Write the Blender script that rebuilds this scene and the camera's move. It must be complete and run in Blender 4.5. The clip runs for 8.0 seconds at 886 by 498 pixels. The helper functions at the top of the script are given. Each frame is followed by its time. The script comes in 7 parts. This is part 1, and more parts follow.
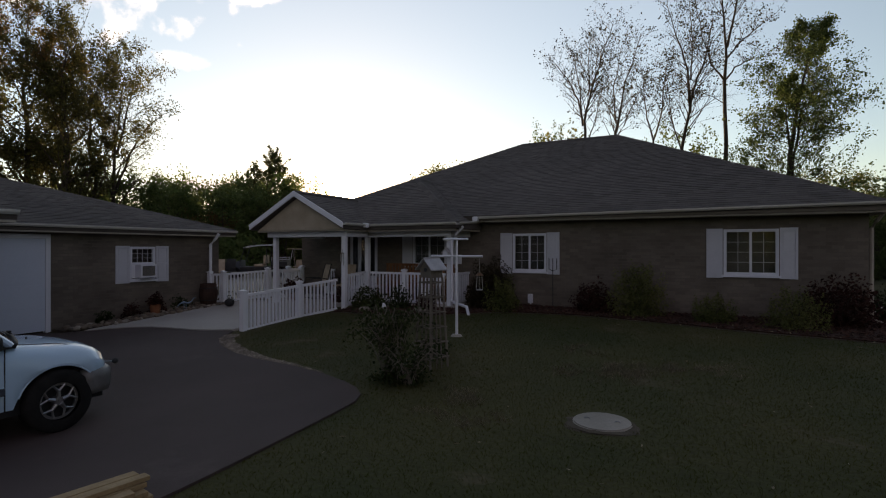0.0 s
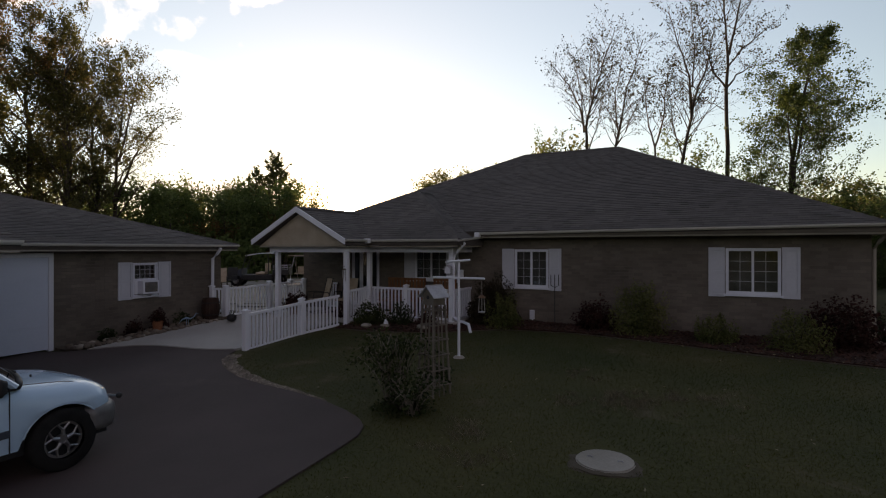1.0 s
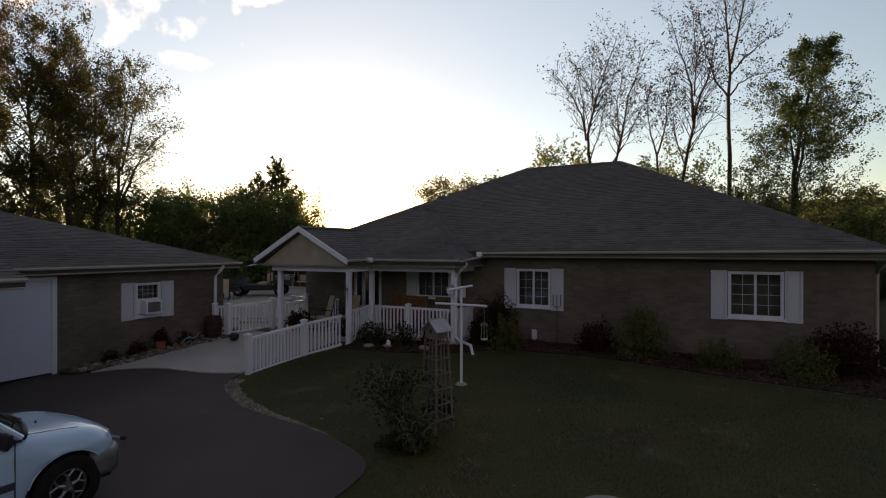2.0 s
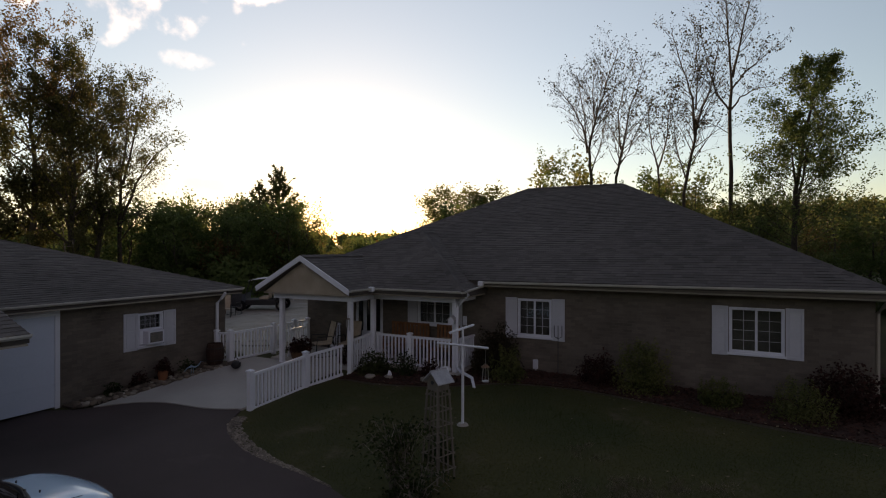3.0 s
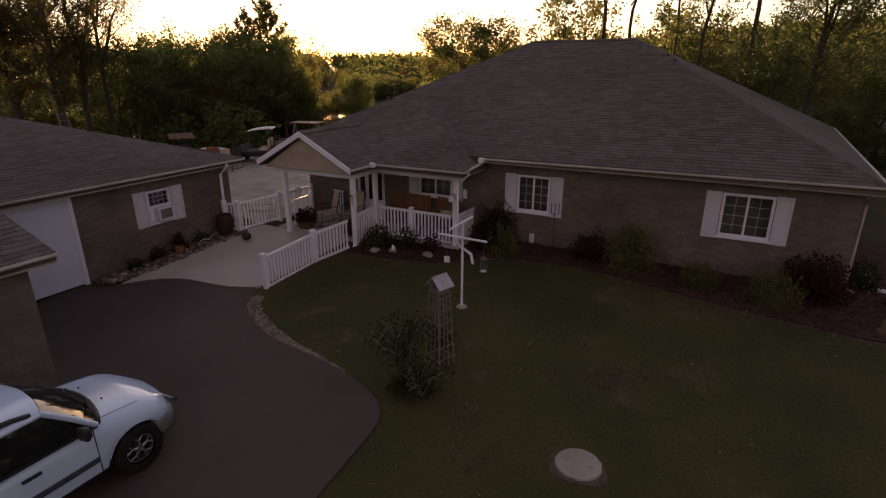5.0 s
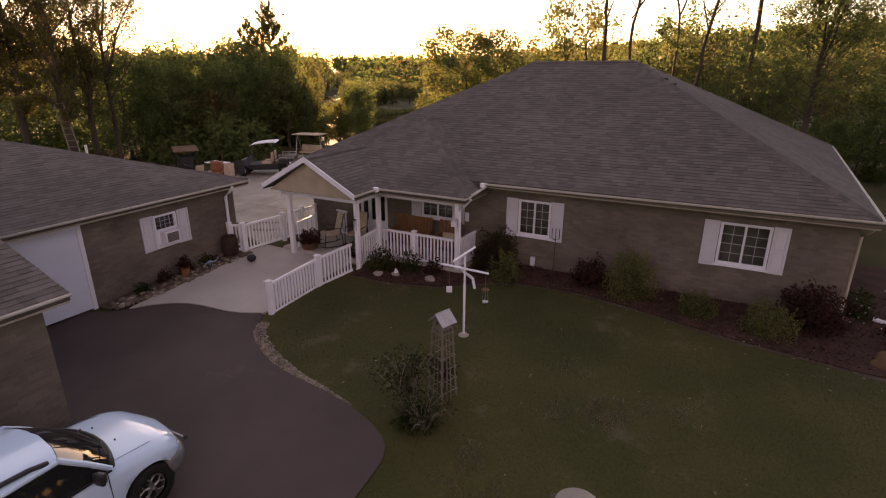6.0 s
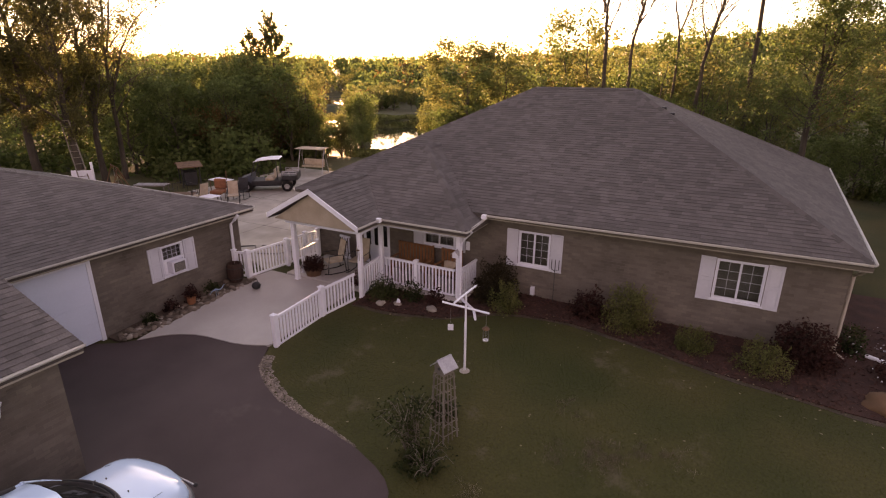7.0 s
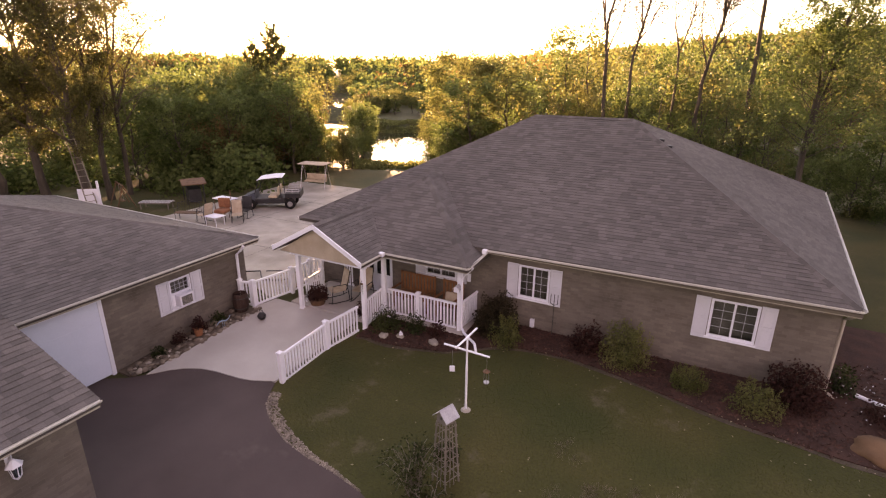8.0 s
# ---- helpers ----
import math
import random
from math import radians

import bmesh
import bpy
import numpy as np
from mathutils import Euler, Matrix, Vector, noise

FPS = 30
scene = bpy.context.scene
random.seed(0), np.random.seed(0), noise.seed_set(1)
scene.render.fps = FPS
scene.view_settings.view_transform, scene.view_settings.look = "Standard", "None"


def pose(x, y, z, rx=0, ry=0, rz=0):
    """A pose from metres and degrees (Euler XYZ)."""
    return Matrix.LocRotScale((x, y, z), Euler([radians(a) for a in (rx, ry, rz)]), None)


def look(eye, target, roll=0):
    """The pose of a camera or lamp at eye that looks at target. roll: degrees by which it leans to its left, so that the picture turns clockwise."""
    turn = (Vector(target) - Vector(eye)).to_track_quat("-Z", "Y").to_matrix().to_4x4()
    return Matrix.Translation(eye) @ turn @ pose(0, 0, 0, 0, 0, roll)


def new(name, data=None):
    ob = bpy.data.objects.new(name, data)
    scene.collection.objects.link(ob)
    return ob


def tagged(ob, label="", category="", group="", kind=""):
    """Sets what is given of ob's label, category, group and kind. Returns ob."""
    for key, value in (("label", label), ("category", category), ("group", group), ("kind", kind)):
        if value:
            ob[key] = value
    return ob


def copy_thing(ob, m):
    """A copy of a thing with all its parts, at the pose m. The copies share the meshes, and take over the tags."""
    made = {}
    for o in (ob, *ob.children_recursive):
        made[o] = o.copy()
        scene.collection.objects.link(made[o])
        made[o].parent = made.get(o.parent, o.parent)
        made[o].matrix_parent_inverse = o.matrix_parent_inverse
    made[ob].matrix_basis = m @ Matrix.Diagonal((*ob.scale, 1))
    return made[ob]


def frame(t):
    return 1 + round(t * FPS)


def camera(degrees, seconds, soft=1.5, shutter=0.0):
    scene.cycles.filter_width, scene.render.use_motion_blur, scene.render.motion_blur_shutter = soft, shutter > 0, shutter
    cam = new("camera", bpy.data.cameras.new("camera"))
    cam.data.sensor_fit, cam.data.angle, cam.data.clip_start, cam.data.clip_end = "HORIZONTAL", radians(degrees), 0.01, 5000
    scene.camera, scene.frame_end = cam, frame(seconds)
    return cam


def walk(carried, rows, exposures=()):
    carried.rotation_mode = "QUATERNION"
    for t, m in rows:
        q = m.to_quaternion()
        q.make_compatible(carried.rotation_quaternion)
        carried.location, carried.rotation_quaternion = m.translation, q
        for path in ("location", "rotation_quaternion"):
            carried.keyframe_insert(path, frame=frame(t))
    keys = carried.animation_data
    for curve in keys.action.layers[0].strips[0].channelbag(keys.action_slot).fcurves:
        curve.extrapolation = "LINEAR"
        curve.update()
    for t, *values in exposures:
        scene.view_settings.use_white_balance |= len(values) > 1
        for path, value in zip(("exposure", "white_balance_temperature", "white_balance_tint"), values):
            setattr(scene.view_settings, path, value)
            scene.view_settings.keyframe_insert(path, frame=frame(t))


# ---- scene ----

cam = camera(80.1, 8.0, soft=1.15)
METRES, EYE, TILT, LEAN, TURN = 5.8, 1.92, 0.0, 0.0, 27.0
ROWS = [
    (0.0, 0.0, 0.0, 0.0, 0.0, 0.0, -0.0),
    (0.5, -0.002, -0.0005, 0.0366, 0.06, 0.0, -0.01),
    (1.0, -0.0041, -0.0017, 0.0731, 0.11, -0.01, -0.02),
    (2.5, -0.0087, -0.0054, 0.2257, 0.34, -0.05, -0.02),
    (3.0, -0.0091, -0.0083, 0.3027, 0.38, -0.1, -0.05),
    (3.5, -0.01, -0.0107, 0.3784, 0.43, -0.14, -0.06),
    (3.7, -0.0095, -0.0125, 0.4020, 0.43, -2.1, -0.06),
    (4.0, -0.0085, -0.015, 0.4365, 0.43, -7.61, -0.07),
    (4.2, -0.0080, -0.014, 0.4595, 0.41, -12.7, -0.04),
    (4.4, -0.0077, -0.0125, 0.4830, 0.40, -18.1, -0.01),
    (4.5, -0.0075, -0.0116, 0.4944, 0.39, -19.12, -0.0),
    (4.7, -0.0085, -0.0116, 0.5155, 0.41, -19.1, -0.02),
    (6.0, -0.0177, -0.0115, 0.6595, 0.54, -18.96, -0.14),
    (6.5, -0.0199, -0.0092, 0.7326, 0.6, -18.96, -0.18),
    (7.0, -0.0219, -0.0072, 0.8126, 0.66, -18.99, -0.25),
    (7.5, -0.0245, -0.0056, 0.9027, 0.7, -19.06, -0.29),
    (8.0, -0.0291, -0.0033, 0.9986, 0.74, -19.23, -0.34),
]
EXPOSURES = [(0.0, 1.38, 8900, 21), (0.3, 1.48, 9200, 23), (1.0, 1.48, 9300, 23), (2.5, 1.25, 9100, 23), (3.5, 1.15, 9000, 24), (4.0, 1.1, 9500, 31), (4.5, 1.25, 11200, 44), (5.8, 2.55, 12400, 46), (6.5, 2.85, 12500, 46), (7.0, 3.15, 12500, 46), (8.0, 3.68, 12500, 46)]
walk(cam, [(t, pose(0, 0, EYE, TILT, LEAN, TURN) @ pose(METRES * x, METRES * y, METRES * z, 90 + pitch, roll, yaw)) for t, x, y, z, yaw, pitch, roll in ROWS], EXPOSURES)

# ---- world and sun: low evening sun behind the house ----
SUN_AZ, SUN_EL = -38.1, 4.4          # degrees from +y, clockwise; above the horizon
world = bpy.data.worlds.new("evening_sky")
scene.world = world
world.use_nodes = True
wn, wl = world.node_tree.nodes, world.node_tree.links
sky = wn.new("ShaderNodeTexSky")
sky.sky_type = "NISHITA"
sky.sun_disc = False
sky.sun_elevation, sky.sun_rotation = radians(SUN_EL), radians(SUN_AZ)
sky.air_density, sky.dust_density, sky.ozone_density = 1.0, 0.2, 2.5
coord = wn.new("ShaderNodeTexCoord")
cloud = wn.new("ShaderNodeTexNoise")
cloud.inputs["Scale"].default_value, cloud.inputs["Detail"].default_value = 20.0, 7.0
wl.new(coord.outputs["Generated"], cloud.inputs["Vector"])
sky_out = sky.outputs["Color"]


def wisp(azimuth, height, half_width, half_height, color, weight):
    """A thin ragged cloud, all in degrees: azimuth to the left of +y, height over the horizon."""
    global sky_out
    a, e = radians(azimuth), radians(height)
    side = Vector((math.cos(a), math.sin(a), 0)) / math.tan(radians(half_width))
    up = Vector((math.sin(e) * math.sin(a), -math.sin(e) * math.cos(a), math.cos(e))) / math.tan(radians(half_height))
    ahead_ = Vector((-math.sin(a) * math.cos(e), math.cos(a) * math.cos(e), math.sin(e)))
    dots = []
    for v in (side, up, ahead_):
        d = wn.new("ShaderNodeVectorMath")
        d.operation = "DOT_PRODUCT"
        d.inputs[1].default_value = v
        wl.new(coord.outputs["Generated"], d.inputs[0])
        dots.append(d.outputs["Value"])

    def calc(op, x, y):
        n = wn.new("ShaderNodeMath")
        n.operation = op
        for k, q in enumerate((x, y)):
            if hasattr(q, "is_linked"):
                wl.new(q, n.inputs[k])
            else:
                n.inputs[k].default_value = q
        return n.outputs["Value"]

    r = calc("ADD", calc("MULTIPLY", dots[0], dots[0]), calc("MULTIPLY", dots[1], dots[1]))
    r = calc("ADD", r, calc("MULTIPLY", calc("SUBTRACT", cloud.outputs["Fac"], 0.5), 7.5))
    r = calc("ADD", r, calc("MULTIPLY", calc("LESS_THAN", dots[2], 0.3), 9.0))
    m = wn.new("ShaderNodeMapRange")
    m.interpolation_type = "SMOOTHSTEP"
    for key, q in (("From Min", 1.5), ("From Max", -0.9), ("To Min", 0.0), ("To Max", weight)):
        m.inputs[key].default_value = q
    wl.new(r, m.inputs["Value"])
    mix = wn.new("ShaderNodeMixRGB")
    mix.inputs["Color2"].default_value = (*color, 1)
    wl.new(m.outputs["Result"], mix.inputs["Fac"])
    wl.new(sky_out, mix.inputs["Color1"])
    sky_out = mix.outputs["Color"]


CREAM, MAUVE = (9.0, 8.0, 7.2), (3.6, 3.0, 3.0)
for args in ((64, 23.0, 11, 3.0, CREAM, 0.75), (56, 25.4, 3.0, 1.0, CREAM, 0.6), (47.5, 25.0, 3.6, 1.2, CREAM, 0.65), (53.5, 17.8, 2.8, 0.8, CREAM, 0.4), (51, 6.2, 6, 0.6, MAUVE, 0.6)):
    wisp(*args)
# bright haze round the low sun
sun_dot = wn.new("ShaderNodeVectorMath")
sun_dot.operation = "DOT_PRODUCT"
sun_dot.inputs[1].default_value = (math.sin(radians(SUN_AZ)) * math.cos(radians(SUN_EL)), math.cos(radians(SUN_AZ)) * math.cos(radians(SUN_EL)), math.sin(radians(SUN_EL)))
wl.new(coord.outputs["Generated"], sun_dot.inputs[0])
glow = sky_out
for power, tint in ((1.0, (0.85, 1.15, 1.52)), (4.0, (0.45, 0.46, 0.44)), (34.0, (0.35, 0.31, 0.24)), (140.0, (1.6, 1.35, 0.9)), (500.0, (9.0, 6.5, 3.6)), (4500.0, (190.0, 140.0, 80.0))):
    clampd = wn.new("ShaderNodeMath")
    clampd.operation = "MAXIMUM"
    clampd.inputs[1].default_value = 0.0
    pw_ = wn.new("ShaderNodeMath")
    pw_.operation = "POWER"
    pw_.inputs[1].default_value = power
    add_ = wn.new("ShaderNodeMixRGB")
    add_.blend_type = "ADD"
    add_.inputs["Color2"].default_value = (*tint, 1)
    wl.new(sun_dot.outputs["Value"], clampd.inputs[0])
    wl.new(clampd.outputs["Value"], pw_.inputs[0])
    wl.new(pw_.outputs["Value"], add_.inputs["Fac"])
    wl.new(glow, add_.inputs["Color1"])
    glow = add_.outputs["Color"]
# the sky opposite the setting sun is faintly rosy
away = wn.new("ShaderNodeMath")
away.operation = "MULTIPLY"
away.inputs[1].default_value = -1.0
away.use_clamp = True
rosy = wn.new("ShaderNodeMixRGB")
rosy.blend_type = "ADD"
rosy.inputs["Color2"].default_value = (0.85, 0.30, 0.14, 1)
wl.new(sun_dot.outputs["Value"], away.inputs[0])
wl.new(away.outputs["Value"], rosy.inputs["Fac"])
wl.new(glow, rosy.inputs["Color1"])
wl.new(rosy.outputs["Color"], wn["Background"].inputs["Color"])
wn["Background"].inputs["Strength"].default_value = 0.1
sun_data = bpy.data.lights.new("sun", "SUN")
sun_data.energy, sun_data.angle, sun_data.color = 4.3, radians(0.6), (1.0, 0.81, 0.56)
sun = new("sun", sun_data)
sun_way = Vector((math.sin(radians(SUN_AZ)) * math.cos(radians(SUN_EL)), math.cos(radians(SUN_AZ)) * math.cos(radians(SUN_EL)), math.sin(radians(SUN_EL))))
sun.matrix_world = look(sun_way * 100, (0, 0, 0))


# ---- materials ----
def surf(name, c1, c2, scale=6.0, rough=0.75, bump=0.3, fine=70.0, metal=0.0, own=0.0, island=False, leaf=0.0, spec=0.4, warp=1.0, grain=0.22, spread=0.18, patch=None):
    """Procedural surface: two colours blended by coarse noise, grain by fine noise, relief by both; own: variation from object to object; patch: colour, noise scale and threshold of worn spots."""
    m = bpy.data.materials.new(name)
    m.use_nodes = True
    n, l = m.node_tree.nodes, m.node_tree.links
    bsdf = n["Principled BSDF"]
    tc = n.new("ShaderNodeNewGeometry")
    a, b = n.new("ShaderNodeTexNoise"), n.new("ShaderNodeTexNoise")
    a.inputs["Scale"].default_value, a.inputs["Detail"].default_value = scale, 5.0
    b.inputs["Scale"].default_value, b.inputs["Detail"].default_value = fine, 3.0
    mp = n.new("ShaderNodeMapping")
    mp.inputs["Scale"].default_value = (1, 1, warp)
    l.new(tc.outputs["Position"], mp.inputs["Vector"])
    for t in (a, b):
        l.new(mp.outputs["Vector"], t.inputs["Vector"])
    r = n.new("ShaderNodeValToRGB")
    r.color_ramp.elements[0].position, r.color_ramp.elements[1].position = 0.5 - spread, 0.5 + spread
    r.color_ramp.elements[0].color, r.color_ramp.elements[1].color = (*c1, 1), (*c2, 1)
    l.new(a.outputs["Fac"], r.inputs["Fac"])
    g = n.new("ShaderNodeMapRange")
    g.inputs["To Min"].default_value, g.inputs["To Max"].default_value = 1 - grain, 1 + grain
    l.new(b.outputs["Fac"], g.inputs["Value"])
    hsv = n.new("ShaderNodeHueSaturation")
    tint = r.outputs["Color"]
    if patch:
        pn, pr, pm = n.new("ShaderNodeTexNoise"), n.new("ShaderNodeMapRange"), n.new("ShaderNodeMixRGB")
        pn.inputs["Scale"].default_value, pn.inputs["Detail"].default_value, pn.inputs["Roughness"].default_value = patch[1], 6.0, 0.65
        pr.inputs["From Min"].default_value, pr.inputs["From Max"].default_value = patch[2], patch[2] + 0.10
        pm.inputs["Color2"].default_value = (*patch[0], 1)
        l.new(mp.outputs["Vector"], pn.inputs["Vector"])
        l.new(pn.outputs["Fac"], pr.inputs["Value"])
        l.new(pr.outputs["Result"], pm.inputs["Fac"])
        l.new(tint, pm.inputs["Color1"])
        tint = pm.outputs["Color"]
    l.new(tint, hsv.inputs["Color"])
    if own or island:
        rnd = n.new("ShaderNodeObjectInfo") if own and not island else tc
        w = n.new("ShaderNodeMapRange")
        k = own or 0.3
        w.inputs["To Min"].default_value, w.inputs["To Max"].default_value = 1 - k, 1 + k
        l.new(rnd.outputs["Random" if own and not island else "Random Per Island"], w.inputs["Value"])
        mul = n.new("ShaderNodeMath")
        mul.operation = "MULTIPLY"
        l.new(w.outputs["Result"], mul.inputs[0])
        l.new(g.outputs["Result"], mul.inputs[1])
        l.new(mul.outputs["Value"], hsv.inputs["Value"])
    else:
        l.new(g.outputs["Result"], hsv.inputs["Value"])
    l.new(hsv.outputs["Color"], bsdf.inputs["Base Color"])
    bsdf.inputs["Roughness"].default_value, bsdf.inputs["Metallic"].default_value = rough, metal
    bsdf.inputs["Specular IOR Level"].default_value = spec
    if bump:
        bp = n.new("ShaderNodeBump")
        bp.inputs["Strength"].default_value, bp.inputs["Distance"].default_value = bump, 0.01
        l.new(b.outputs["Fac"], bp.inputs["Height"])
        l.new(bp.outputs["Normal"], bsdf.inputs["Normal"])
    if leaf:
        tr, mx = n.new("ShaderNodeBsdfTranslucent"), n.new("ShaderNodeMixShader")
        l.new(hsv.outputs["Color"], tr.inputs["Color"])
        mx.inputs["Fac"].default_value = leaf
        l.new(bsdf.outputs["BSDF"], mx.inputs[1])
        l.new(tr.outputs["BSDF"], mx.inputs[2])
        l.new(mx.outputs["Shader"], n["Material Output"].inputs["Surface"])
    return m


LAWN = surf("lawn", (0.025, 0.032, 0.004), (0.054, 0.048, 0.011), 0.45, 0.95, 0.6, 22, spread=0.17, grain=0.5, patch=((0.076, 0.064, 0.034), 0.9, 0.59))
BLADE = surf("grass_blade", (0.040, 0.051, 0.008), (0.082, 0.073, 0.019), 0.45, 0.85, 0.0, 5, island=True, own=0.15, leaf=0.4, spec=0.03, spread=0.17, patch=((0.104, 0.090, 0.050), 0.9, 0.59))
ASPHALT = surf("asphalt", (0.049, 0.032, 0.030), (0.068, 0.046, 0.044), 0.7, 0.85, 0.5, 90, grain=0.3, patch=((0.086, 0.064, 0.058), 0.55, 0.62))
CONCRETE = surf("concrete", (0.34, 0.32, 0.295), (0.40, 0.38, 0.355), 0.9, 0.85, 0.3, 60)
OLD_CONCRETE = surf("old_concrete", (0.24, 0.22, 0.19), (0.36, 0.33, 0.29), 1.2, 0.85, 0.3, 40)
JOINT = surf("joint_dirt", (0.05, 0.045, 0.04), (0.08, 0.07, 0.06), 5, 0.95, 0.2)
MULCH = surf("mulch", (0.032, 0.013, 0.009), (0.058, 0.023, 0.015), 3.0, 0.95, 1.0, 45)
SOIL = surf("soil", (0.055, 0.040, 0.028), (0.095, 0.072, 0.052), 3.0, 0.95, 0.8, 45)
CHIP = surf("mulch_chip", (0.036, 0.015, 0.010), (0.074, 0.033, 0.023), 4.0, 0.95, 0.3, 45, island=True, own=0.45)
BRICK = surf("brick", (0.092, 0.077, 0.065), (0.162, 0.136, 0.115), 0.9, 0.92, 0.3, 60, island=True, own=0.14, grain=0.16)
BRICK_PIECE = surf("brick_piece", (0.092, 0.077, 0.065), (0.162, 0.136, 0.115), 0.9, 0.92, 0.3, 60, own=0.12, grain=0.16)
MORTAR = surf("mortar", (0.106, 0.089, 0.075), (0.150, 0.127, 0.108), 2, 0.95, 0.2)
SHINGLE = surf("asphalt_shingle", (0.074, 0.065, 0.062), (0.100, 0.088, 0.084), 0.35, 0.92, 0.5, 45, island=True, own=0.2, grain=0.4)
SHINGLE_PIECE = surf("shingle_piece", (0.074, 0.065, 0.062), (0.100, 0.088, 0.084), 0.35, 0.92, 0.5, 45, own=0.26, grain=0.4)
ROOFING = surf("roof_underlay", (0.06, 0.05, 0.046), (0.09, 0.078, 0.07), 2, 0.95, 0.3)
WHITE = surf("white_paint", (0.60, 0.63, 0.70), (0.66, 0.69, 0.76), 1.2, 0.5, 0.04, 20, grain=0.05)
DOOR_PAINT = surf("cool_white_paint", (0.50, 0.58, 0.70), (0.55, 0.62, 0.74), 1.2, 0.5, 0.04, 20, grain=0.04)
SHUTTER = surf("pale_grey_paint", (0.47, 0.49, 0.55), (0.54, 0.56, 0.62), 1.2, 0.55, 0.06, 20, grain=0.06)
VINYL = surf("white_vinyl", (0.67, 0.70, 0.76), (0.72, 0.75, 0.81), 2.0, 0.38, 0.02, 20, grain=0.03)
GUTTER = surf("cream_gutter", (0.52, 0.51, 0.48), (0.60, 0.59, 0.56), 1.5, 0.45, 0.03, 20, grain=0.07)
SOFFIT = surf("soffit", (0.30, 0.27, 0.23), (0.38, 0.35, 0.30), 2, 0.7, 0.1)
DIM_ROOM = surf("dim_room", (0.085, 0.08, 0.07), (0.13, 0.122, 0.11), 2, 0.9, 0.0)
BLACK = surf("black_plastic", (0.012, 0.012, 0.013), (0.022, 0.022, 0.024), 6, 0.55, 0.1)
RUBBER = surf("tyre_rubber", (0.009, 0.009, 0.009), (0.018, 0.0175, 0.017), 8, 0.9, 0.2, spec=0.2)
BUMPER = surf("bumper_plastic", (0.10, 0.10, 0.10), (0.15, 0.15, 0.15), 8, 0.4, 0.05)
ALLOY = surf("alloy", (0.26, 0.26, 0.27), (0.36, 0.36, 0.37), 8, 0.4, 0.03, 60, metal=0.9)
STEEL = surf("steel", (0.30, 0.30, 0.31), (0.45, 0.45, 0.46), 8, 0.4, 0.05, 60, metal=0.9)
TRIMGREY = surf("grey_trim", (0.035, 0.045, 0.06), (0.05, 0.06, 0.08), 8, 0.5, 0.05)
BARK = surf("bark", (0.032, 0.026, 0.020), (0.070, 0.056, 0.044), 3.0, 0.95, 0.8, 25, warp=0.3)
LEAF = surf("green_leaf", (0.062, 0.096, 0.030), (0.106, 0.140, 0.052), 0.5, 0.6, 0.0, 9, island=True, own=0.22, leaf=0.48, spec=0.08)
LEAF_YELLOW = surf("yellowing_leaf", (0.088, 0.108, 0.036), (0.138, 0.138, 0.054), 0.5, 0.6, 0.0, 9, island=True, own=0.22, leaf=0.48, spec=0.08)
LEAF_RUST = surf("rusty_leaf", (0.105, 0.060, 0.026), (0.135, 0.098, 0.038), 0.6, 0.6, 0.0, 9, island=True, own=0.3, leaf=0.4, spec=0.12)
BIG_LEAF = surf("olive_leaf", (0.050, 0.058, 0.020), (0.092, 0.088, 0.034), 0.5, 0.6, 0.0, 9, island=True, own=0.3, leaf=0.38, spec=0.12)
LEAF_DRY = surf("withered_leaf", (0.026, 0.027, 0.013), (0.050, 0.044, 0.021), 0.6, 0.7, 0.0, 9, island=True, own=0.3, leaf=0.15, spec=0.12)
NEEDLE = surf("needles", (0.042, 0.062, 0.024), (0.075, 0.090, 0.034), 0.7, 0.7, 0.0, 12, island=True, own=0.3, leaf=0.45, spec=0.12)
SHRUB = surf("shrub_leaf", (0.075, 0.092, 0.030), (0.145, 0.145, 0.056), 1.2, 0.6, 0.0, 20, island=True, own=0.35, leaf=0.35, spec=0.12)
DARK_SHRUB = surf("dark_shrub_leaf", (0.022, 0.034, 0.012), (0.045, 0.055, 0.018), 1.2, 0.6, 0.0, 20, island=True, own=0.35, leaf=0.25, spec=0.12)
BROWN_SHRUB = surf("brown_shrub", (0.022, 0.017, 0.009), (0.045, 0.034, 0.018), 1.2, 0.6, 0.0, 20, island=True, own=0.35, leaf=0.25, spec=0.12)
RED_SHRUB = surf("red_shrub_leaf", (0.034, 0.013, 0.011), (0.058, 0.024, 0.018), 1.2, 0.6, 0.0, 20, island=True, own=0.3, leaf=0.25, spec=0.12)
STONE = surf("field_stone", (0.080, 0.062, 0.048), (0.165, 0.132, 0.102), 4.0, 0.9, 0.5, 40, own=0.35)
PALE_STONE = surf("pale_stone", (0.20, 0.175, 0.145), (0.31, 0.28, 0.24), 4.0, 0.9, 0.5, 40, own=0.2)
PEBBLE = surf("pebble", (0.12, 0.10, 0.08), (0.26, 0.22, 0.18), 3.0, 0.9, 0.3, 40, island=True, own=0.4)
TIMBER = surf("weathered_timber", (0.11, 0.095, 0.08), (0.19, 0.17, 0.145), 5.0, 0.9, 0.5, 60, warp=0.2)
LUMBER = surf("lumber", (0.26, 0.175, 0.09), (0.38, 0.27, 0.15), 5.0, 0.8, 0.3, 60)
BROWN_WOOD = surf("brown_wood", (0.085, 0.042, 0.022), (0.15, 0.08, 0.042), 5.0, 0.7, 0.3, 60)
TIN = surf("grey_tin", (0.34, 0.34, 0.36), (0.46, 0.46, 0.48), 5.0, 0.55, 0.1, 40, metal=0.3)
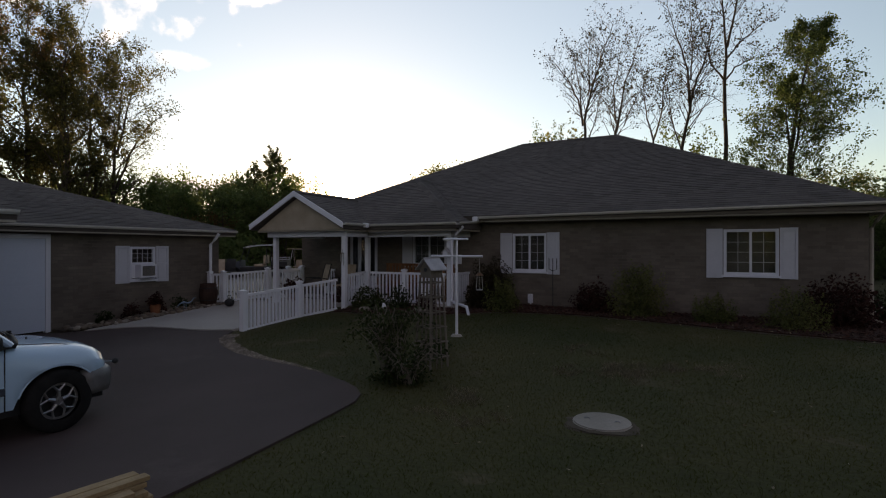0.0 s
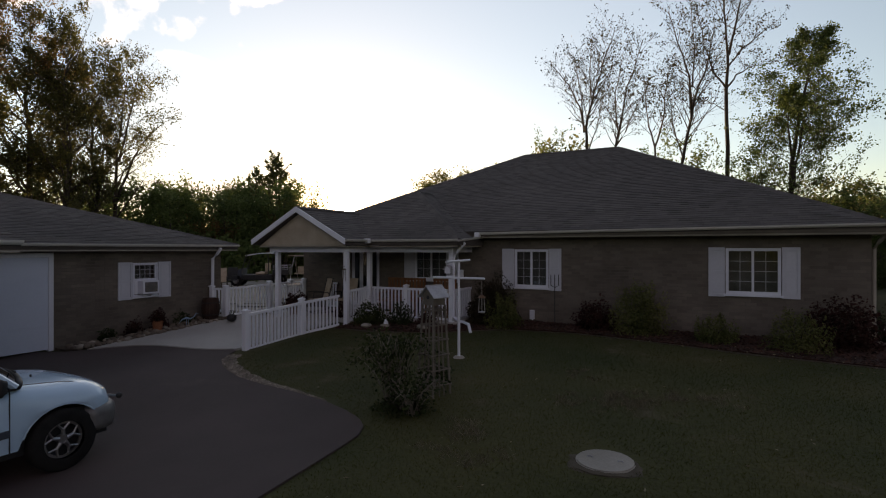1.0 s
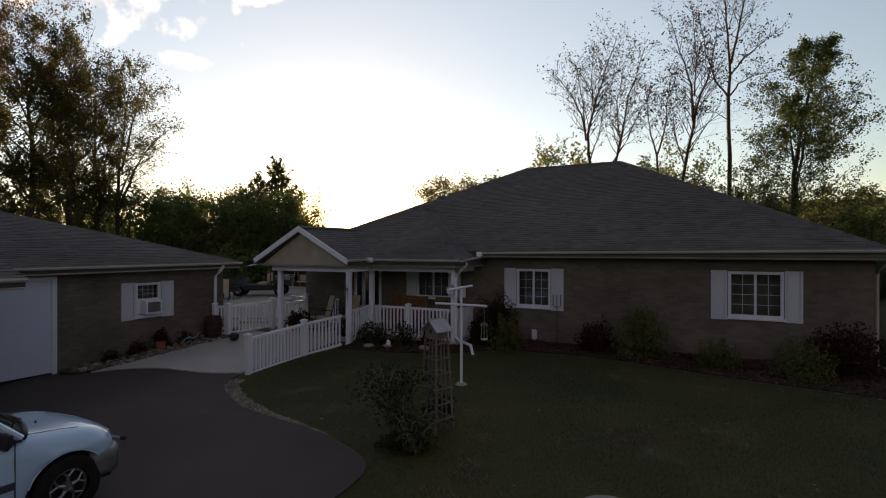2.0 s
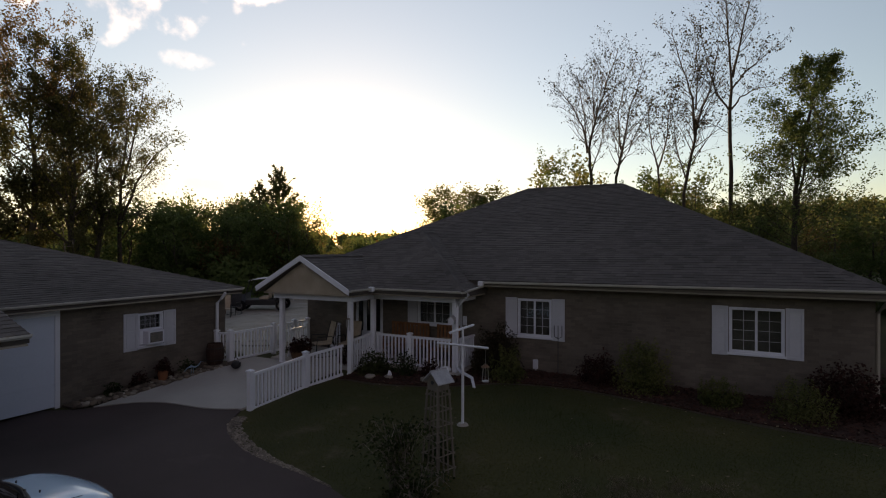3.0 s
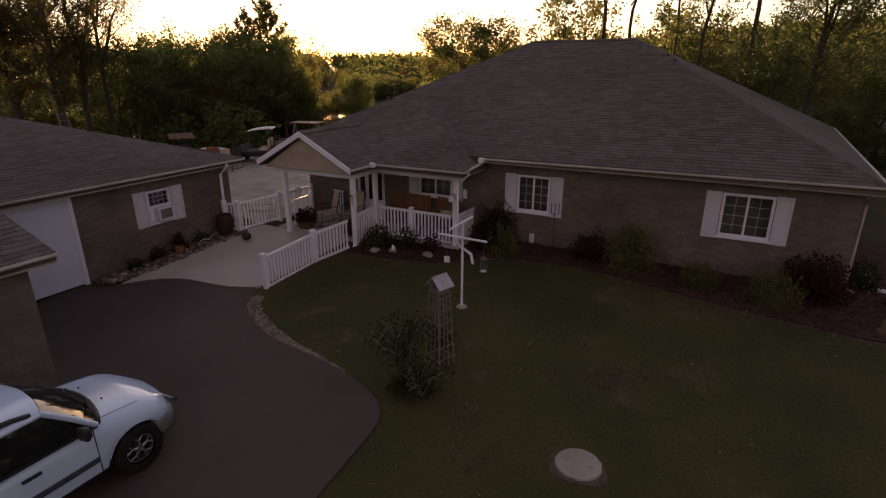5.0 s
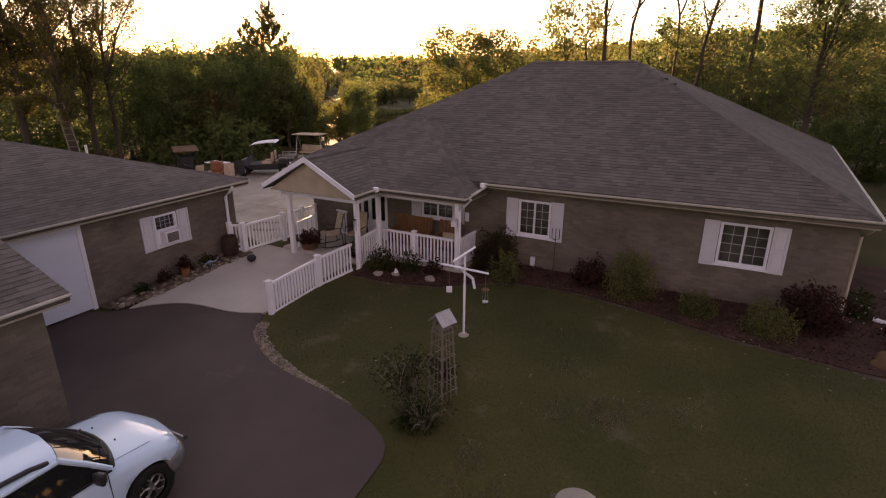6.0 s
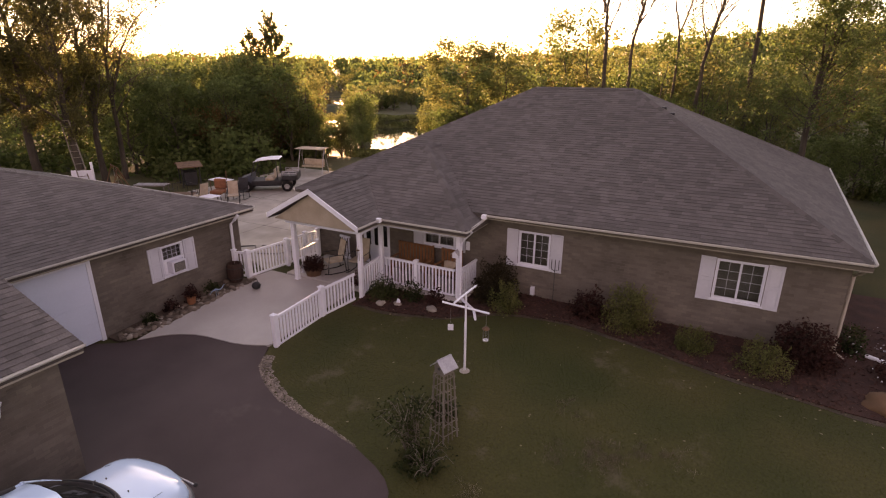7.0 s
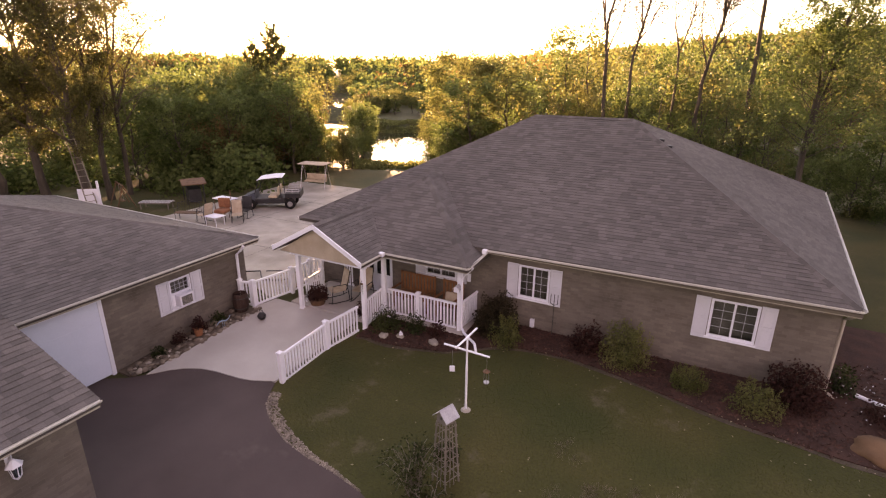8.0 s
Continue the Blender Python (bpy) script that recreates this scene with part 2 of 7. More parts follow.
POT = surf("terracotta", (0.20, 0.07, 0.035), (0.30, 0.12, 0.06), 5.0, 0.85, 0.2)
BLUEGREY = surf("blue_paint", (0.16, 0.26, 0.36), (0.24, 0.34, 0.42), 5.0, 0.6, 0.1)
TAN = surf("tan_fabric", (0.34, 0.27, 0.20), (0.45, 0.37, 0.28), 6.0, 0.85, 0.3)
SAND = surf("sawdust", (0.105, 0.052, 0.026), (0.165, 0.088, 0.046), 2.0, 0.95, 0.5)


def clear(name, color, rough, metal=0.0, coat=0.0, alpha=0.0):
    m = bpy.data.materials.new(name)
    m.use_nodes = True
    b = m.node_tree.nodes["Principled BSDF"]
    b.inputs["Base Color"].default_value = (*color, 1)
    b.inputs["Roughness"].default_value, b.inputs["Metallic"].default_value = rough, metal
    b.inputs["Coat Weight"].default_value, b.inputs["Transmission Weight"].default_value = coat, alpha
    return m


GLASS = clear("window_glass", (0.9, 0.95, 0.95), 0.02, alpha=1.0)
CAR_GLASS = clear("tinted_glass", (0.012, 0.014, 0.015), 0.03)
CAR_PAINT = clear("white_car_paint", (0.42, 0.61, 0.77), 0.16)
CAR_PAINT.node_tree.nodes["Principled BSDF"].inputs["Coat Weight"].default_value = 0.6
LENS = clear("lamp_lens", (0.75, 0.72, 0.66), 0.08, metal=0.4)
WATER = clear("lake_water", (0.010, 0.014, 0.012), 0.04)
wb = WATER.node_tree
wnoise, wbump = wb.nodes.new("ShaderNodeTexNoise"), wb.nodes.new("ShaderNodeBump")
wnoise.inputs["Scale"].default_value = 1.3
wbump.inputs["Strength"].default_value, wbump.inputs["Distance"].default_value = 0.12, 0.05
wb.links.new(wnoise.outputs["Fac"], wbump.inputs["Height"])
wb.links.new(wbump.outputs["Normal"], wb.nodes["Principled BSDF"].inputs["Normal"])


# ---- mesh helpers ----
def link_mesh(name, mesh, material, parent=None, label=""):
    ob = new(name, mesh)
    if not mesh.materials:
        mesh.materials.append(material)
    ob.parent = parent
    if label:
        tagged(ob, label)
    return ob


def part(name, bm, material, parent=None, label="", smooth=False):
    mesh = bpy.data.meshes.new(name)
    bm.to_mesh(mesh)
    bm.free()
    if smooth:
        mesh.polygons.foreach_set("use_smooth", [True] * len(mesh.polygons))
    return link_mesh(name, mesh, material, parent, label)


def raw(name, verts, faces, material, parent=None, label=""):
    """One mesh from coordinate and index arrays."""
    mesh = bpy.data.meshes.new(name)
    mesh.from_pydata([tuple(map(float, v)) for v in verts], [], [tuple(map(int, f)) for f in faces])
    mesh.update()
    return link_mesh(name, mesh, material, parent, label)


def quads(name, corners, material, parent=None, label=""):
    """One mesh of separate quads; corners: array (n, 4, 3)."""
    corners = np.asarray(corners, dtype=np.float32).reshape(-1, 4, 3)
    n = len(corners)
    mesh = bpy.data.meshes.new(name)
    mesh.vertices.add(4 * n)
    mesh.vertices.foreach_set("co", corners.ravel())
    mesh.loops.add(4 * n)
    mesh.loops.foreach_set("vertex_index", np.arange(4 * n, dtype=np.int32))
    mesh.polygons.add(n)
    mesh.polygons.foreach_set("loop_start", np.arange(0, 4 * n, 4, dtype=np.int32))
    mesh.update(calc_edges=True)
    return link_mesh(name, mesh, material, parent, label)


def thing(name, x, y, z, label, category, group="", turn=0.0, kind=""):
    ob = new(name)
    ob.matrix_world = pose(x, y, z, 0, 0, turn)
    return tagged(ob, label, category, group, kind)


def box(bm, x0, x1, y0, y1, z0, z1, bevel=0.0):
    r = bmesh.ops.create_cube(bm, size=1.0, matrix=Matrix.LocRotScale(((x0 + x1) / 2, (y0 + y1) / 2, (z0 + z1) / 2), None, (x1 - x0, y1 - y0, z1 - z0)))
    if bevel:
        edges = list({e for v in r["verts"] for e in v.link_edges})
        bmesh.ops.bevel(bm, geom=edges, offset=bevel, segments=2, affect="EDGES", profile=0.5)
    return bm


def boxed(x0, x1, y0, y1, z0, z1, bevel=0.0):
    return box(bmesh.new(), x0, x1, y0, y1, z0, z1, bevel)


def tube(bm, points, radii, n=8, cap=True):
    """A tapered tube along points."""
    points = [Vector(p) for p in points]
    if not hasattr(radii, "__len__"):
        radii = [radii] * len(points)
    rings = []
    for i, p in enumerate(points):
        way = (points[min(i + 1, len(points) - 1)] - points[max(i - 1, 0)]).normalized()
        side = way.cross(Vector((0, 0, 1)) if abs(way.z) < 0.9 else Vector((1, 0, 0))).normalized()
        up = side.cross(way)
        rings.append([bm.verts.new(p + radii[i] * (math.cos(a) * side + math.sin(a) * up)) for a in [2 * math.pi * k / n for k in range(n)]])
    for a, b in zip(rings, rings[1:]):
        for k in range(n):
            bm.faces.new((a[k], a[(k + 1) % n], b[(k + 1) % n], b[k]))
    if cap:
        bm.faces.new(rings[0][::-1])
        bm.faces.new(rings[-1])
    return bm


def piped(points, radii, n=8):
    return tube(bmesh.new(), points, radii, n)


def prism(bm, outline, y0, y1):
    """An x-z outline drawn out from y0 to y1."""
    a = [bm.verts.new((x, y0, z)) for x, z in outline]
    b = [bm.verts.new((x, y1, z)) for x, z in outline]
    bm.faces.new(a)
    bm.faces.new(b[::-1])
    for i in range(len(a)):
        j = (i + 1) % len(a)
        bm.faces.new((a[j], a[i], b[i], b[j]))
    bmesh.ops.recalc_face_normals(bm, faces=bm.faces)
    return bm


def blob(radius, squash=(1, 1, 1), rough=0.25, level=2, seed=0, freq=1.5):
    """A lumpy rounded stone or clod."""
    bm = bmesh.new()
    bmesh.ops.create_icosphere(bm, subdivisions=level, radius=1.0)
    for v in bm.verts:
        k = 1 + rough * noise.noise(v.co * freq + Vector((seed * 3.7, seed * 1.3, 0)))
        v.co = Vector((v.co.x * squash[0], v.co.y * squash[1], v.co.z * squash[2])) * k * radius
    return bm


def step(a, b, x):
    t = min(1.0, max(0.0, (x - a) / (b - a)))
    return t * t * (3 - 2 * t)


# ---- ground ----
LAKE_Z = -1.3


def ground_z(x, y):
    """Height of the ground: rises gently to the house, falls to the lake behind it, rises again on the far shore."""
    z = 0.40 * step(4.0, 13.5, y) if y < 13.5 else 0.40
    s, f = x * 0.891 + y * 0.454, -x * 0.454 + y * 0.891
    lake = 0.0
    if f > 36:
        q = s / f
        z -= 0.8 * step(37, 46, f) * (1 - step(0.05, 0.2, q))
        pond = step(-0.165, -0.145, q) * (1 - step(0.05, 0.09, q)) * step(41, 47, f) * (1 - step(74, 79, f))
        arm = step(-0.26, -0.24, q) * (1 - step(-0.18, -0.165, q)) * step(56, 64, f) * (1 - step(258, 280, f))
        lake = max(pond, arm)
    z -= 0.07 * step(-4.0, -6.5, x) * step(6.0, 3.6, y)
    hill = 7.0 * step(150, 420, math.hypot(x, y)) + (11.0 * step(0.0, 0.75, s / f) * step(85, 190, f) if f > 80 else 0.0)
    return z - 1.5 * lake + hill + 0.02 * noise.noise(Vector((x * 0.25, y * 0.25, 0)))


def axis(lo, hi, near_lo, near_hi, fine):
    out, p, s = [], near_lo, fine
    while p > lo:
        s *= 1.22
        p -= s
        out.append(p)
    out = out[::-1] + list(np.arange(near_lo, near_hi, fine))
    p, s = near_hi, fine
    while p < hi:
        out.append(p)
        p += s
        s *= 1.22
    return out


gx, gy = axis(-2600, 2600, -30, 12, 0.5), axis(-2600, 2600, -6, 44, 0.5)
gverts = [(x, y, ground_z(x, y)) for y in gy for x in gx]
gfaces = [(j * len(gx) + i, j * len(gx) + i + 1, (j + 1) * len(gx) + i + 1, (j + 1) * len(gx) + i) for j in range(len(gy) - 1) for i in range(len(gx) - 1)]
ground = raw("ground", gverts, gfaces, LAWN)
tagged(ground, "mown lawn and rough grass sloping to a lake", "ground", kind="structure")
lake = raw("water", [(-240, 30, LAKE_Z), (24, 30, LAKE_Z), (24, 300, LAKE_Z), (-240, 300, LAKE_Z)], [(0, 1, 2, 3)], WATER)
tagged(lake, "still lake reflecting the evening sky", "lake", kind="structure")


def curve_at(pts, s):
    for (a, fa), (b, fb) in zip(pts, pts[1:]):
        if s <= b:
            return fa + (fb - fa) * max(0.0, (s - a) / (b - a))
    return pts[-1][1]


def sheet(name, us, lower, upper, lift, material, label, category, rows=24, skirt=0.12):
    """A paved or planted sheet laid over the ground: for each x in us it runs in y from lower(x) to upper(x)."""
    verts, faces = [], []
    for x in us:
        a, b = lower(x), upper(x)
        line = [a + (b - a) * k / rows for k in range(rows + 1)]
        verts.append((x, a, ground_z(x, a) - skirt))
        verts += [(x, y, ground_z(x, y) + lift) for y in line]
        verts.append((x, b, ground_z(x, b) - skirt))
    n = rows + 3
    for i in range(len(us) - 1):
        faces += [(i * n + k, (i + 1) * n + k, (i + 1) * n + k + 1, i * n + k + 1) for k in range(n - 1)]
    for i in (0, len(us) - 1):
        base = len(verts)
        verts += [(verts[i * n + k][0], verts[i * n + k][1], verts[i * n + k][2] - skirt) for k in range(1, n - 1)]
        faces += [(i * n + k, i * n + k + 1, base + k, base + k - 1) for k in range(1, n - 2)]
    ob = raw(name, verts, faces, material)
    return tagged(ob, label, category, kind="structure")


DRIVE_EDGE = [(-13.3, 6.15), (-12.7, 6.50), (-12.32, 6.88), (-12.04, 7.20), (-11.7, 7.46), (-11.3, 7.63), (-10.9, 7.71), (-10.5, 7.74), (-10.1, 7.77), (-9.75, 7.84), (-9.4, 7.97), (-9.15, 8.10), (-8.95, 7.70), (-8.7, 7.29), (-8.35, 7.02),
              (-8.1, 6.87), (-7.5, 6.60), (-6.75, 6.43), (-5.95, 6.35), (-5.2, 6.20), (-4.6, 5.98), (-4.25, 5.79), (-4.05, 5.60), (-3.92, 5.30), (-3.87, 4.60), (-3.82, 3.9), (-3.76, 3.2), (-3.73, 2.7), (-3.68, 0.0), (-3.6, -14.0)]
us = sorted(set([round(v, 3) for v in np.arange(-13.3, -4.4, 0.15)] + [round(v, 3) for v in np.linspace(-4.4, -3.6, 30)]))
driveway = sheet("road", us, lambda x: -14.0, lambda x: max(-13.9, curve_at(DRIVE_EDGE, x)), 0.025, ASPHALT, "dark asphalt driveway with a curved edge", "driveway", rows=70)
walk_us = [round(v, 3) for v in np.arange(-12.62, -9.04, 0.12)]
walkway = sheet("pavement", walk_us, lambda x: curve_at(DRIVE_EDGE, x) - 0.02 if x > -12.4 else 7.4 + (-12.4 - x) * 14, lambda x: 11.45 if x > -12.45 else 11.0, 0.045, CONCRETE, "pale concrete walkway curving to the porch", "walkway")
patio = sheet("patio", [float(v) for v in np.arange(-24.5, -12.2, 0.4)], lambda x: 11.5 if x > -13 else 11.75, lambda x: 27.0 + 0.05 * x, 0.035, OLD_CONCRETE, "weathered concrete patio behind the house", "patio", rows=60)


# ---- building helpers ----
def pieces(name, verts, pattern, material, parent=None, label=""):
    """One mesh of many alike pieces; verts: (n, k, 3); pattern: faces over the k corners of a piece."""
    verts = np.asarray(verts, dtype=np.float32)
    n, k = verts.shape[:2]
    off = np.arange(n)[:, None] * k
    faces = np.concatenate([off + np.array([f]) for f in pattern], axis=1).reshape(-1, len(pattern[0]))
    m, q = len(faces), len(pattern[0])
    mesh = bpy.data.meshes.new(name)
    mesh.vertices.add(n * k)
    mesh.vertices.foreach_set("co", verts.ravel())
    mesh.loops.add(m * q)
    mesh.loops.foreach_set("vertex_index", faces.astype(np.int32).ravel())
    mesh.polygons.add(m)
    mesh.polygons.foreach_set("loop_start", np.arange(0, m * q, q, dtype=np.int32))
    mesh.polygons.foreach_set("use_smooth", [False] * m)
    mesh.update(calc_edges=True)
    return link_mesh(name, mesh, material, parent, label)


def span(poly, r):
    """Where the level line r crosses a convex outline of (s, r) points."""
    xs = []
    for (s0, r0), (s1, r1) in zip(poly, poly[1:] + poly[:1]):
        if (r0 - r) * (r1 - r) <= 0 and r0 != r1:
            xs.append(s0 + (s1 - s0) * (r - r0) / (r1 - r0))
    return (min(xs), max(xs)) if len(xs) > 1 else None


def shingled(parent, corners, width=0.24, course=0.128, skip=None):
    """Courses of shingle tabs over one roof slope whose first two corners are the eave. skip(x, y, z): leave a tab out."""
    p = [Vector(c) for c in corners]
    along = (p[1] - p[0]).normalized()
    normal = along.cross(p[2] - p[0]).normalized()
    if normal.z < 0:
        normal = -normal
    upslope = normal.cross(along)
    if upslope.z < 0:
        upslope = -upslope
    poly = [((q - p[0]).dot(along), (q - p[0]).dot(upslope)) for q in p]
    top = max(r for _, r in poly)
    out, row, r = [], 0, 0.0
    rng = random.Random(int(abs(p[0].x * 100 + p[1].y * 10)))
    while r < top - 0.05:
        r1 = min(r + course, top - 0.005)
        a, b = span(poly, r + 0.001), span(poly, r1)
        if not a or not b:
            break
        s = a[0] - rng.random() * width
        while s < a[1]:
            e = s + width * rng.uniform(0.7, 1.3)
            q0, q1 = max(s, a[0]), min(e - 0.002, a[1])
            t0, t1 = max(s, b[0]), min(e - 0.002, b[1])
            if q1 - q0 > 0.02 and t1 > t0 - 0.001:
                lift = rng.uniform(0.010, 0.018)
                mid = p[0] + along * (q0 + q1) / 2 + upslope * r
                if not (skip and skip(mid.x, mid.y, mid.z)):
                    c = [p[0] + along * q0 + upslope * (r - 0.02) + normal * 0.002, p[0] + along * q1 + upslope * (r - 0.02) + normal * 0.002,
                         p[0] + along * q1 + upslope * (r - 0.02) + normal * lift, p[0] + along * q0 + upslope * (r - 0.02) + normal * lift,
                         p[0] + along * t1 + upslope * r1 + normal * 0.004, p[0] + along * t0 + upslope * r1 + normal * 0.004]
                    out.append([tuple(v) for v in c])
            s = e
        r += course
        row += 1
    return out


SHINGLE_PATTERN = [(0, 1, 2, 3), (3, 2, 4, 5)]


def roof_deck(name, slopes, parent, drop=0.16):
    """The roof boards under the shingles: each slope a slab with its lower face set down."""
    bm = bmesh.new()
    for corners in slopes:
        a = [bm.verts.new(c) for c in corners]
        b = [bm.verts.new((c[0], c[1], c[2] - drop)) for c in corners]
        bm.faces.new(a)
        bm.faces.new(b[::-1])
        for i in range(len(a)):
            j = (i + 1) % len(a)
            bm.faces.new((a[i], b[i], b[j], a[j]))
    bmesh.ops.remove_doubles(bm, verts=bm.verts, dist=0.001)
    bmesh.ops.recalc_face_normals(bm, faces=bm.faces)
    return part(name, bm, ROOFING, parent, "dark brown asphalt shingle roof")


def hips(parent, lines):
    """Ridge and hip caps."""
    for a, b in lines:
        a, b = Vector(a), Vector(b)
        n = max(2, int((b - a).length / 0.25))
        side = (b - a).cross(Vector((0, 0, 1))).normalized()
        for i in range(n):
            p, q = a.lerp(b, i / n), a.lerp(b, min(1, (i + 1.15) / n))
            bm = bmesh.new()
            v = [bm.verts.new(w) for w in (p - side * 0.13 + Vector((0, 0, -0.028)), p + Vector((0, 0, 0.036)), p + side * 0.13 + Vector((0, 0, -0.028)),
                                           q + side * 0.12 + Vector((0, 0, -0.036)), q + Vector((0, 0, 0.026)), q - side * 0.12 + Vector((0, 0, -0.036)))]
            bm.faces.new((v[0], v[1], v[4], v[5]))
            bm.faces.new((v[1], v[2], v[3], v[4]))
            part("ridge_cap", bm, SHINGLE_PIECE, parent)


def gutter(parent, a, b, out):
    """A white gutter along an eave from a to b, out: the way it faces."""
    a, b, o = Vector(a), Vector(b), Vector(out)
    prof = [(0.0, -0.01), (0.0, -0.06), (0.045, -0.06), (0.078, -0.028), (0.085, 0.004), (0.074, 0.004), (0.066, -0.024), (0.040, -0.050), (0.010, -0.050), (0.010, -0.01)]
    bm = bmesh.new()
    ra = [bm.verts.new(a + o * x + Vector((0, 0, z))) for x, z in prof]
    rb = [bm.verts.new(b + o * x + Vector((0, 0, z))) for x, z in prof]
    for i in range(len(prof)):
        j = (i + 1) % len(prof)
        bm.faces.new((ra[i], ra[j], rb[j], rb[i]))
    bm.faces.new(ra)
    bm.faces.new(rb[::-1])
    bmesh.ops.recalc_face_normals(bm, faces=bm.faces)
    part("gutter", bm, GUTTER, parent, "cream metal gutter")


def wall_with_openings(name, parent, m, width, z0, z1, openings, thick=0.22):
    """A wall in the local x-z plane whose outer face is y = 0, facing -y; openings: (x0, x1, z0, z1)."""
    bm = bmesh.new()
    xs = sorted({0.0, width, *[o[0] for o in openings], *[o[1] for o in openings]})
    zs = sorted({z0, z1, *[o[2] for o in openings if o[2] > z0], *[o[3] for o in openings]})
    solid = {(i, j) for i in range(len(xs) - 1) for j in range(len(zs) - 1)
             if not any(o[0] < (xs[i] + xs[i + 1]) / 2 < o[1] and o[2] < (zs[j] + zs[j + 1]) / 2 < o[3] for o in openings)}
    grid = {}

    def at(i, j, k):
        if (i, j, k) not in grid:
            grid[i, j, k] = bm.verts.new((xs[i], k * thick, zs[j]))
        return grid[i, j, k]

    for i, j in solid:
        bm.faces.new([at(i, j, 0), at(i + 1, j, 0), at(i + 1, j + 1, 0), at(i, j + 1, 0)])
        bm.faces.new([at(i, j, 1), at(i, j + 1, 1), at(i + 1, j + 1, 1), at(i + 1, j, 1)])
        for di, dj, p, q in ((-1, 0, (i, j), (i, j + 1)), (1, 0, (i + 1, j + 1), (i + 1, j)), (0, -1, (i + 1, j), (i, j)), (0, 1, (i, j + 1), (i + 1, j + 1))):
            if (i + di, j + dj) not in solid:
                bm.faces.new([at(*p, 0), at(*q, 0), at(*q, 1), at(*p, 1)])
    bmesh.ops.recalc_face_normals(bm, faces=bm.faces)
    ob = part(name, bm, MORTAR, parent, "brown-grey brick wall")
    ob.matrix_local = m
    return ob




def brick_corners(width, z0, z1, openings, seed=0):
    """Corners of running-bond bricks over a wall in local x-z, standing 8 mm proud of y = 0."""
    rng = random.Random(seed)
    out, row, z = [], 0, z0
    while z < z1 - 0.03:
        x = -0.107 if row % 2 else 0.0
        while x < width:
            a, b, lo, hi = max(x, 0), min(x + 0.207, width), z, min(z + 0.068, z1)
            cuts = [(a, b)]
            for o in openings:
                if o[2] < hi and o[3] > lo:
                    cuts = [c for q in cuts for c in ((q[0], min(q[1], o[0])), (max(q[0], o[1]), q[1])) if c[1] - c[0] > 0.02]
            for c0, c1 in cuts:
                d = -0.0022 - rng.random() * 0.0022
                out.append([(c0, d, lo), (c0, 0.01, lo), (c0, 0.01, hi), (c0, d, hi), (c1, d, lo), (c1, 0.01, lo), (c1, 0.01, hi), (c1, d, hi)])
            x += 0.214
        z += 0.076
        row += 1
    return out


BRICK_FACES = [(0, 4, 7, 3), (0, 3, 2, 1), (4, 5, 6, 7), (3, 7, 6, 2), (0, 1, 5, 4)]


def brick_face(wall, width, z0, z1, openings, seed=0, near=None):
    """Bricks on a wall: joined, but for those in the stretch near=(x0, x1), which are single parts."""
    rest, single = [], []
    for c in brick_corners(width, z0, z1, openings, seed):
        (single if near and near[0] <= c[0][0] <= near[1] and c[0][2] > near[2] and len(single) < 290 else rest).append(c)
    ob = pieces("brickwork", rest, BRICK_FACES, BRICK, wall, "weathered brown-grey bricks")
    tagged(ob, kind="stuff")
    shared = {}
    for c in single:
        size = (round(c[4][0] - c[0][0], 3), round(c[2][2] - c[0][2], 3))
        if size not in shared:
            mesh = bpy.data.meshes.new("brick")
            w, h = size
            mesh.from_pydata([(0, -0.01, 0), (0, 0.01, 0), (0, 0.01, h), (0, -0.01, h), (w, -0.01, 0), (w, 0.01, 0), (w, 0.01, h), (w, -0.01, h)], [], BRICK_FACES)
            mesh.materials.append(BRICK_PIECE)
            shared[size] = mesh
        b = new("brick", shared[size])
        b.parent = wall
        b.location = (c[0][0], c[0][1] + 0.01, c[0][2])


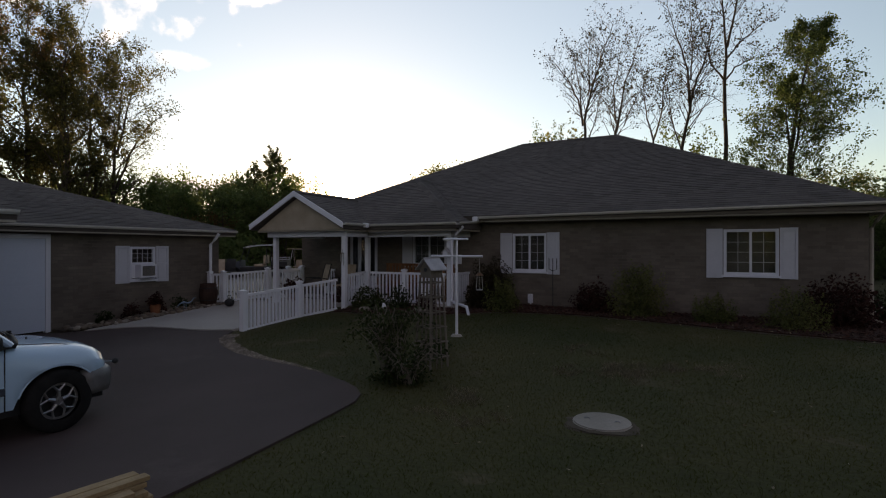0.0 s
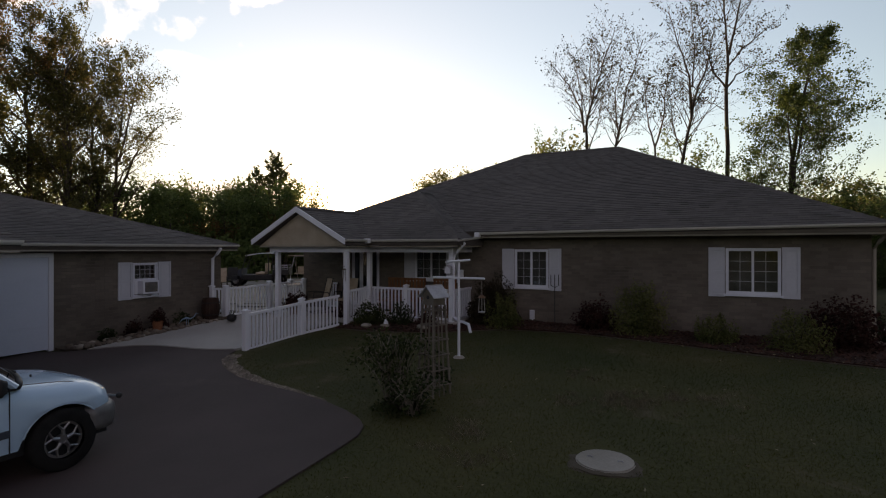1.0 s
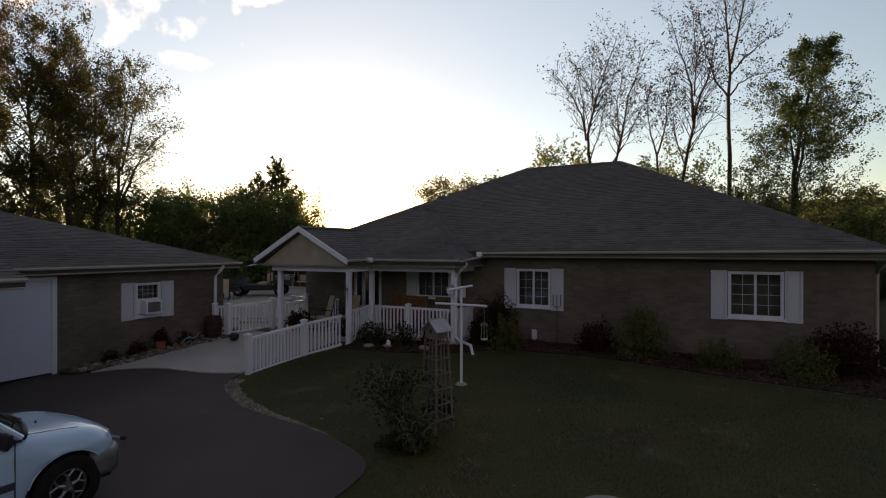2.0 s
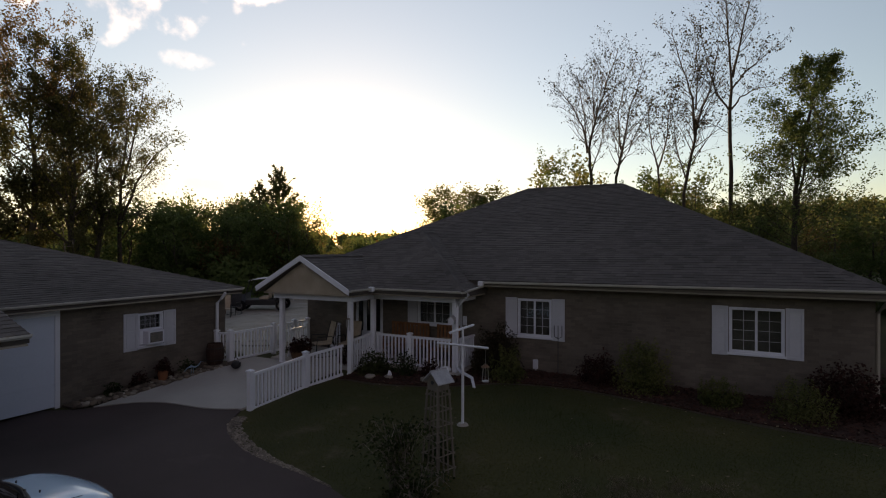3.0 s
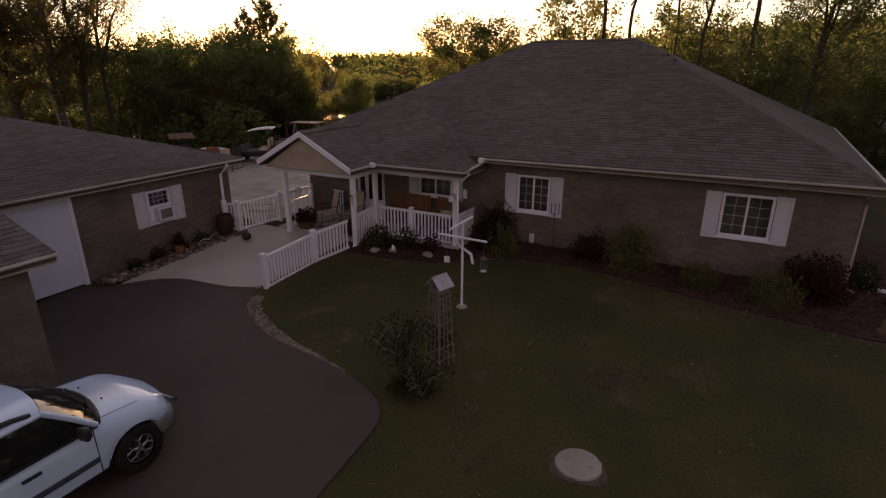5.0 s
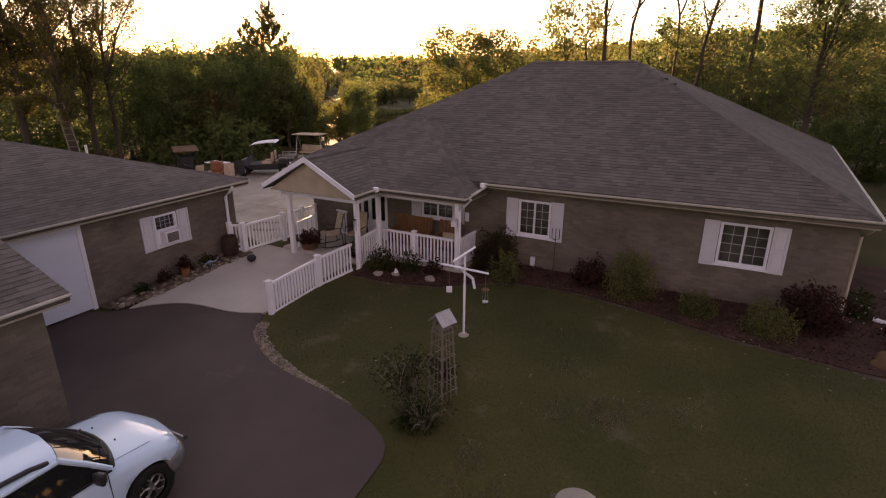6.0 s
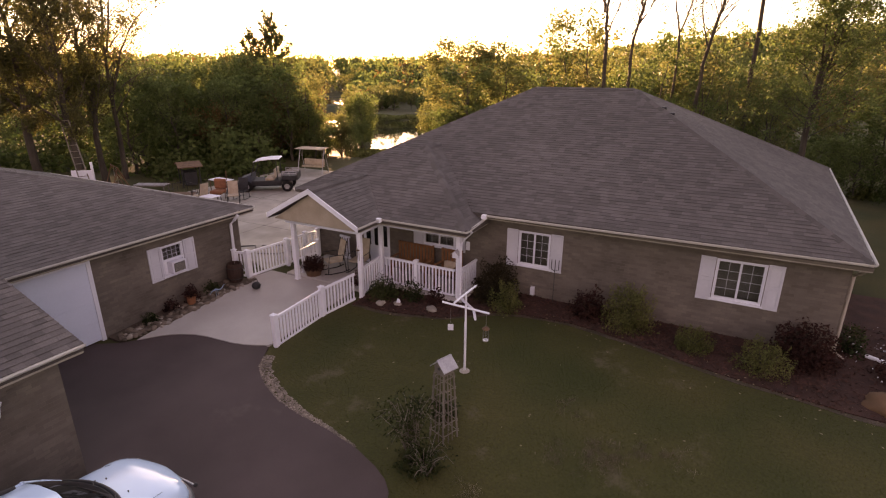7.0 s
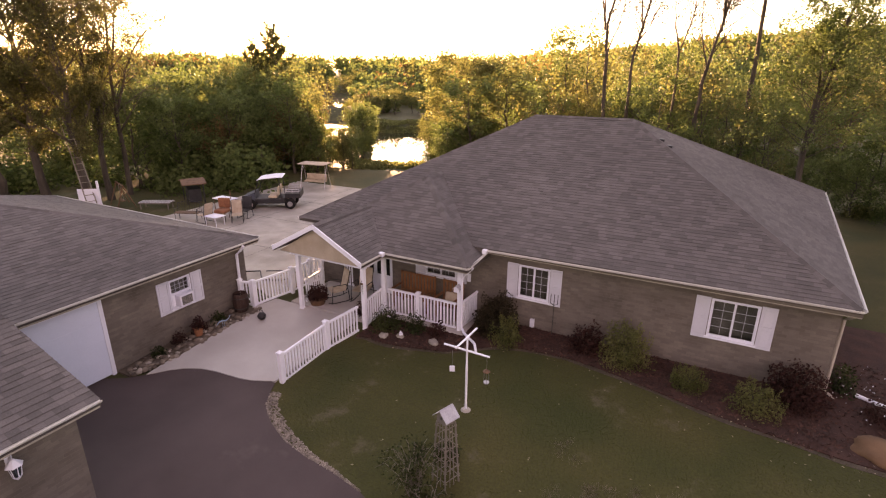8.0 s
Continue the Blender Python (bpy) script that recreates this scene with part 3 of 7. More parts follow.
def window(parent, m, width, height, panes=2, rows=3, cols=2, shutter=0.0, half=False, sill=True):
    """A white window set in a wall opening, local x-z, outer face y = 0 facing -y; shutter: width of the boards beside it."""
    f = bmesh.new()
    t = 0.038
    for x0, x1, z0, z1 in ((0, width, 0, t), (0, width, height - t, height), (0, t, t, height - t), (width - t, width, t, height - t)):
        box(f, x0, x1, -0.018, 0.10, z0, z1, 0.005)
    w = part("window", f, WHITE, parent, "white-framed window with a muntin grid")
    w.matrix_local = m
    lights = [(t + k * (width - 2 * t) / panes, t + (k + 1) * (width - 2 * t) / panes) for k in range(panes)]
    if half:
        lights, zs = [(t, width - t)], [(height * 0.5, height - t)]
        part("meeting_rail", boxed(t, width - t, -0.01, 0.06, height * 0.46, height * 0.5), WHITE, w)
    else:
        zs = [(t, height - t)]
    for x0, x1 in lights:
        s = bmesh.new()
        b = 0.024
        for q in ((x0, x1, zs[0][0], zs[0][0] + b), (x0, x1, zs[0][1] - b, zs[0][1]), (x0, x0 + b, zs[0][0] + b, zs[0][1] - b), (x1 - b, x1, zs[0][0] + b, zs[0][1] - b)):
            box(s, q[0], q[1], 0.0, 0.04, q[2], q[3])
        part("sash", s, WHITE, w)
        ix0, ix1, iz0, iz1 = x0 + b, x1 - b, zs[0][0] + b, zs[0][1] - b
        pane = part("pane", boxed(ix0, ix1, 0.020, 0.026, iz0, iz1), GLASS, w, "dark window pane")
        pane.visible_shadow = False
        for k in range(1, cols):
            x = ix0 + (ix1 - ix0) * k / cols
            part("muntin", boxed(x - 0.0045, x + 0.0045, 0.006, 0.018, iz0, iz1), SHUTTER, w)
        for k in range(1, rows):
            z = iz0 + (iz1 - iz0) * k / rows
            part("muntin", boxed(ix0, ix1, 0.008, 0.017, z - 0.0045, z + 0.0045), SHUTTER, w)
    # dim sheet stands in for the darkness of the room behind the panes
    part("room_sheet", boxed(-0.02, width + 0.02, 0.30, 0.31, -0.1, height + 0.1), DIM_ROOM, w, "dim sheet standing in for the unlit room behind the glass")
    if sill:
        part("window_sill", boxed(-0.04, width + 0.04, -0.06, 0.0, -0.05, 0.0, 0.008), WHITE, w)
    if shutter:
        for x0 in (-shutter - 0.015, width + 0.015):
            s = bmesh.new()
            h0, h1, b = -0.07, height + 0.02, 0.05
            box(s, x0, x0 + shutter, -0.012, -0.008 + 0.006, h0, h1)
            for q in ((x0, x0 + b, h0, h1), (x0 + shutter - b, x0 + shutter, h0, h1), (x0 + b, x0 + shutter - b, h0, h0 + 0.07), (x0 + b, x0 + shutter - b, h1 - 0.07, h1), (x0 + b, x0 + shutter - b, (h0 + h1) / 2 - 0.035, (h0 + h1) / 2 + 0.035)):
                box(s, q[0], q[1], -0.032, -0.012, q[2], q[3], 0.003)
            for k in range(2):
                z0 = h0 + 0.07 + k * ((h1 - h0) / 2 - 0.035)
                z1 = z0 + (h1 - h0) / 2 - 0.105
                box(s, x0 + b + 0.02, x0 + shutter - b - 0.02, -0.024, -0.012, z0 + 0.02, z1 - 0.02, 0.004)
            part("shutter", s, SHUTTER, w, "pale grey-white panelled shutter")
    return w


# ---- house ----
HZ = 2.78
house = thing("house", -4.7, 19.5, 0.35, "long single-storey brown brick house with a shingled hip roof", "house")
house_in = house.matrix_world.inverted()


def hx(m):
    return house_in @ m


W0, W1, FRONT, BACK, BASE = -12.1, 2.85, 13.45, 25.65, 0.1
# window openings along the front, in metres from the wall's left end
WIN1, WIN2, PWIN, PDOOR = (-4.75, -3.83), (0.24, 1.30), (-7.85, -6.75), (-10.15, -9.10)
opens = [(WIN1[0] - W0, WIN1[1] - W0, 1.33, 2.33), (WIN2[0] - W0, WIN2[1] - W0, 1.34, 2.36), (PWIN[0] - W0, PWIN[1] - W0, 1.45, 2.35), (PDOOR[0] - W0, PDOOR[1] - W0, 0.45, 2.5)]
wm = hx(pose(W0, FRONT, 0))
front = wall_with_openings("wall", house, wm, W1 - W0, BASE, 2.72, opens)
brick_face(front, W1 - W0, BASE, 2.66, opens, 1)
right = wall_with_openings("wall", house, hx(pose(W1, FRONT + 0.22, 0, 0, 0, 86.6)), BACK - FRONT - 0.44, BASE, 2.72, [])
brick_face(right, BACK - FRONT - 0.44, BASE, 2.66, [], 2)
left = wall_with_openings("wall", house, hx(pose(W0, BACK - 0.22, 0, 0, 0, -90)), BACK - FRONT - 0.44, BASE, 2.72, [])
brick_face(left, BACK - FRONT - 0.44, BASE, 2.66, [], 3)
wall_with_openings("wall", house, hx(pose(W1, BACK, 0, 0, 0, 180)), W1 - W0, BASE, 2.72, [])
window(house, hx(pose(WIN1[0], FRONT, 1.33)), WIN1[1] - WIN1[0], 1.0, 2, 4, 2, 0.33)
window(house, hx(pose(WIN2[0], FRONT, 1.34)), WIN2[1] - WIN2[0], 1.02, 2, 4, 2, 0.33)
window(house, hx(pose(PWIN[0], FRONT, 1.45)), PWIN[1] - PWIN[0], 0.9, 2, 3, 2, 0.33)

A, B, C, D = (-12.55, 13.0, HZ), (3.06, 13.0, HZ + 0.07), (3.95, 26.6, HZ), (-12.55, 26.1, HZ)
RL, RR = (-6.5, 19.55, 5.954), (-3.0, 19.55, 5.97)
PZ = 2.59                                            # porch eave
PE0, PE1, PF = -11.55, -5.65, 11.85
PA, PB, PP = (PE0, PF, PZ), (PE1, PF, PZ), (-8.6, 15.0, 4.22)
PK = (-8.6, 16.3, 4.22)
GA, GB, GF = -11.55, -8.35, 10.75                    # gable over the steps
GM, GZ = (GA + GB) / 2, 3.46
slopes = [(A, B, RR, RL), (B, C, RR), (C, D, RL, RR), (D, A, RL),
          (PA, PB, PP), (PB, (PE1, 14.2, PZ), PK, PP), ((PE0, 14.2, PZ), PA, PP, PK),
          ((GB, GF, PZ), (GB, 13.0, PZ), (GM, 13.9, GZ), (GM, GF, GZ)), ((GA, 13.0, PZ), (GA, GF, PZ), (GM, GF, GZ), (GM, 13.9, GZ))]


def local(c):
    v = house_in @ Vector(c)
    return (v.x, v.y, v.z)


roof = roof_deck("roof", [[local(c) for c in s] for s in slopes[:4]], house, 0.10)
roof_deck("porch_roof", [[local(c) for c in s] for s in slopes[4:7]], house, 0.15)
roof_deck("gable_roof", [[local(c) for c in s] for s in slopes[7:]], house, 0.15)


def under_porch(x, y, z):
    """Main-roof tabs that lie under the porch roof."""
    w = house.matrix_world @ Vector((x, y, z))
    return PE0 < w.x < PE1 and w.y < 15.9 and w.z < PZ + 0.52 * min(w.x - PE0, PE1 - w.x)


def in_main(x, y, z):
    """Porch tabs that run on inside the main roof."""
    w = house.matrix_world @ Vector((x, y, z))
    return w.y > 13.0 and w.z < HZ - 0.03 + (w.y - 13.0) * 0.481


def in_hip(x, y, z):
    """Gable tabs inside the porch hip."""
    w = house.matrix_world @ Vector((x, y, z))
    return w.y > PF and w.z < PZ - 0.02 + (w.y - PF) * 0.508


for s, skip in ((slopes[0], under_porch), (slopes[1], None), (slopes[3], None), (slopes[4], None), (slopes[5], in_main), (slopes[6], in_main), (slopes[7], in_hip), (slopes[8], in_hip)):
    ob = pieces("shingles", shingled(house, [local(c) for c in s], skip=skip), SHINGLE_PATTERN, SHINGLE, house, "courses of brown-grey shingle tabs")
    tagged(ob, kind="stuff")
hips(house, [(local(a), local(b)) for a, b in ((RL, RR), (B, RR), (C, RR), (A, RL), (PB, PP), (PA, PP), (PP, (-8.6, 15.9, 4.22)), ((GM, GF, GZ), (GM, 13.5, GZ)))])
for a, b, o in (((-5.6, 13.0, HZ), B, (0, -1, 0)), (B, C, (1, 0, 0)), (D, A, (-1, 0, 0)), (PA, PB, (0, -1, 0)), (PB, (PE1, 13.3, PZ + 0.10), (1, 0, 0)), ((GB, GF, PZ), (GB, PF, PZ), (1, 0, 0)), ((GA, PF, PZ), (GA, GF, PZ), (-1, 0, 0))):
    gutter(house, local(a), local(b), o)
for jx, jy, jz in ((-8.32, 11.74, 2.585), (-5.62, 12.97, 2.75)):
    part("gutter_joint", boxed(jx - 0.07 + 4.7, jx + 0.07 + 4.7, jy - 0.09 - 19.5, jy + 0.05 - 19.5, jz - 0.09 - 0.35, jz + 0.035 - 0.35, 0.015), VINYL, house)
FASCIA = surf("brown_fascia", (0.10, 0.085, 0.07), (0.14, 0.12, 0.10), 2, 0.8, 0.1)
part("fascia", boxed(-5.9 + 4.7, W1 + 0.24 + 4.7, 13.01 - 19.5, 13.03 - 19.5, HZ - 0.10 - 0.35, HZ - 0.02 - 0.35), FASCIA, house)
soffit = bmesh.new()
box(soffit, W0 - 0.4 + 4.7, W1 + 0.24 + 4.7, 13.05 - 19.5, FRONT + 0.1 - 19.5, HZ - 0.14 - 0.35, HZ - 0.105 - 0.35)
box(soffit, W1 - 0.1 + 4.7, W1 + 0.27 + 4.7, 13.56 - 19.5, BACK - 19.5, HZ - 0.14 - 0.35, HZ - 0.105 - 0.35)
part("soffit", soffit, SOFFIT, house)
pc = bmesh.new()
box(pc, PE0 + 0.05 + 4.7, PE1 - 0.05 + 4.7, PF + 0.05 - 19.5, FRONT - 19.5, PZ - 0.20 - 0.35, PZ - 0.16 - 0.35)
box(pc, GA + 0.06 + 4.7, GB - 0.06 + 4.7, GF + 0.2 - 19.5, PF + 0.03 - 19.5, PZ - 0.20 - 0.35, PZ - 0.16 - 0.35)
part("porch_ceiling", pc, SOFFIT, house)
g = bmesh.new()
prism(g, [(GA + 0.12, PZ - 0.16), (GB - 0.12, PZ - 0.16), (GM, GZ - 0.12)], GF + 0.16, GF + 0.24)
bmesh.ops.translate(g, verts=g.verts, vec=(4.7, -19.5, -0.35))
part("gable", g, surf("gable_siding", (0.30, 0.25, 0.19), (0.38, 0.32, 0.25), 3, 0.8, 0.3), house, "tan gable end")
for x0, x1 in ((GA - 0.02, GM), (GB + 0.02, GM)):
    r = bmesh.new()
    prism(r, [(x0, PZ - 0.13), (x0, PZ + 0.015), (x1, GZ + 0.015), (x1, GZ - 0.13)], GF - 0.03, GF + 0.01)
    bmesh.ops.translate(r, verts=r.verts, vec=(4.7, -19.5, -0.35))
    part("rake_board", r, WHITE, house, "white rake board")
# beam under the porch eaves and its posts
POSTS = [(-8.62, 11.2, 0.30), (-11.15, 11.32, 0.36), (-6.05, 12.25, 0.25), (-8.62, 12.25, 0.33)]
bm = bmesh.new()
box(bm, -11.30, -8.52, 11.14, 11.26, PZ - 0.34, PZ - 0.2)
box(bm, -8.68, -8.56, 11.26, 12.19, PZ - 0.34, PZ - 0.2)
box(bm, -11.21, -11.09, 11.262, FRONT - 0.02, PZ - 0.34, PZ - 0.2)
box(bm, -8.68, -5.99, 12.19, 12.31, PZ - 0.34, PZ - 0.2)
box(bm, -6.11, -5.99, 12.31, FRONT - 0.02, PZ - 0.34, PZ - 0.2)
bmesh.ops.translate(bm, verts=bm.verts, vec=(4.7, -19.5, -0.35))
part("porch_beam", bm, WHITE, house)
for x, y, z in POSTS:
    p = part("porch_post", boxed(x - 0.06 + 4.7, x + 0.06 + 4.7, y - 0.06 - 19.5, y + 0.06 - 19.5, z - 0.35, PZ - 0.34 - 0.35, 0.008), VINYL, house, "white square porch post")
    part("base_trim", boxed(x - 0.07 + 4.7, x + 0.07 + 4.7, y - 0.07 - 19.5, y + 0.07 - 19.5, z - 0.35, z - 0.29, 0.006), VINYL, p)
slab = bmesh.new()
box(slab, -11.75 + 4.7, -8.72 + 4.7, 11.46 - 19.5, FRONT - 0.015 - 19.5, -0.4, 0.10, 0.02)
box(slab, -8.715 + 4.7, -5.85 + 4.7, 12.05 - 19.5, FRONT - 0.015 - 19.5, -0.4, 0.10, 0.02)
part("porch_slab", slab, CONCRETE, house, "pale concrete porch floor")
# front door: white leaf with sidelights
bm = bmesh.new()
box(bm, PDOOR[0], PDOOR[1], FRONT + 0.03, FRONT + 0.09, 0.45, 2.45)
bmesh.ops.translate(bm, verts=bm.verts, vec=(4.7, -19.5, -0.35))
door = part("door", bm, WHITE, house, "white front door with glass lights")
for k in range(3):
    x = PDOOR[0] + 0.12 + k * 0.32
    part("door_glass", boxed(x + 4.7, x + 0.17 + 4.7, FRONT + 0.015 - 19.5, FRONT + 0.028 - 19.5, 0.75, 1.95), CAR_GLASS, door)

# ---- garage: long wing along the drive and a cross wing beside the car ----
ZE, GXW, GYF = 2.46, -13.2, 11.05
garage = thing("garage", -18.5, 4.0, 0.05, "brown brick garage with white overhead door and shingled hip roof", "garage")
garage_in = garage.matrix_world.inverted()


def gl(c):
    v = garage_in @ Vector(c)
    return (v.x, v.y, v.z)


GDOOR = (3.72, 6.42)
GWIN = (8.34, 9.02)
Y0 = 3.58
gop = [(GDOOR[0] - Y0, GDOOR[1] - Y0, 0.0, 2.15), (GWIN[0] - Y0, GWIN[1] - Y0, 1.12, 1.98)]
gw = wall_with_openings("wall", garage, garage_in @ pose(GXW, Y0, 0, 0, 0, 90), GYF - Y0, 0.0, 2.40, gop)
brick_face(gw, GYF - Y0, 0.0, 2.34, gop, 5)
gw2 = wall_with_openings("wall", garage, garage_in @ pose(GXW - 0.22, GYF, 0, 0, 0, 180), 11.0, 0.0, 2.40, [])
brick_face(gw2, 11.0, 0.0, 2.34, [], 6)
WX, WY0, WY1 = -8.95, -4.1, 3.58
gw3 = wall_with_openings("wall", garage, garage_in @ pose(WX, WY0, 0, 0, 0, 90), WY1 - WY0, -0.05, 2.40, [])
brick_face(gw3, WY1 - WY0, -0.05, 2.34, [], 7, near=(5.8, 7.8, 0.9))
wall_with_openings("wall", garage, garage_in @ pose(WX - 0.22, WY1, 0, 0, 0, 180), 4.02, -0.05, 2.40, [])
wall_with_openings("wall", garage, garage_in @ pose(-24.2, WY0, 0, 0, 0, 0), 15.0, -0.05, 2.40, [])
wall_with_openings("wall", garage, garage_in @ pose(-24.2, GYF, 0, 0, 0, -90), GYF - WY0 - 0.25, -0.05, 2.40, [])
E1, E2, EF = -12.88, -24.5, 11.42
hw = (E1 - E2) / 2
GRZ, WK = ZE + hw * 0.325, 0.345
gm = (E1 + E2) / 2
RG0, RG1 = (gm, EF - hw, GRZ), (gm, -4.55, GRZ)
WE, WN, WS = -8.62, 3.85, -4.55
WR = WE - 4.6                                       # ridge of the cross wing
WRZ = ZE + 4.6 * WK
gslopes = [((E1, WS, ZE), (E1, EF, ZE), RG0, RG1), ((E1, EF, ZE), (E2, EF, ZE), RG0), ((E2, EF, ZE), (E2, WS, ZE), RG1, RG0),
           ((WE, WS, ZE), (WE, WN, ZE), (WR, WN, WRZ), (WR, WS, WRZ)), ((-15.9, WN, WRZ - (WR + 15.9) * WK), (-15.9, WS, WRZ - (WR + 15.9) * WK), (WR, WS, WRZ), (WR, WN, WRZ))]
roof_deck("roof", [[gl(c) for c in s] for s in gslopes[:3]], garage, 0.13)
roof_deck("wing_roof", [[gl(c) for c in s] for s in gslopes[3:]], garage, 0.13)


def under_wing(x, y, z):
    w = garage.matrix_world @ Vector((x, y, z))
    return w.y < WN and w.z < (ZE + WK * (WE - w.x) if w.x > WR else WRZ - WK * (WR - w.x))


def in_garage(x, y, z):
    w = garage.matrix_world @ Vector((x, y, z))
    return w.x < E1 and w.z < ZE + 0.325 * (E1 - w.x) - 0.02


for s, skip in ((gslopes[0], under_wing), (gslopes[1], None), (gslopes[4], in_garage)):
    ob = pieces("shingles", shingled(garage, [gl(c) for c in s], skip=skip), SHINGLE_PATTERN, SHINGLE, garage, "courses of brown-grey shingle tabs")
    tagged(ob, kind="stuff")
near_tabs = shingled(garage, [gl(c) for c in gslopes[3]])
single = [c for c in near_tabs if c[0][1] > gl((0, 1.3, 0))[1]][:290]
ids = {id(c) for c in single}
ob = pieces("shingles", [c for c in near_tabs if id(c) not in ids], SHINGLE_PATTERN, SHINGLE, garage, "courses of brown-grey shingle tabs")
tagged(ob, kind="stuff")
for c in single:
    mesh = bpy.data.meshes.new("shingle")
    mesh.from_pydata(c, [], SHINGLE_PATTERN)
    link_mesh("shingle", mesh, SHINGLE_PIECE, garage)
hips(garage, [(gl(a), gl(b)) for a, b in (((E1, EF, ZE), RG0), ((E2, EF, ZE), RG0), (RG0, RG1), ((WR, WS, WRZ), (WR, WN, WRZ)))])
for a, b, o in (((E1, WN, ZE), (E1, EF, ZE), (1, 0, 0)), ((E1, EF, ZE), (E2, EF, ZE), (0, 1, 0)), ((WE, WS, ZE), (WE, WN, ZE), (1, 0, 0))):
    gutter(garage, gl(a), gl(b), o)
bm = bmesh.new()
box(bm, GXW - 0.1, E1 - 0.01, WN, EF - 0.01, ZE - 0.17, ZE - 0.14)
box(bm, E2 + 0.02, GXW - 0.11, GYF - 0.1, EF - 0.01, ZE - 0.17, ZE - 0.14)
box(bm, WX - 0.1, WE - 0.01, WS, WN - 0.01, ZE - 0.17, ZE - 0.14)
box(bm, GXW - 0.1, WX - 0.11, WY1 - 0.1, WN - 0.01, ZE - 0.17, ZE - 0.14)
bmesh.ops.translate(bm, verts=bm.verts, vec=(18.5, -4.0, -0.05))
part("soffit", bm, SOFFIT, garage)
gwin = window(garage, garage_in @ pose(GXW, GWIN[0], 1.12, 0, 0, 90), GWIN[1] - GWIN[0], 0.86, 1, 3, 4, 0.36, half=True)
# window air conditioner in the lower half
bm = boxed(0.14, 0.58, -0.22, 0.12, 0.06, 0.40, 0.012)
part("air_conditioner", bm, WHITE, gwin, "white window air conditioner")
part("side_panel", boxed(0.055, 0.138, 0.0, 0.02, 0.055, 0.40), VINYL, gwin)
part("grille", boxed(0.19, 0.53, -0.232, -0.222, 0.11, 0.36, 0.004), surf("ac_grille", (0.06, 0.06, 0.06), (0.10, 0.10, 0.10), 40, 0.6, 0.4), gwin, "grey grille")
for k in range(9):
    z = 0.13 + k * 0.025
    part("slat", boxed(0.20, 0.52, -0.24, -0.234, z, z + 0.006), SOFFIT, gwin)
# gable end of the cross wing above the door wall
gable_end = bmesh.new()
prism(gable_end, [(WX, 2.40), (WX, ZE + WK * (WE - WX) - 0.14), (WR, WRZ - 0.14), (-15.6, WRZ - WK * (WR + 15.6) - 0.14), (-15.6, 2.40)], WY1 - 0.22, WY1)
bmesh.ops.transform(gable_end, verts=gable_end.verts, matrix=garage_in)
part("gable", gable_end, MORTAR, garage, "brown gable end of the cross wing")
# overhead door with raised panels
dm = garage_in @ pose(GXW, GDOOR[0], 0.1, 0, 0, 90)
dw = GDOOR[1] - GDOOR[0]
gd = part("overhead_door", boxed(0.0, dw, 0.012, 0.06, 0, 2.05), DOOR_PAINT, garage, "white sectional overhead door")
gd.matrix_local = dm
for r in range(4):
    part("door_panel", boxed(0.0, dw, -0.012, 0.0115, r * 0.512 + 0.0015, r * 0.512 + 0.5105), DOOR_PAINT, gd)
fr = bmesh.new()
box(fr, -0.10, 0.0, -0.03, 0.08, -0.1, 2.15)
box(fr, dw, dw + 0.10, -0.03, 0.08, -0.1, 2.15)
box(fr, 0.0, dw, -0.03, 0.08, 2.052, 2.15)
part("door_frame", fr, WHITE, gd, "white door casing")
# downspout at the far corner of the wall facing the drive
part("downspout", piped([gl(p) for p in ((-12.83, 10.75, 2.36), (-12.95, 10.72, 2.2), (-13.12, 10.7, 2.05), (-13.13, 10.7, 0.75), (-13.05, 10.75, 0.62), (-12.9, 10.8, 0.5))], 0.045), WHITE, garage, "white downspout")
# house downspouts
part("downspout", piped([local(p) for p in ((-5.62, 12.15, 2.5), (-5.8, 12.12, 2.3), (-5.93, 12.13, 2.1), (-5.93, 12.13, 0.62), (-5.75, 11.95, 0.56), (-5.28, 11.62, 0.52), (-5.02, 11.26, 0.2))], 0.038), WHITE, house, "white downspout with a drain pipe")
part("downspout", piped([local(p) for p in ((3.02, 13.15, 2.66), (2.96, 13.35, 2.5), (2.92, 13.6, 2.35), (2.92, 13.6, 0.5), (3.1, 13.4, 0.40))], 0.04), SOFFIT, house, "tan downspout at the corner")


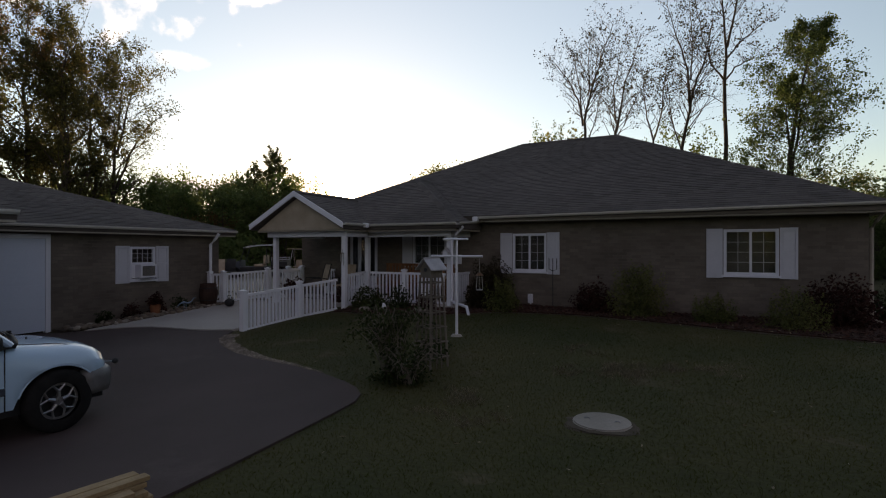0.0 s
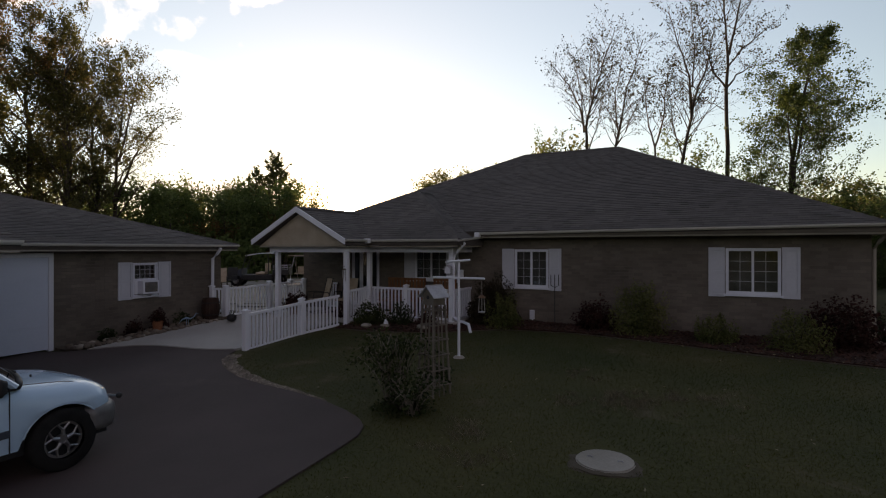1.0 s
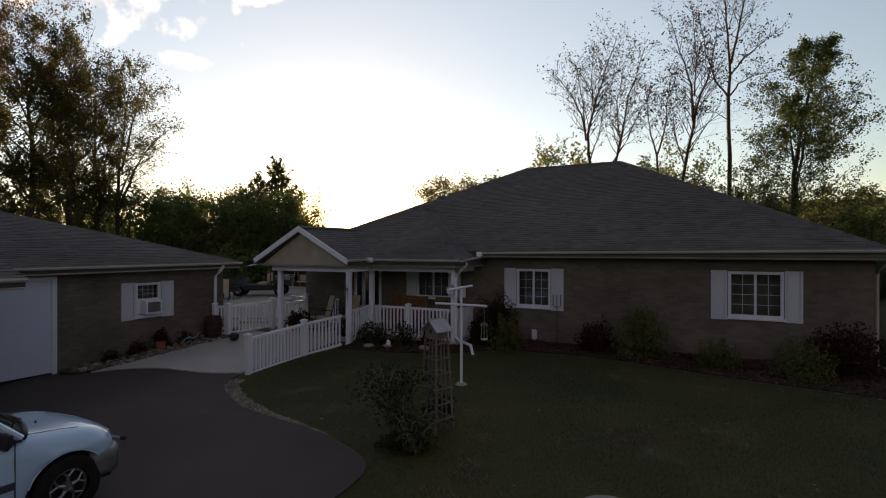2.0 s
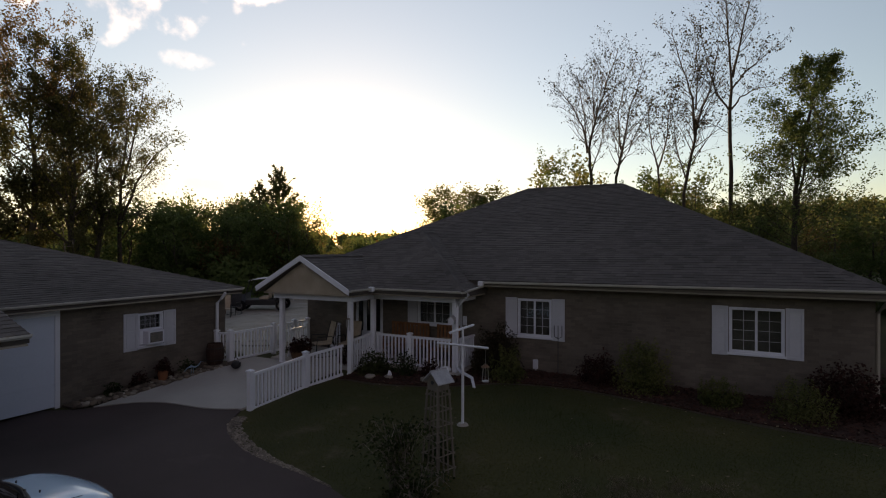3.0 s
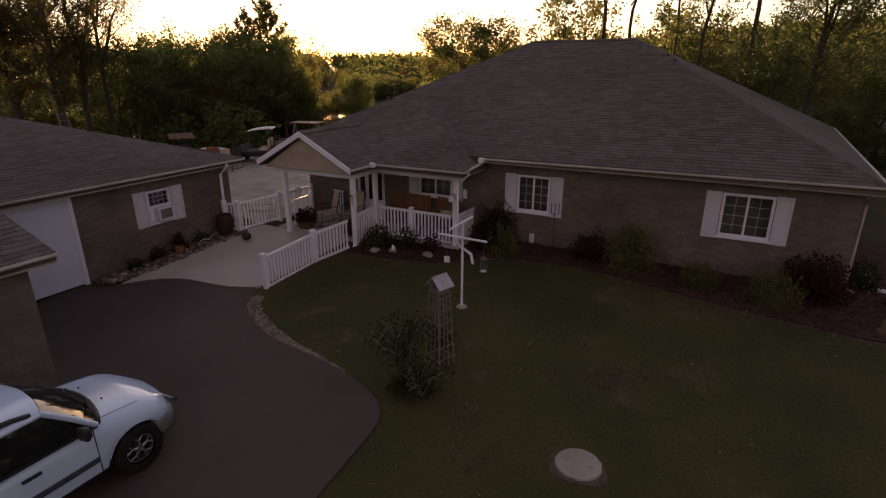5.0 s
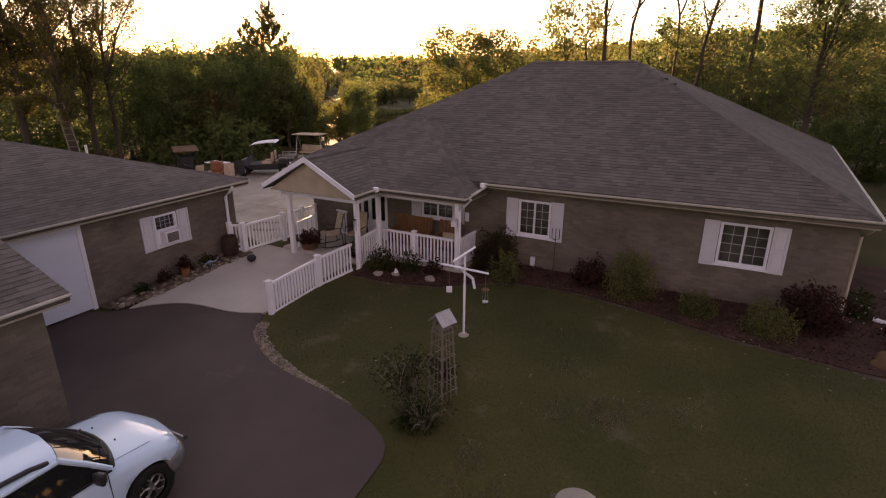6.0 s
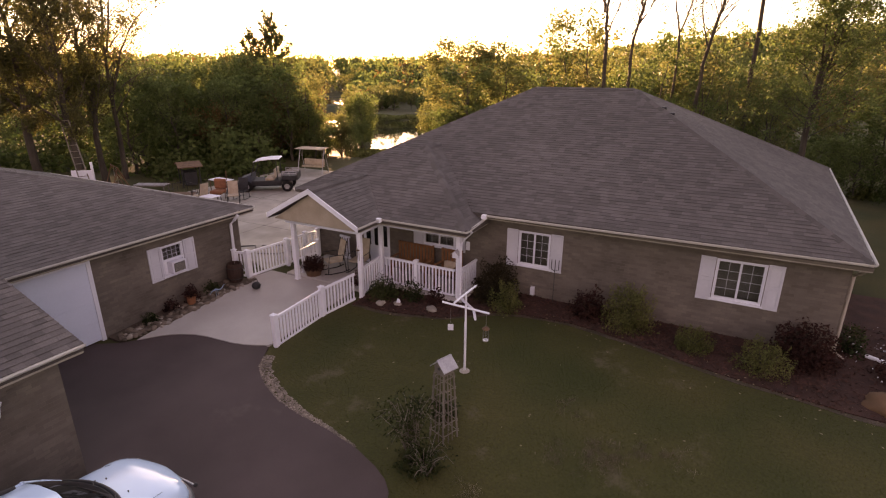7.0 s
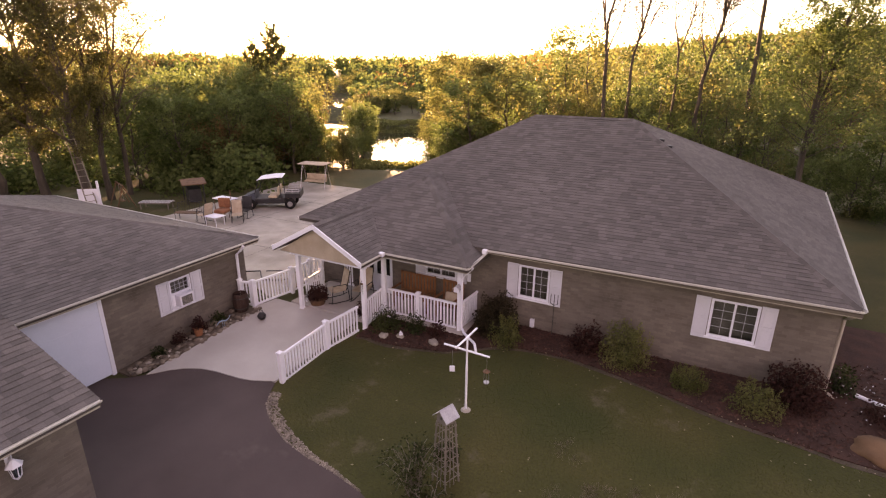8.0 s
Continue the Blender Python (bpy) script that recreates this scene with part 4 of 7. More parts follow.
# ---- trees ----
class Wood:
    """Gathers tapered limbs and leaf quads of one tree."""

    def __init__(self, seed):
        self.rng = random.Random(seed)
        self.verts, self.faces, self.twigs = [], [], []

    def limb(self, pts, radii, n):
        base = len(self.verts)
        for i, p in enumerate(pts):
            way = (pts[min(i + 1, len(pts) - 1)] - pts[max(i - 1, 0)]).normalized()
            side = way.cross(Vector((0.31, 0.2, 1)) if abs(way.z) < 0.85 else Vector((1, 0.1, 0))).normalized()
            up = side.cross(way)
            for k in range(n):
                a = 2 * math.pi * k / n
                self.verts.append(tuple(p + radii[i] * (math.cos(a) * side + math.sin(a) * up)))
        for i in range(len(pts) - 1):
            for k in range(n):
                q = base + i * n
                self.faces.append((q + k, q + (k + 1) % n, q + n + (k + 1) % n, q + n + k))

    def grow(self, p, way, length, radius, level, droop=0.0, wander=0.22, kids=(5, 4, 3), sides=(7, 5, 3, 3)):
        """A limb that wanders upward and forks."""
        rng = self.rng
        segs = 5 if level < 2 else 3
        pts, radii, d = [p.copy()], [radius], way.normalized()
        for i in range(segs):
            d = (d + Vector((rng.uniform(-1, 1), rng.uniform(-1, 1), rng.uniform(-0.6, 1) - droop)) * wander).normalized()
            pts.append(pts[-1] + d * length / segs)
            radii.append(radius * (1 - 0.78 * (i + 1) / segs))
        self.limb(pts, radii, sides[min(level, 3)])
        if level >= 2:
            self.twigs.append(pts)
        if level < len(kids):
            for k in range(kids[level]):
                t = rng.uniform(0.25, 1.0) if level else rng.uniform(0.2, 1.0)
                i = min(int(t * segs), segs - 1)
                q = pts[i].lerp(pts[i + 1], t * segs - i)
                out = d.orthogonal().normalized()
                out.rotate(Matrix.Rotation(rng.uniform(0, 6.28), 3, d))
                self.grow(q, d * rng.uniform(0.5, 1.0) + out * rng.uniform(0.5, 1.0) + Vector((0, 0, 0.15 - droop)), length * rng.uniform(0.38, 0.62), radius * (1 - 0.7 * t) * 0.55, level + 1, droop, wander, kids, sides)

    def leaves(self, count, size, scatter, stretch=1.3):
        rng = np.random.RandomState(self.rng.randrange(1 << 30))
        if not self.twigs:
            return np.zeros((0, 4, 3))
        pick = rng.randint(0, len(self.twigs), count)
        ends = np.array([[tuple(t[0]), tuple(t[-1])] for t in self.twigs])
        f = rng.rand(count, 1) ** 0.7
        c = ends[pick, 0] * (1 - f) + ends[pick, 1] * f + rng.normal(0, scatter, (count, 3))
        return leaf_quads(c, size, rng, stretch)


def leaf_quads(c, size, rng, stretch=1.3):
    n = len(c)
    a = rng.normal(0, 1, (n, 3))
    a /= np.linalg.norm(a, axis=1, keepdims=True)
    b = np.cross(a, rng.normal(0, 1, (n, 3)))
    b /= np.linalg.norm(b, axis=1, keepdims=True)
    s = size * rng.uniform(0.6, 1.3, (n, 1))
    a, b = a * s * stretch * 0.5, b * s * 0.5
    return np.stack([c - a, c + b * 0.8 - a * 0.1, c + a, c - b * 0.8 - a * 0.1], axis=1)


def planted(name, x, y, wood, leaf, leaf_mat, bark, label, category="tree", group="", sink=0.1, top=None):
    t = thing(name, x, y, ground_z(x, y) - sink, label, category, group)
    raw("trunk", wood.verts, wood.faces, bark, t, "bare branching trunk and limbs" if len(leaf) < 2500 else "")
    if len(leaf):
        quads("crown", leaf, leaf_mat, t)
    if top is not None and len(top[0]):
        quads("crown", top[0], top[1], t, "rust-coloured leaves")
    return t


def broad_tree(seed, height, radius, limbs, reach, low=0.25, rise=0.55, kids=(4, 4), droop=0.0, lean=(0, 0), cone=False, stout=0.5, crook=0.02):
    """A trunk to the top with limbs that shorten upward."""
    w = Wood(seed)
    rng = w.rng
    pts = [Vector((lean[0] * k / 8 + rng.uniform(-1, 1) * crook * height * (k > 0), lean[1] * k / 8 + rng.uniform(-1, 1) * crook * height * (k > 0), height * k / 8)) for k in range(9)]
    w.limb(pts, [radius * (1.25 if k == 0 else 1 - 0.9 * k / 8) for k in range(9)], 8)
    for k in range(limbs):
        t = low + (0.97 - low) * (k + rng.random()) / limbs
        i = min(int(t * 8), 7)
        p = pts[i].lerp(pts[i + 1], t * 8 - i)
        a = k * 2.4 + rng.uniform(-0.5, 0.5)
        prof = math.sin(math.pi * min(1, 0.18 + 0.82 * (1 - (t - low) / (1 - low)) ** 0.8)) * 0.6 + 0.45 * (1 - t)
        if cone:
            prof = 0.9 * (1 - (t - low) / (1 - low)) - 0.1
        w.grow(p, Vector((math.cos(a), math.sin(a), rise * rng.uniform(0.6, 1.5))), reach * (0.35 + prof) * rng.uniform(0.75, 1.15), radius * (1 - 0.85 * t) * stout, 1, droop, 0.2, (0, *kids))
    return w


def sized(w, leaf, height, spread):
    """Scale a grown tree so that its crown reaches the given height and half width."""
    both = np.concatenate([np.array(w.verts), leaf.reshape(-1, 3)]) if len(leaf) else np.array(w.verts)
    kz = height / np.percentile(both[:, 2], 99.7)
    mid_ = np.median(both[:, :2], axis=0)
    kr = spread / np.percentile(np.hypot(*(both[:, :2] - mid_).T), 96)
    k = np.array([kr, kr, kz])
    w.verts = [tuple(v) for v in np.array(w.verts) * k]
    return leaf * k


VIEW = Vector((0.891, 0.454, 0))                    # sideways, as the yard is looked at from the street
DEEP = Vector((-0.454, 0.891, 0))


def stemmed(seed, stems, kids=(4, 4), wander=0.15, rise=0.35):
    """A tree of given stems. Each stem: (side, height) points in metres, radius at foot and tip, where branching starts (0 to 1), branches, their reach low and high."""
    w = Wood(seed)
    rng = w.rng
    for pts, r0, r1, first, count, low, high in stems:
        deep = rng.uniform(-0.6, 0.6)
        fine = []
        top, base = pts[-1][1], pts[0][1]
        for (a, za), (b, zb) in zip(pts, pts[1:]):
            for k in range(3):
                t = k / 3
                fine.append((a + (b - a) * t, za + (zb - za) * t))
        fine.append(pts[-1])
        line = [VIEW * (a + rng.uniform(-0.05, 0.05)) + DEEP * deep * (z - base) / max(1.0, top - base) + Vector((0, 0, z)) for a, z in fine]
        n = len(line) - 1
        radii = [r0 + (r1 - r0) * (k / n) ** 0.8 for k in range(n + 1)]
        w.limb(line, radii, 8)
        for k in range(count):
            t = first + (1 - first) * (k + rng.random()) / count
            i = min(int(t * n), n - 1)
            p = line[i].lerp(line[i + 1], t * n - i)
            way = (line[i + 1] - line[i]).normalized()
            a = k * 2.4 + rng.uniform(-0.6, 0.6)
            out = VIEW * math.cos(a) + DEEP * math.sin(a)
            u = (t - first) / (1 - first)
            w.grow(p, way * rng.uniform(0.3, 0.8) + out + Vector((0, 0, rise * rng.uniform(0.4, 1.5))), (low + (high - low) * u) * rng.uniform(0.7, 1.2), max(0.012, radii[i] * 0.42), 1, 0.0, wander, (0, *kids))
        w.twigs.append([line[-2], line[-1]])
    return w


# big leafy trees behind the garage
w = broad_tree(11, 15.5, 0.34, 24, 4.6, 0.2, 0.8, (5, 4))
planted("big_tree", -29.6, 15.3, w, sized(w, w.leaves(34000, 0.115, 0.17), 14.4, 3.1), BIG_LEAF, BARK, "tall dense tree with olive-green autumn leaves", group="trees behind the garage")
w = broad_tree(12, 17.0, 0.32, 24, 4.2, 0.22, 0.9, (5, 4))
lf = sized(w, w.leaves(30000, 0.12, 0.16), 15.5, 2.8)
hi = lf[:, :, 2].mean(axis=1) > 11
planted("big_tree", -31.9, 14.6, w, lf[~hi], BIG_LEAF, BARK, "tall tree with rust-coloured leaves at the top", group="trees behind the garage", top=(lf[hi], LEAF_RUST))
w = stemmed(13, [([(0, 0), (0.15, 4), (0.3, 7.5), (0.9, 11.5)], 0.16, 0.03, 0.3, 26, 3.2, 1.8), ([(0.2, 5), (1.0, 7), (2.0, 8.6), (3.0, 9.4)], 0.09, 0.015, 0.2, 14, 1.9, 1.0), ([(0.3, 7), (0.8, 9), (1.3, 11), (1.5, 12.4)], 0.07, 0.012, 0.1, 14, 1.8, 0.9)], (5, 5))
planted("big_tree", -30.6, 18.3, w, w.leaves(3200, 0.09, 0.12), BIG_LEAF, BARK, "half-bare tree with twigs spreading over the yard", group="trees behind the garage")
w = broad_tree(15, 13.8, 0.26, 22, 4.0, 0.2, 0.8, (5, 4))
planted("big_tree", -30.3, 17.0, w, sized(w, w.leaves(26000, 0.11, 0.16), 13.4, 3.2), BIG_LEAF, BARK, "tall olive-green tree with open lower limbs", group="trees behind the garage")
w = broad_tree(14, 14.0, 0.28, 18, 4.4, 0.2, 0.8, (5, 4))
planted("big_tree", -34.3, 13.4, w, sized(w, w.leaves(17000, 0.16, 0.3), 13.5, 4.2), BIG_LEAF, BARK, "tall dense tree with dull green leaves", group="trees behind the garage")


# spruces by the lake
def spruce(seed, height, spread, whorls):
    w = Wood(seed)
    w.limb([Vector((0, 0, height * t)) for t in (0, 0.33, 0.66, 1)], [0.2, 0.15, 0.08, 0.02], 6)
    rng = random.Random(seed)
    for k in range(whorls):
        t = 0.10 + 0.89 * k / whorls
        a, r = k * 2.4, (1 - t) ** 0.75 * spread * rng.uniform(0.45, 1.2) + 0.2
        p = Vector((0, 0, height * t * 0.99))
        q = p + Vector((math.cos(a) * r, math.sin(a) * r, 0.62 * r * rng.uniform(0.6, 1.3) + 0.1))
        w.limb([p, p.lerp(q, 0.5) + Vector((0, 0, -0.08 * r)), q], [0.04, 0.025, 0.008], 3)
        w.twigs += [[p.lerp(q, 0.25), q]] * max(1, int(r * 3))
        for m in range(int(2 + r * 2)):
            b = p.lerp(q, rng.uniform(0.35, 0.95))
            e = b + Vector((rng.uniform(-0.4, 0.4), rng.uniform(-0.4, 0.4), rng.uniform(0.25, 0.6)))
            w.limb([b, e], [0.014, 0.005], 3)
            w.twigs += [[b, e]] * 2
    return w


w = spruce(21, 11.0, 3.6, 84)
planted("spruce_tree", -34.3, 34.7, w, w.leaves(15000, 0.11, 0.06, 2.2), NEEDLE, BARK, "pointed spruce tree by the lake", group="spruces by the lake")
w = spruce(22, 9.7, 3.0, 70)
planted("spruce_tree", -35.9, 33.9, w, w.leaves(10000, 0.11, 0.06, 2.2), NEEDLE, BARK, "smaller spruce tree beside a taller one", group="spruces by the lake")
# nearly bare trees behind the house, each with its own forks
BARE = [
    (-7.05, 33.9, 31, [([(0.25, 0), (0.1, 5), (-0.1, 8.0), (-0.25, 9.6), (0.25, 11.8), (0.8, 13.6), (1.5, 15.7)], 0.15, 0.02, 0.48, 24, 2.3, 1.1), ([(-0.2, 9.4), (-0.6, 11.0), (-1.3, 12.3), (-2.3, 13.4)], 0.075, 0.015, 0.1, 15, 1.7, 1.0), ([(0.25, 11.4), (0.1, 13.2), (0.3, 15.2)], 0.05, 0.012, 0.1, 10, 1.3, 0.8), ([(-0.3, 10.2), (-0.45, 12.4), (-0.8, 14.6)], 0.05, 0.012, 0.2, 10, 1.3, 0.8), ([(-0.05, 7.9), (0.45, 9.6), (0.8, 11.6)], 0.05, 0.012, 0.2, 9, 1.2, 0.7)]),
    (-5.95, 36.0, 32, [([(0, 0), (0, 5), (0, 8.0), (0.35, 9.9), (0.9, 12.6), (1.9, 15.6)], 0.14, 0.02, 0.46, 24, 2.1, 1.0), ([(0.35, 9.9), (0.3, 12.4), (0.9, 15.2)], 0.06, 0.012, 0.1, 13, 1.5, 0.9), ([(0.0, 8.3), (0.9, 9.8), (1.6, 11.4), (2.4, 12.8)], 0.065, 0.012, 0.2, 10, 1.3, 0.7)]),
    (-3.1, 34.3, 33, [([(0, 0), (0, 5), (0, 8.2), (0.45, 9.8), (0.6, 11.4), (0.8, 12.8)], 0.10, 0.015, 0.5, 16, 1.6, 0.8), ([(0, 8.2), (-0.4, 9.5), (-0.6, 10.9), (-0.7, 12.4)], 0.06, 0.012, 0.1, 11, 1.2, 0.7)]),
    (-1.67, 33.4, 34, [([(-0.2, 0), (-0.1, 4), (0, 6.5), (0.6, 9.5), (1.0, 11.4), (1.6, 12.8), (2.0, 15.0)], 0.14, 0.02, 0.4, 28, 2.1, 0.9), ([(0.6, 9.5), (0.6, 12.1), (0.0, 14.0), (-0.6, 16.0)], 0.08, 0.015, 0.15, 17, 1.7, 0.9), ([(0.65, 11.4), (0.9, 13.5), (0.8, 16.4)], 0.05, 0.012, 0.2, 12, 1.3, 0.8), ([(0.15, 7.2), (-0.3, 9.2), (-0.5, 11.4)], 0.05, 0.012, 0.2, 10, 1.2, 0.7)]),
    (0.69, 33.7, 35, [([(0.1, 0), (0.05, 6), (-0.05, 11.1), (0.08, 13.0), (-0.15, 15.5), (-0.3, 18.9)], 0.155, 0.02, 0.72, 18, 1.8, 1.0), ([(-0.05, 11.1), (0.6, 11.9), (1.5, 12.4), (2.7, 12.6)], 0.06, 0.012, 0.3, 9, 1.1, 0.6), ([(-0.05, 11.1), (-0.8, 12.1), (-1.3, 13.6), (-1.7, 15.8)], 0.065, 0.012, 0.25, 12, 1.3, 0.7), ([(0.0, 12.3), (0.8, 13.2), (1.9, 14.2), (3.2, 15.2)], 0.06, 0.012, 0.2, 11, 1.2, 0.5), ([(0.08, 13.0), (0.5, 14.9), (1.0, 17.2), (1.6, 19.3)], 0.075, 0.012, 0.2, 15, 1.4, 0.8), ([(0.0, 9.8), (-0.7, 10.3), (-1.7, 10.2)], 0.03, 0.008, 0.3, 6, 0.8, 0.5)]),
]
for x, y, seed, stems in BARE:
    w = stemmed(seed, [(p, a, b, c, int(n * 1.5), lo * 1.3, hi * 1.3) for p, a, b, c, n, lo, hi in stems], (5, 5), 0.12, 0.6)
    planted("bare_tree", x, y, w, w.leaves(1100 if seed == 33 else 1700, 0.10, 0.08), LEAF_DRY, BARK, "tall slender tree, nearly bare, with a few leaves", group="bare trees behind the house")
# low leafy trees at the foot of the bare ones
for x, y, seed, height, spread, count in ((-9.6, 34.6, 44, 10.0, 1.5, 1700), (-3.6, 34.2, 45, 9.0, 2.0, 2600), (-1.2, 34.0, 46, 8.8, 1.6, 1900), (0.9, 33.0, 47, 7.6, 1.8, 1500), (2.0, 31.4, 48, 7.0, 1.5, 1500)):
    w = broad_tree(seed, height, 0.09, 14, 2.2, 0.3, 0.8, (4, 4))
    planted("sapling", x, y, w, sized(w, w.leaves(count, 0.14, 0.12), height, spread), LEAF, BARK, "slender young tree with thin foliage", group="saplings behind the house")
w = stemmed(41, [([(0, 0), (-0.1, 3.5), (-0.05, 6), (0.3, 8.5), (0.75, 10.6), (1.0, 11.9)], 0.17, 0.02, 0.55, 22, 2.1, 0.6), ([(-0.1, 3.2), (-0.05, 6), (0.2, 8)], 0.06, 0.05, 0.0, 38, 2.9, 2.3), ([(0.0, 6.0), (-0.4, 7.8), (-0.55, 9.3)], 0.06, 0.015, 0.3, 9, 1.0, 0.5)], (5, 5), 0.16, 0.10)
planted("green_tree", 3.3, 29.6, w, w.leaves(30000, 0.082, 0.10), LEAF, BARK, "loose-crowned green tree beside the lawn")
w = broad_tree(42, 9.6, 0.2, 18, 3.0, 0.2, 0.7, (5, 4))
planted("round_tree", -18.6, 39.2, w, sized(w, w.leaves(14000, 0.15, 0.3), 9.6, 3.2), LEAF_YELLOW, BARK, "round-crowned tree on the lake shore")

# woods: a few kinds of tree, repeated with turns
kinds = []
for k, (h, reach, mat, low, count) in enumerate([(8.6, 3.2, LEAF, 0.12, 3100), (9.6, 3.0, LEAF_YELLOW, 0.12, 3100), (7.4, 3.0, LEAF, 0.06, 3100), (10.4, 3.2, LEAF_YELLOW, 0.2, 3100), (6.6, 2.8, LEAF_RUST, 0.08, 3000)]):
    w = broad_tree(60 + k, h, 0.15 + 0.01 * k, 14, reach, low, 0.7, (3, 2))
    kinds.append((w, sized(w, w.leaves(count, 0.22, 0.36), h, h * 0.34), mat))
words = {0: "green woodland tree in leaf", 1: "yellow-green woodland tree in autumn leaf", 2: "low green woodland tree", 3: "tall yellowing woodland tree", 4: "small rusty-leaved woodland tree"}
masters = {}
rng = random.Random(5)


def wood_tree(kind, x, y, scale=1.0):
    turn = rng.uniform(0, 360)
    z = ground_z(x, y) - 0.15
    if kind not in masters:
        w, lf, mat = kinds[kind]
        masters[kind] = planted("woodland_tree", x, y, w, lf, mat, BARK, words[kind], "tree", "trees of the woods")
        masters[kind].scale = (scale, scale, scale)
    else:
        t = copy_thing(masters[kind], pose(x, y, z, 0, 0, turn))
        t.location = (x, y, z)
        t.scale = (scale, scale, scale * rng.uniform(0.9, 1.1))


def ahead(x, y):
    """Sideways and forward distance from the place where the camera starts."""
    return x * 0.891 + y * 0.454, -x * 0.454 + y * 0.891


placed = []
for k in range(900):
    if len(placed) > 88:
        break
    x, y = rng.uniform(-62, 22), rng.uniform(16, 66)
    s, f = ahead(x, y)
    if f < 34 or f > 72 or abs(s / f) > 1.0:
        continue
    q = s / f
    if -0.26 < q < -0.005:      # gaps to the lake
        continue
    if x < 6 and y < 29.5 and x > -24.8:
        continue
    if ground_z(x, y) < -0.95:
        continue
    if any((x - a) ** 2 + (y - b) ** 2 < 7.5 for a, b in placed):
        continue
    placed.append((x, y))
    right_side = q > 0
    wood_tree(rng.choice((0, 0, 1, 3, 0, 2, 1, 4, 0, 2) if right_side else (0, 2, 1, 4, 2, 0)), x, y, rng.uniform(0.72, 1.0) * (0.9 if right_side else 0.84) * min(1.0, 0.35 + f / 62))
# nearer trees at the right and the low ones at the left
for kind, x, y, sc in ((0, 9.5, 30.5, 0.64), (0, 7.0, 33.5, 0.7), (2, 12.5, 27.5, 0.62), (0, 12.0, 34.0, 0.7), (0, 15.5, 24.0, 0.52), (2, 16.5, 29.0, 0.75), (2, 8.0, 27.5, 0.5), (4, -9.5, 32.0, 0.75), (2, -3.0, 31.5, 0.68), (1, 1.8, 31.8, 0.62),
                       (2, -41.5, 13.5, 0.8), (0, -39.0, 22.0, 0.8), (2, -33.5, 21.5, 0.75), (4, -29.5, 24.5, 0.75), (2, -25.5, 29.0, 0.55), (0, -36.0, 27.0, 0.8), (0, -39.8, 30.0, 1.0), (4, -37.6, 31.4, 1.0), (1, -36.8, 33.4, 0.9), (0, -31.2, 27.7, 0.84), (0, -33.2, 29.6, 0.92), (2, -30.0, 30.5, 0.95), (2, -28.6, 26.8, 0.7), (1, -35.2, 31.6, 0.88), (2, -32.2, 28.6, 1.0), (2, -30.3, 26.5, 0.9), (2, -33.9, 27.4, 1.05), (2, -31.0, 29.9, 1.05), (0, -31.6, 19.6, 0.85), (2, -33.6, 24.2, 1.0), (0, -35.4, 25.6, 0.95), (2, -32.4, 22.4, 1.0), (0, -30.2, 21.6, 0.75), (2, -36.6, 28.8, 1.05), (2, 6.2, 33.0, 0.5), (2, 7.6, 31.6, 0.42), (2, 8.8, 33.2, 0.5), (2, 10.2, 31.2, 0.5), (2, 5.2, 34.4, 0.5), (2, 11.5, 32.4, 0.55), (2, 9.8, 28.6, 0.4), (0, 13.4, 30.4, 0.6), (1, -9.0, 38.0, 1.08), (0, -3.4, 41.0, 0.98), (1, -1.6, 36.8, 0.85)):
    wood_tree(kind, x, y, sc * (0.92 if x < -28 and y > 19 else 1.0))


def bush_leaves(count, rx, rz, size, seed, ry=None, flat=0.0):
    """Leaf quads filling a ragged mound that stands on z = 0."""
    rng = np.random.RandomState(seed)
    d = rng.normal(0, 1, (count, 3))
    d /= np.linalg.norm(d, axis=1, keepdims=True)
    d[:, 2] = np.abs(d[:, 2])
    lump = np.array([1 + 0.45 * noise.noise(Vector(v) * 2.1 + Vector((seed, 0, 0))) for v in d])[:, None]
    r = rng.rand(count, 1) ** 0.45 * lump
    c = d * r * np.array([rx, ry or rx, rz])
    c[:, 2] = np.maximum(c[:, 2], 0.02)
    return leaf_quads(c, size, rng)


# undergrowth along the edge of the woods
under = thing("undergrowth", -28, 24, 0, "dense scrub along the edge of the woods", "undergrowth", kind="stuff")
chunks = []
for k in range(150):
    x, y = rng.uniform(-55, 20), rng.uniform(14, 52)
    s, f = ahead(x, y)
    if f < 31 or abs(s / f) > 0.95 or (x > -25.5 and x < 5 and y < 29.5) or -0.26 < s / f < -0.01 or ground_z(x, y) < -1.1:
        continue
    b = bush_leaves(700, rng.uniform(1.3, 2.4), rng.uniform(1.2, 3.0), 0.24, k)
    chunks.append(b + np.array([x + 28, y - 24, ground_z(x, y) - 0.1]))
quads("foliage", np.concatenate(chunks), LEAF, under)
# shrubs and trees on the near shore
def at_shore(q, f):
    return q * f * 0.891 - f * 0.454, q * f * 0.454 + f * 0.891


for k in range(40):
    f = rng.uniform(37, 45)
    if k < 12:
        q, scale = rng.uniform(-0.235, -0.175), rng.uniform(0.30, 0.37)
    elif k < 30:
        q, scale = rng.uniform(-0.32, -0.265), rng.uniform(0.6, 0.85)
    else:
        q, scale = rng.uniform(-0.02, 0.06), rng.uniform(0.4, 0.62)
    wood_tree(rng.choice((0, 1, 2, 4)), *at_shore(q, f), scale)
for k in range(7):
    wood_tree(rng.choice((0, 1, 2, 0)), *at_shore(rng.uniform(-0.172, -0.163), rng.uniform(46, 54)), rng.uniform(0.46, 0.6))
for k in range(9):
    wood_tree(rng.choice((0, 1, 0)), *at_shore(rng.uniform(-0.03, 0.01), rng.uniform(47, 50)), rng.uniform(0.5, 0.68))
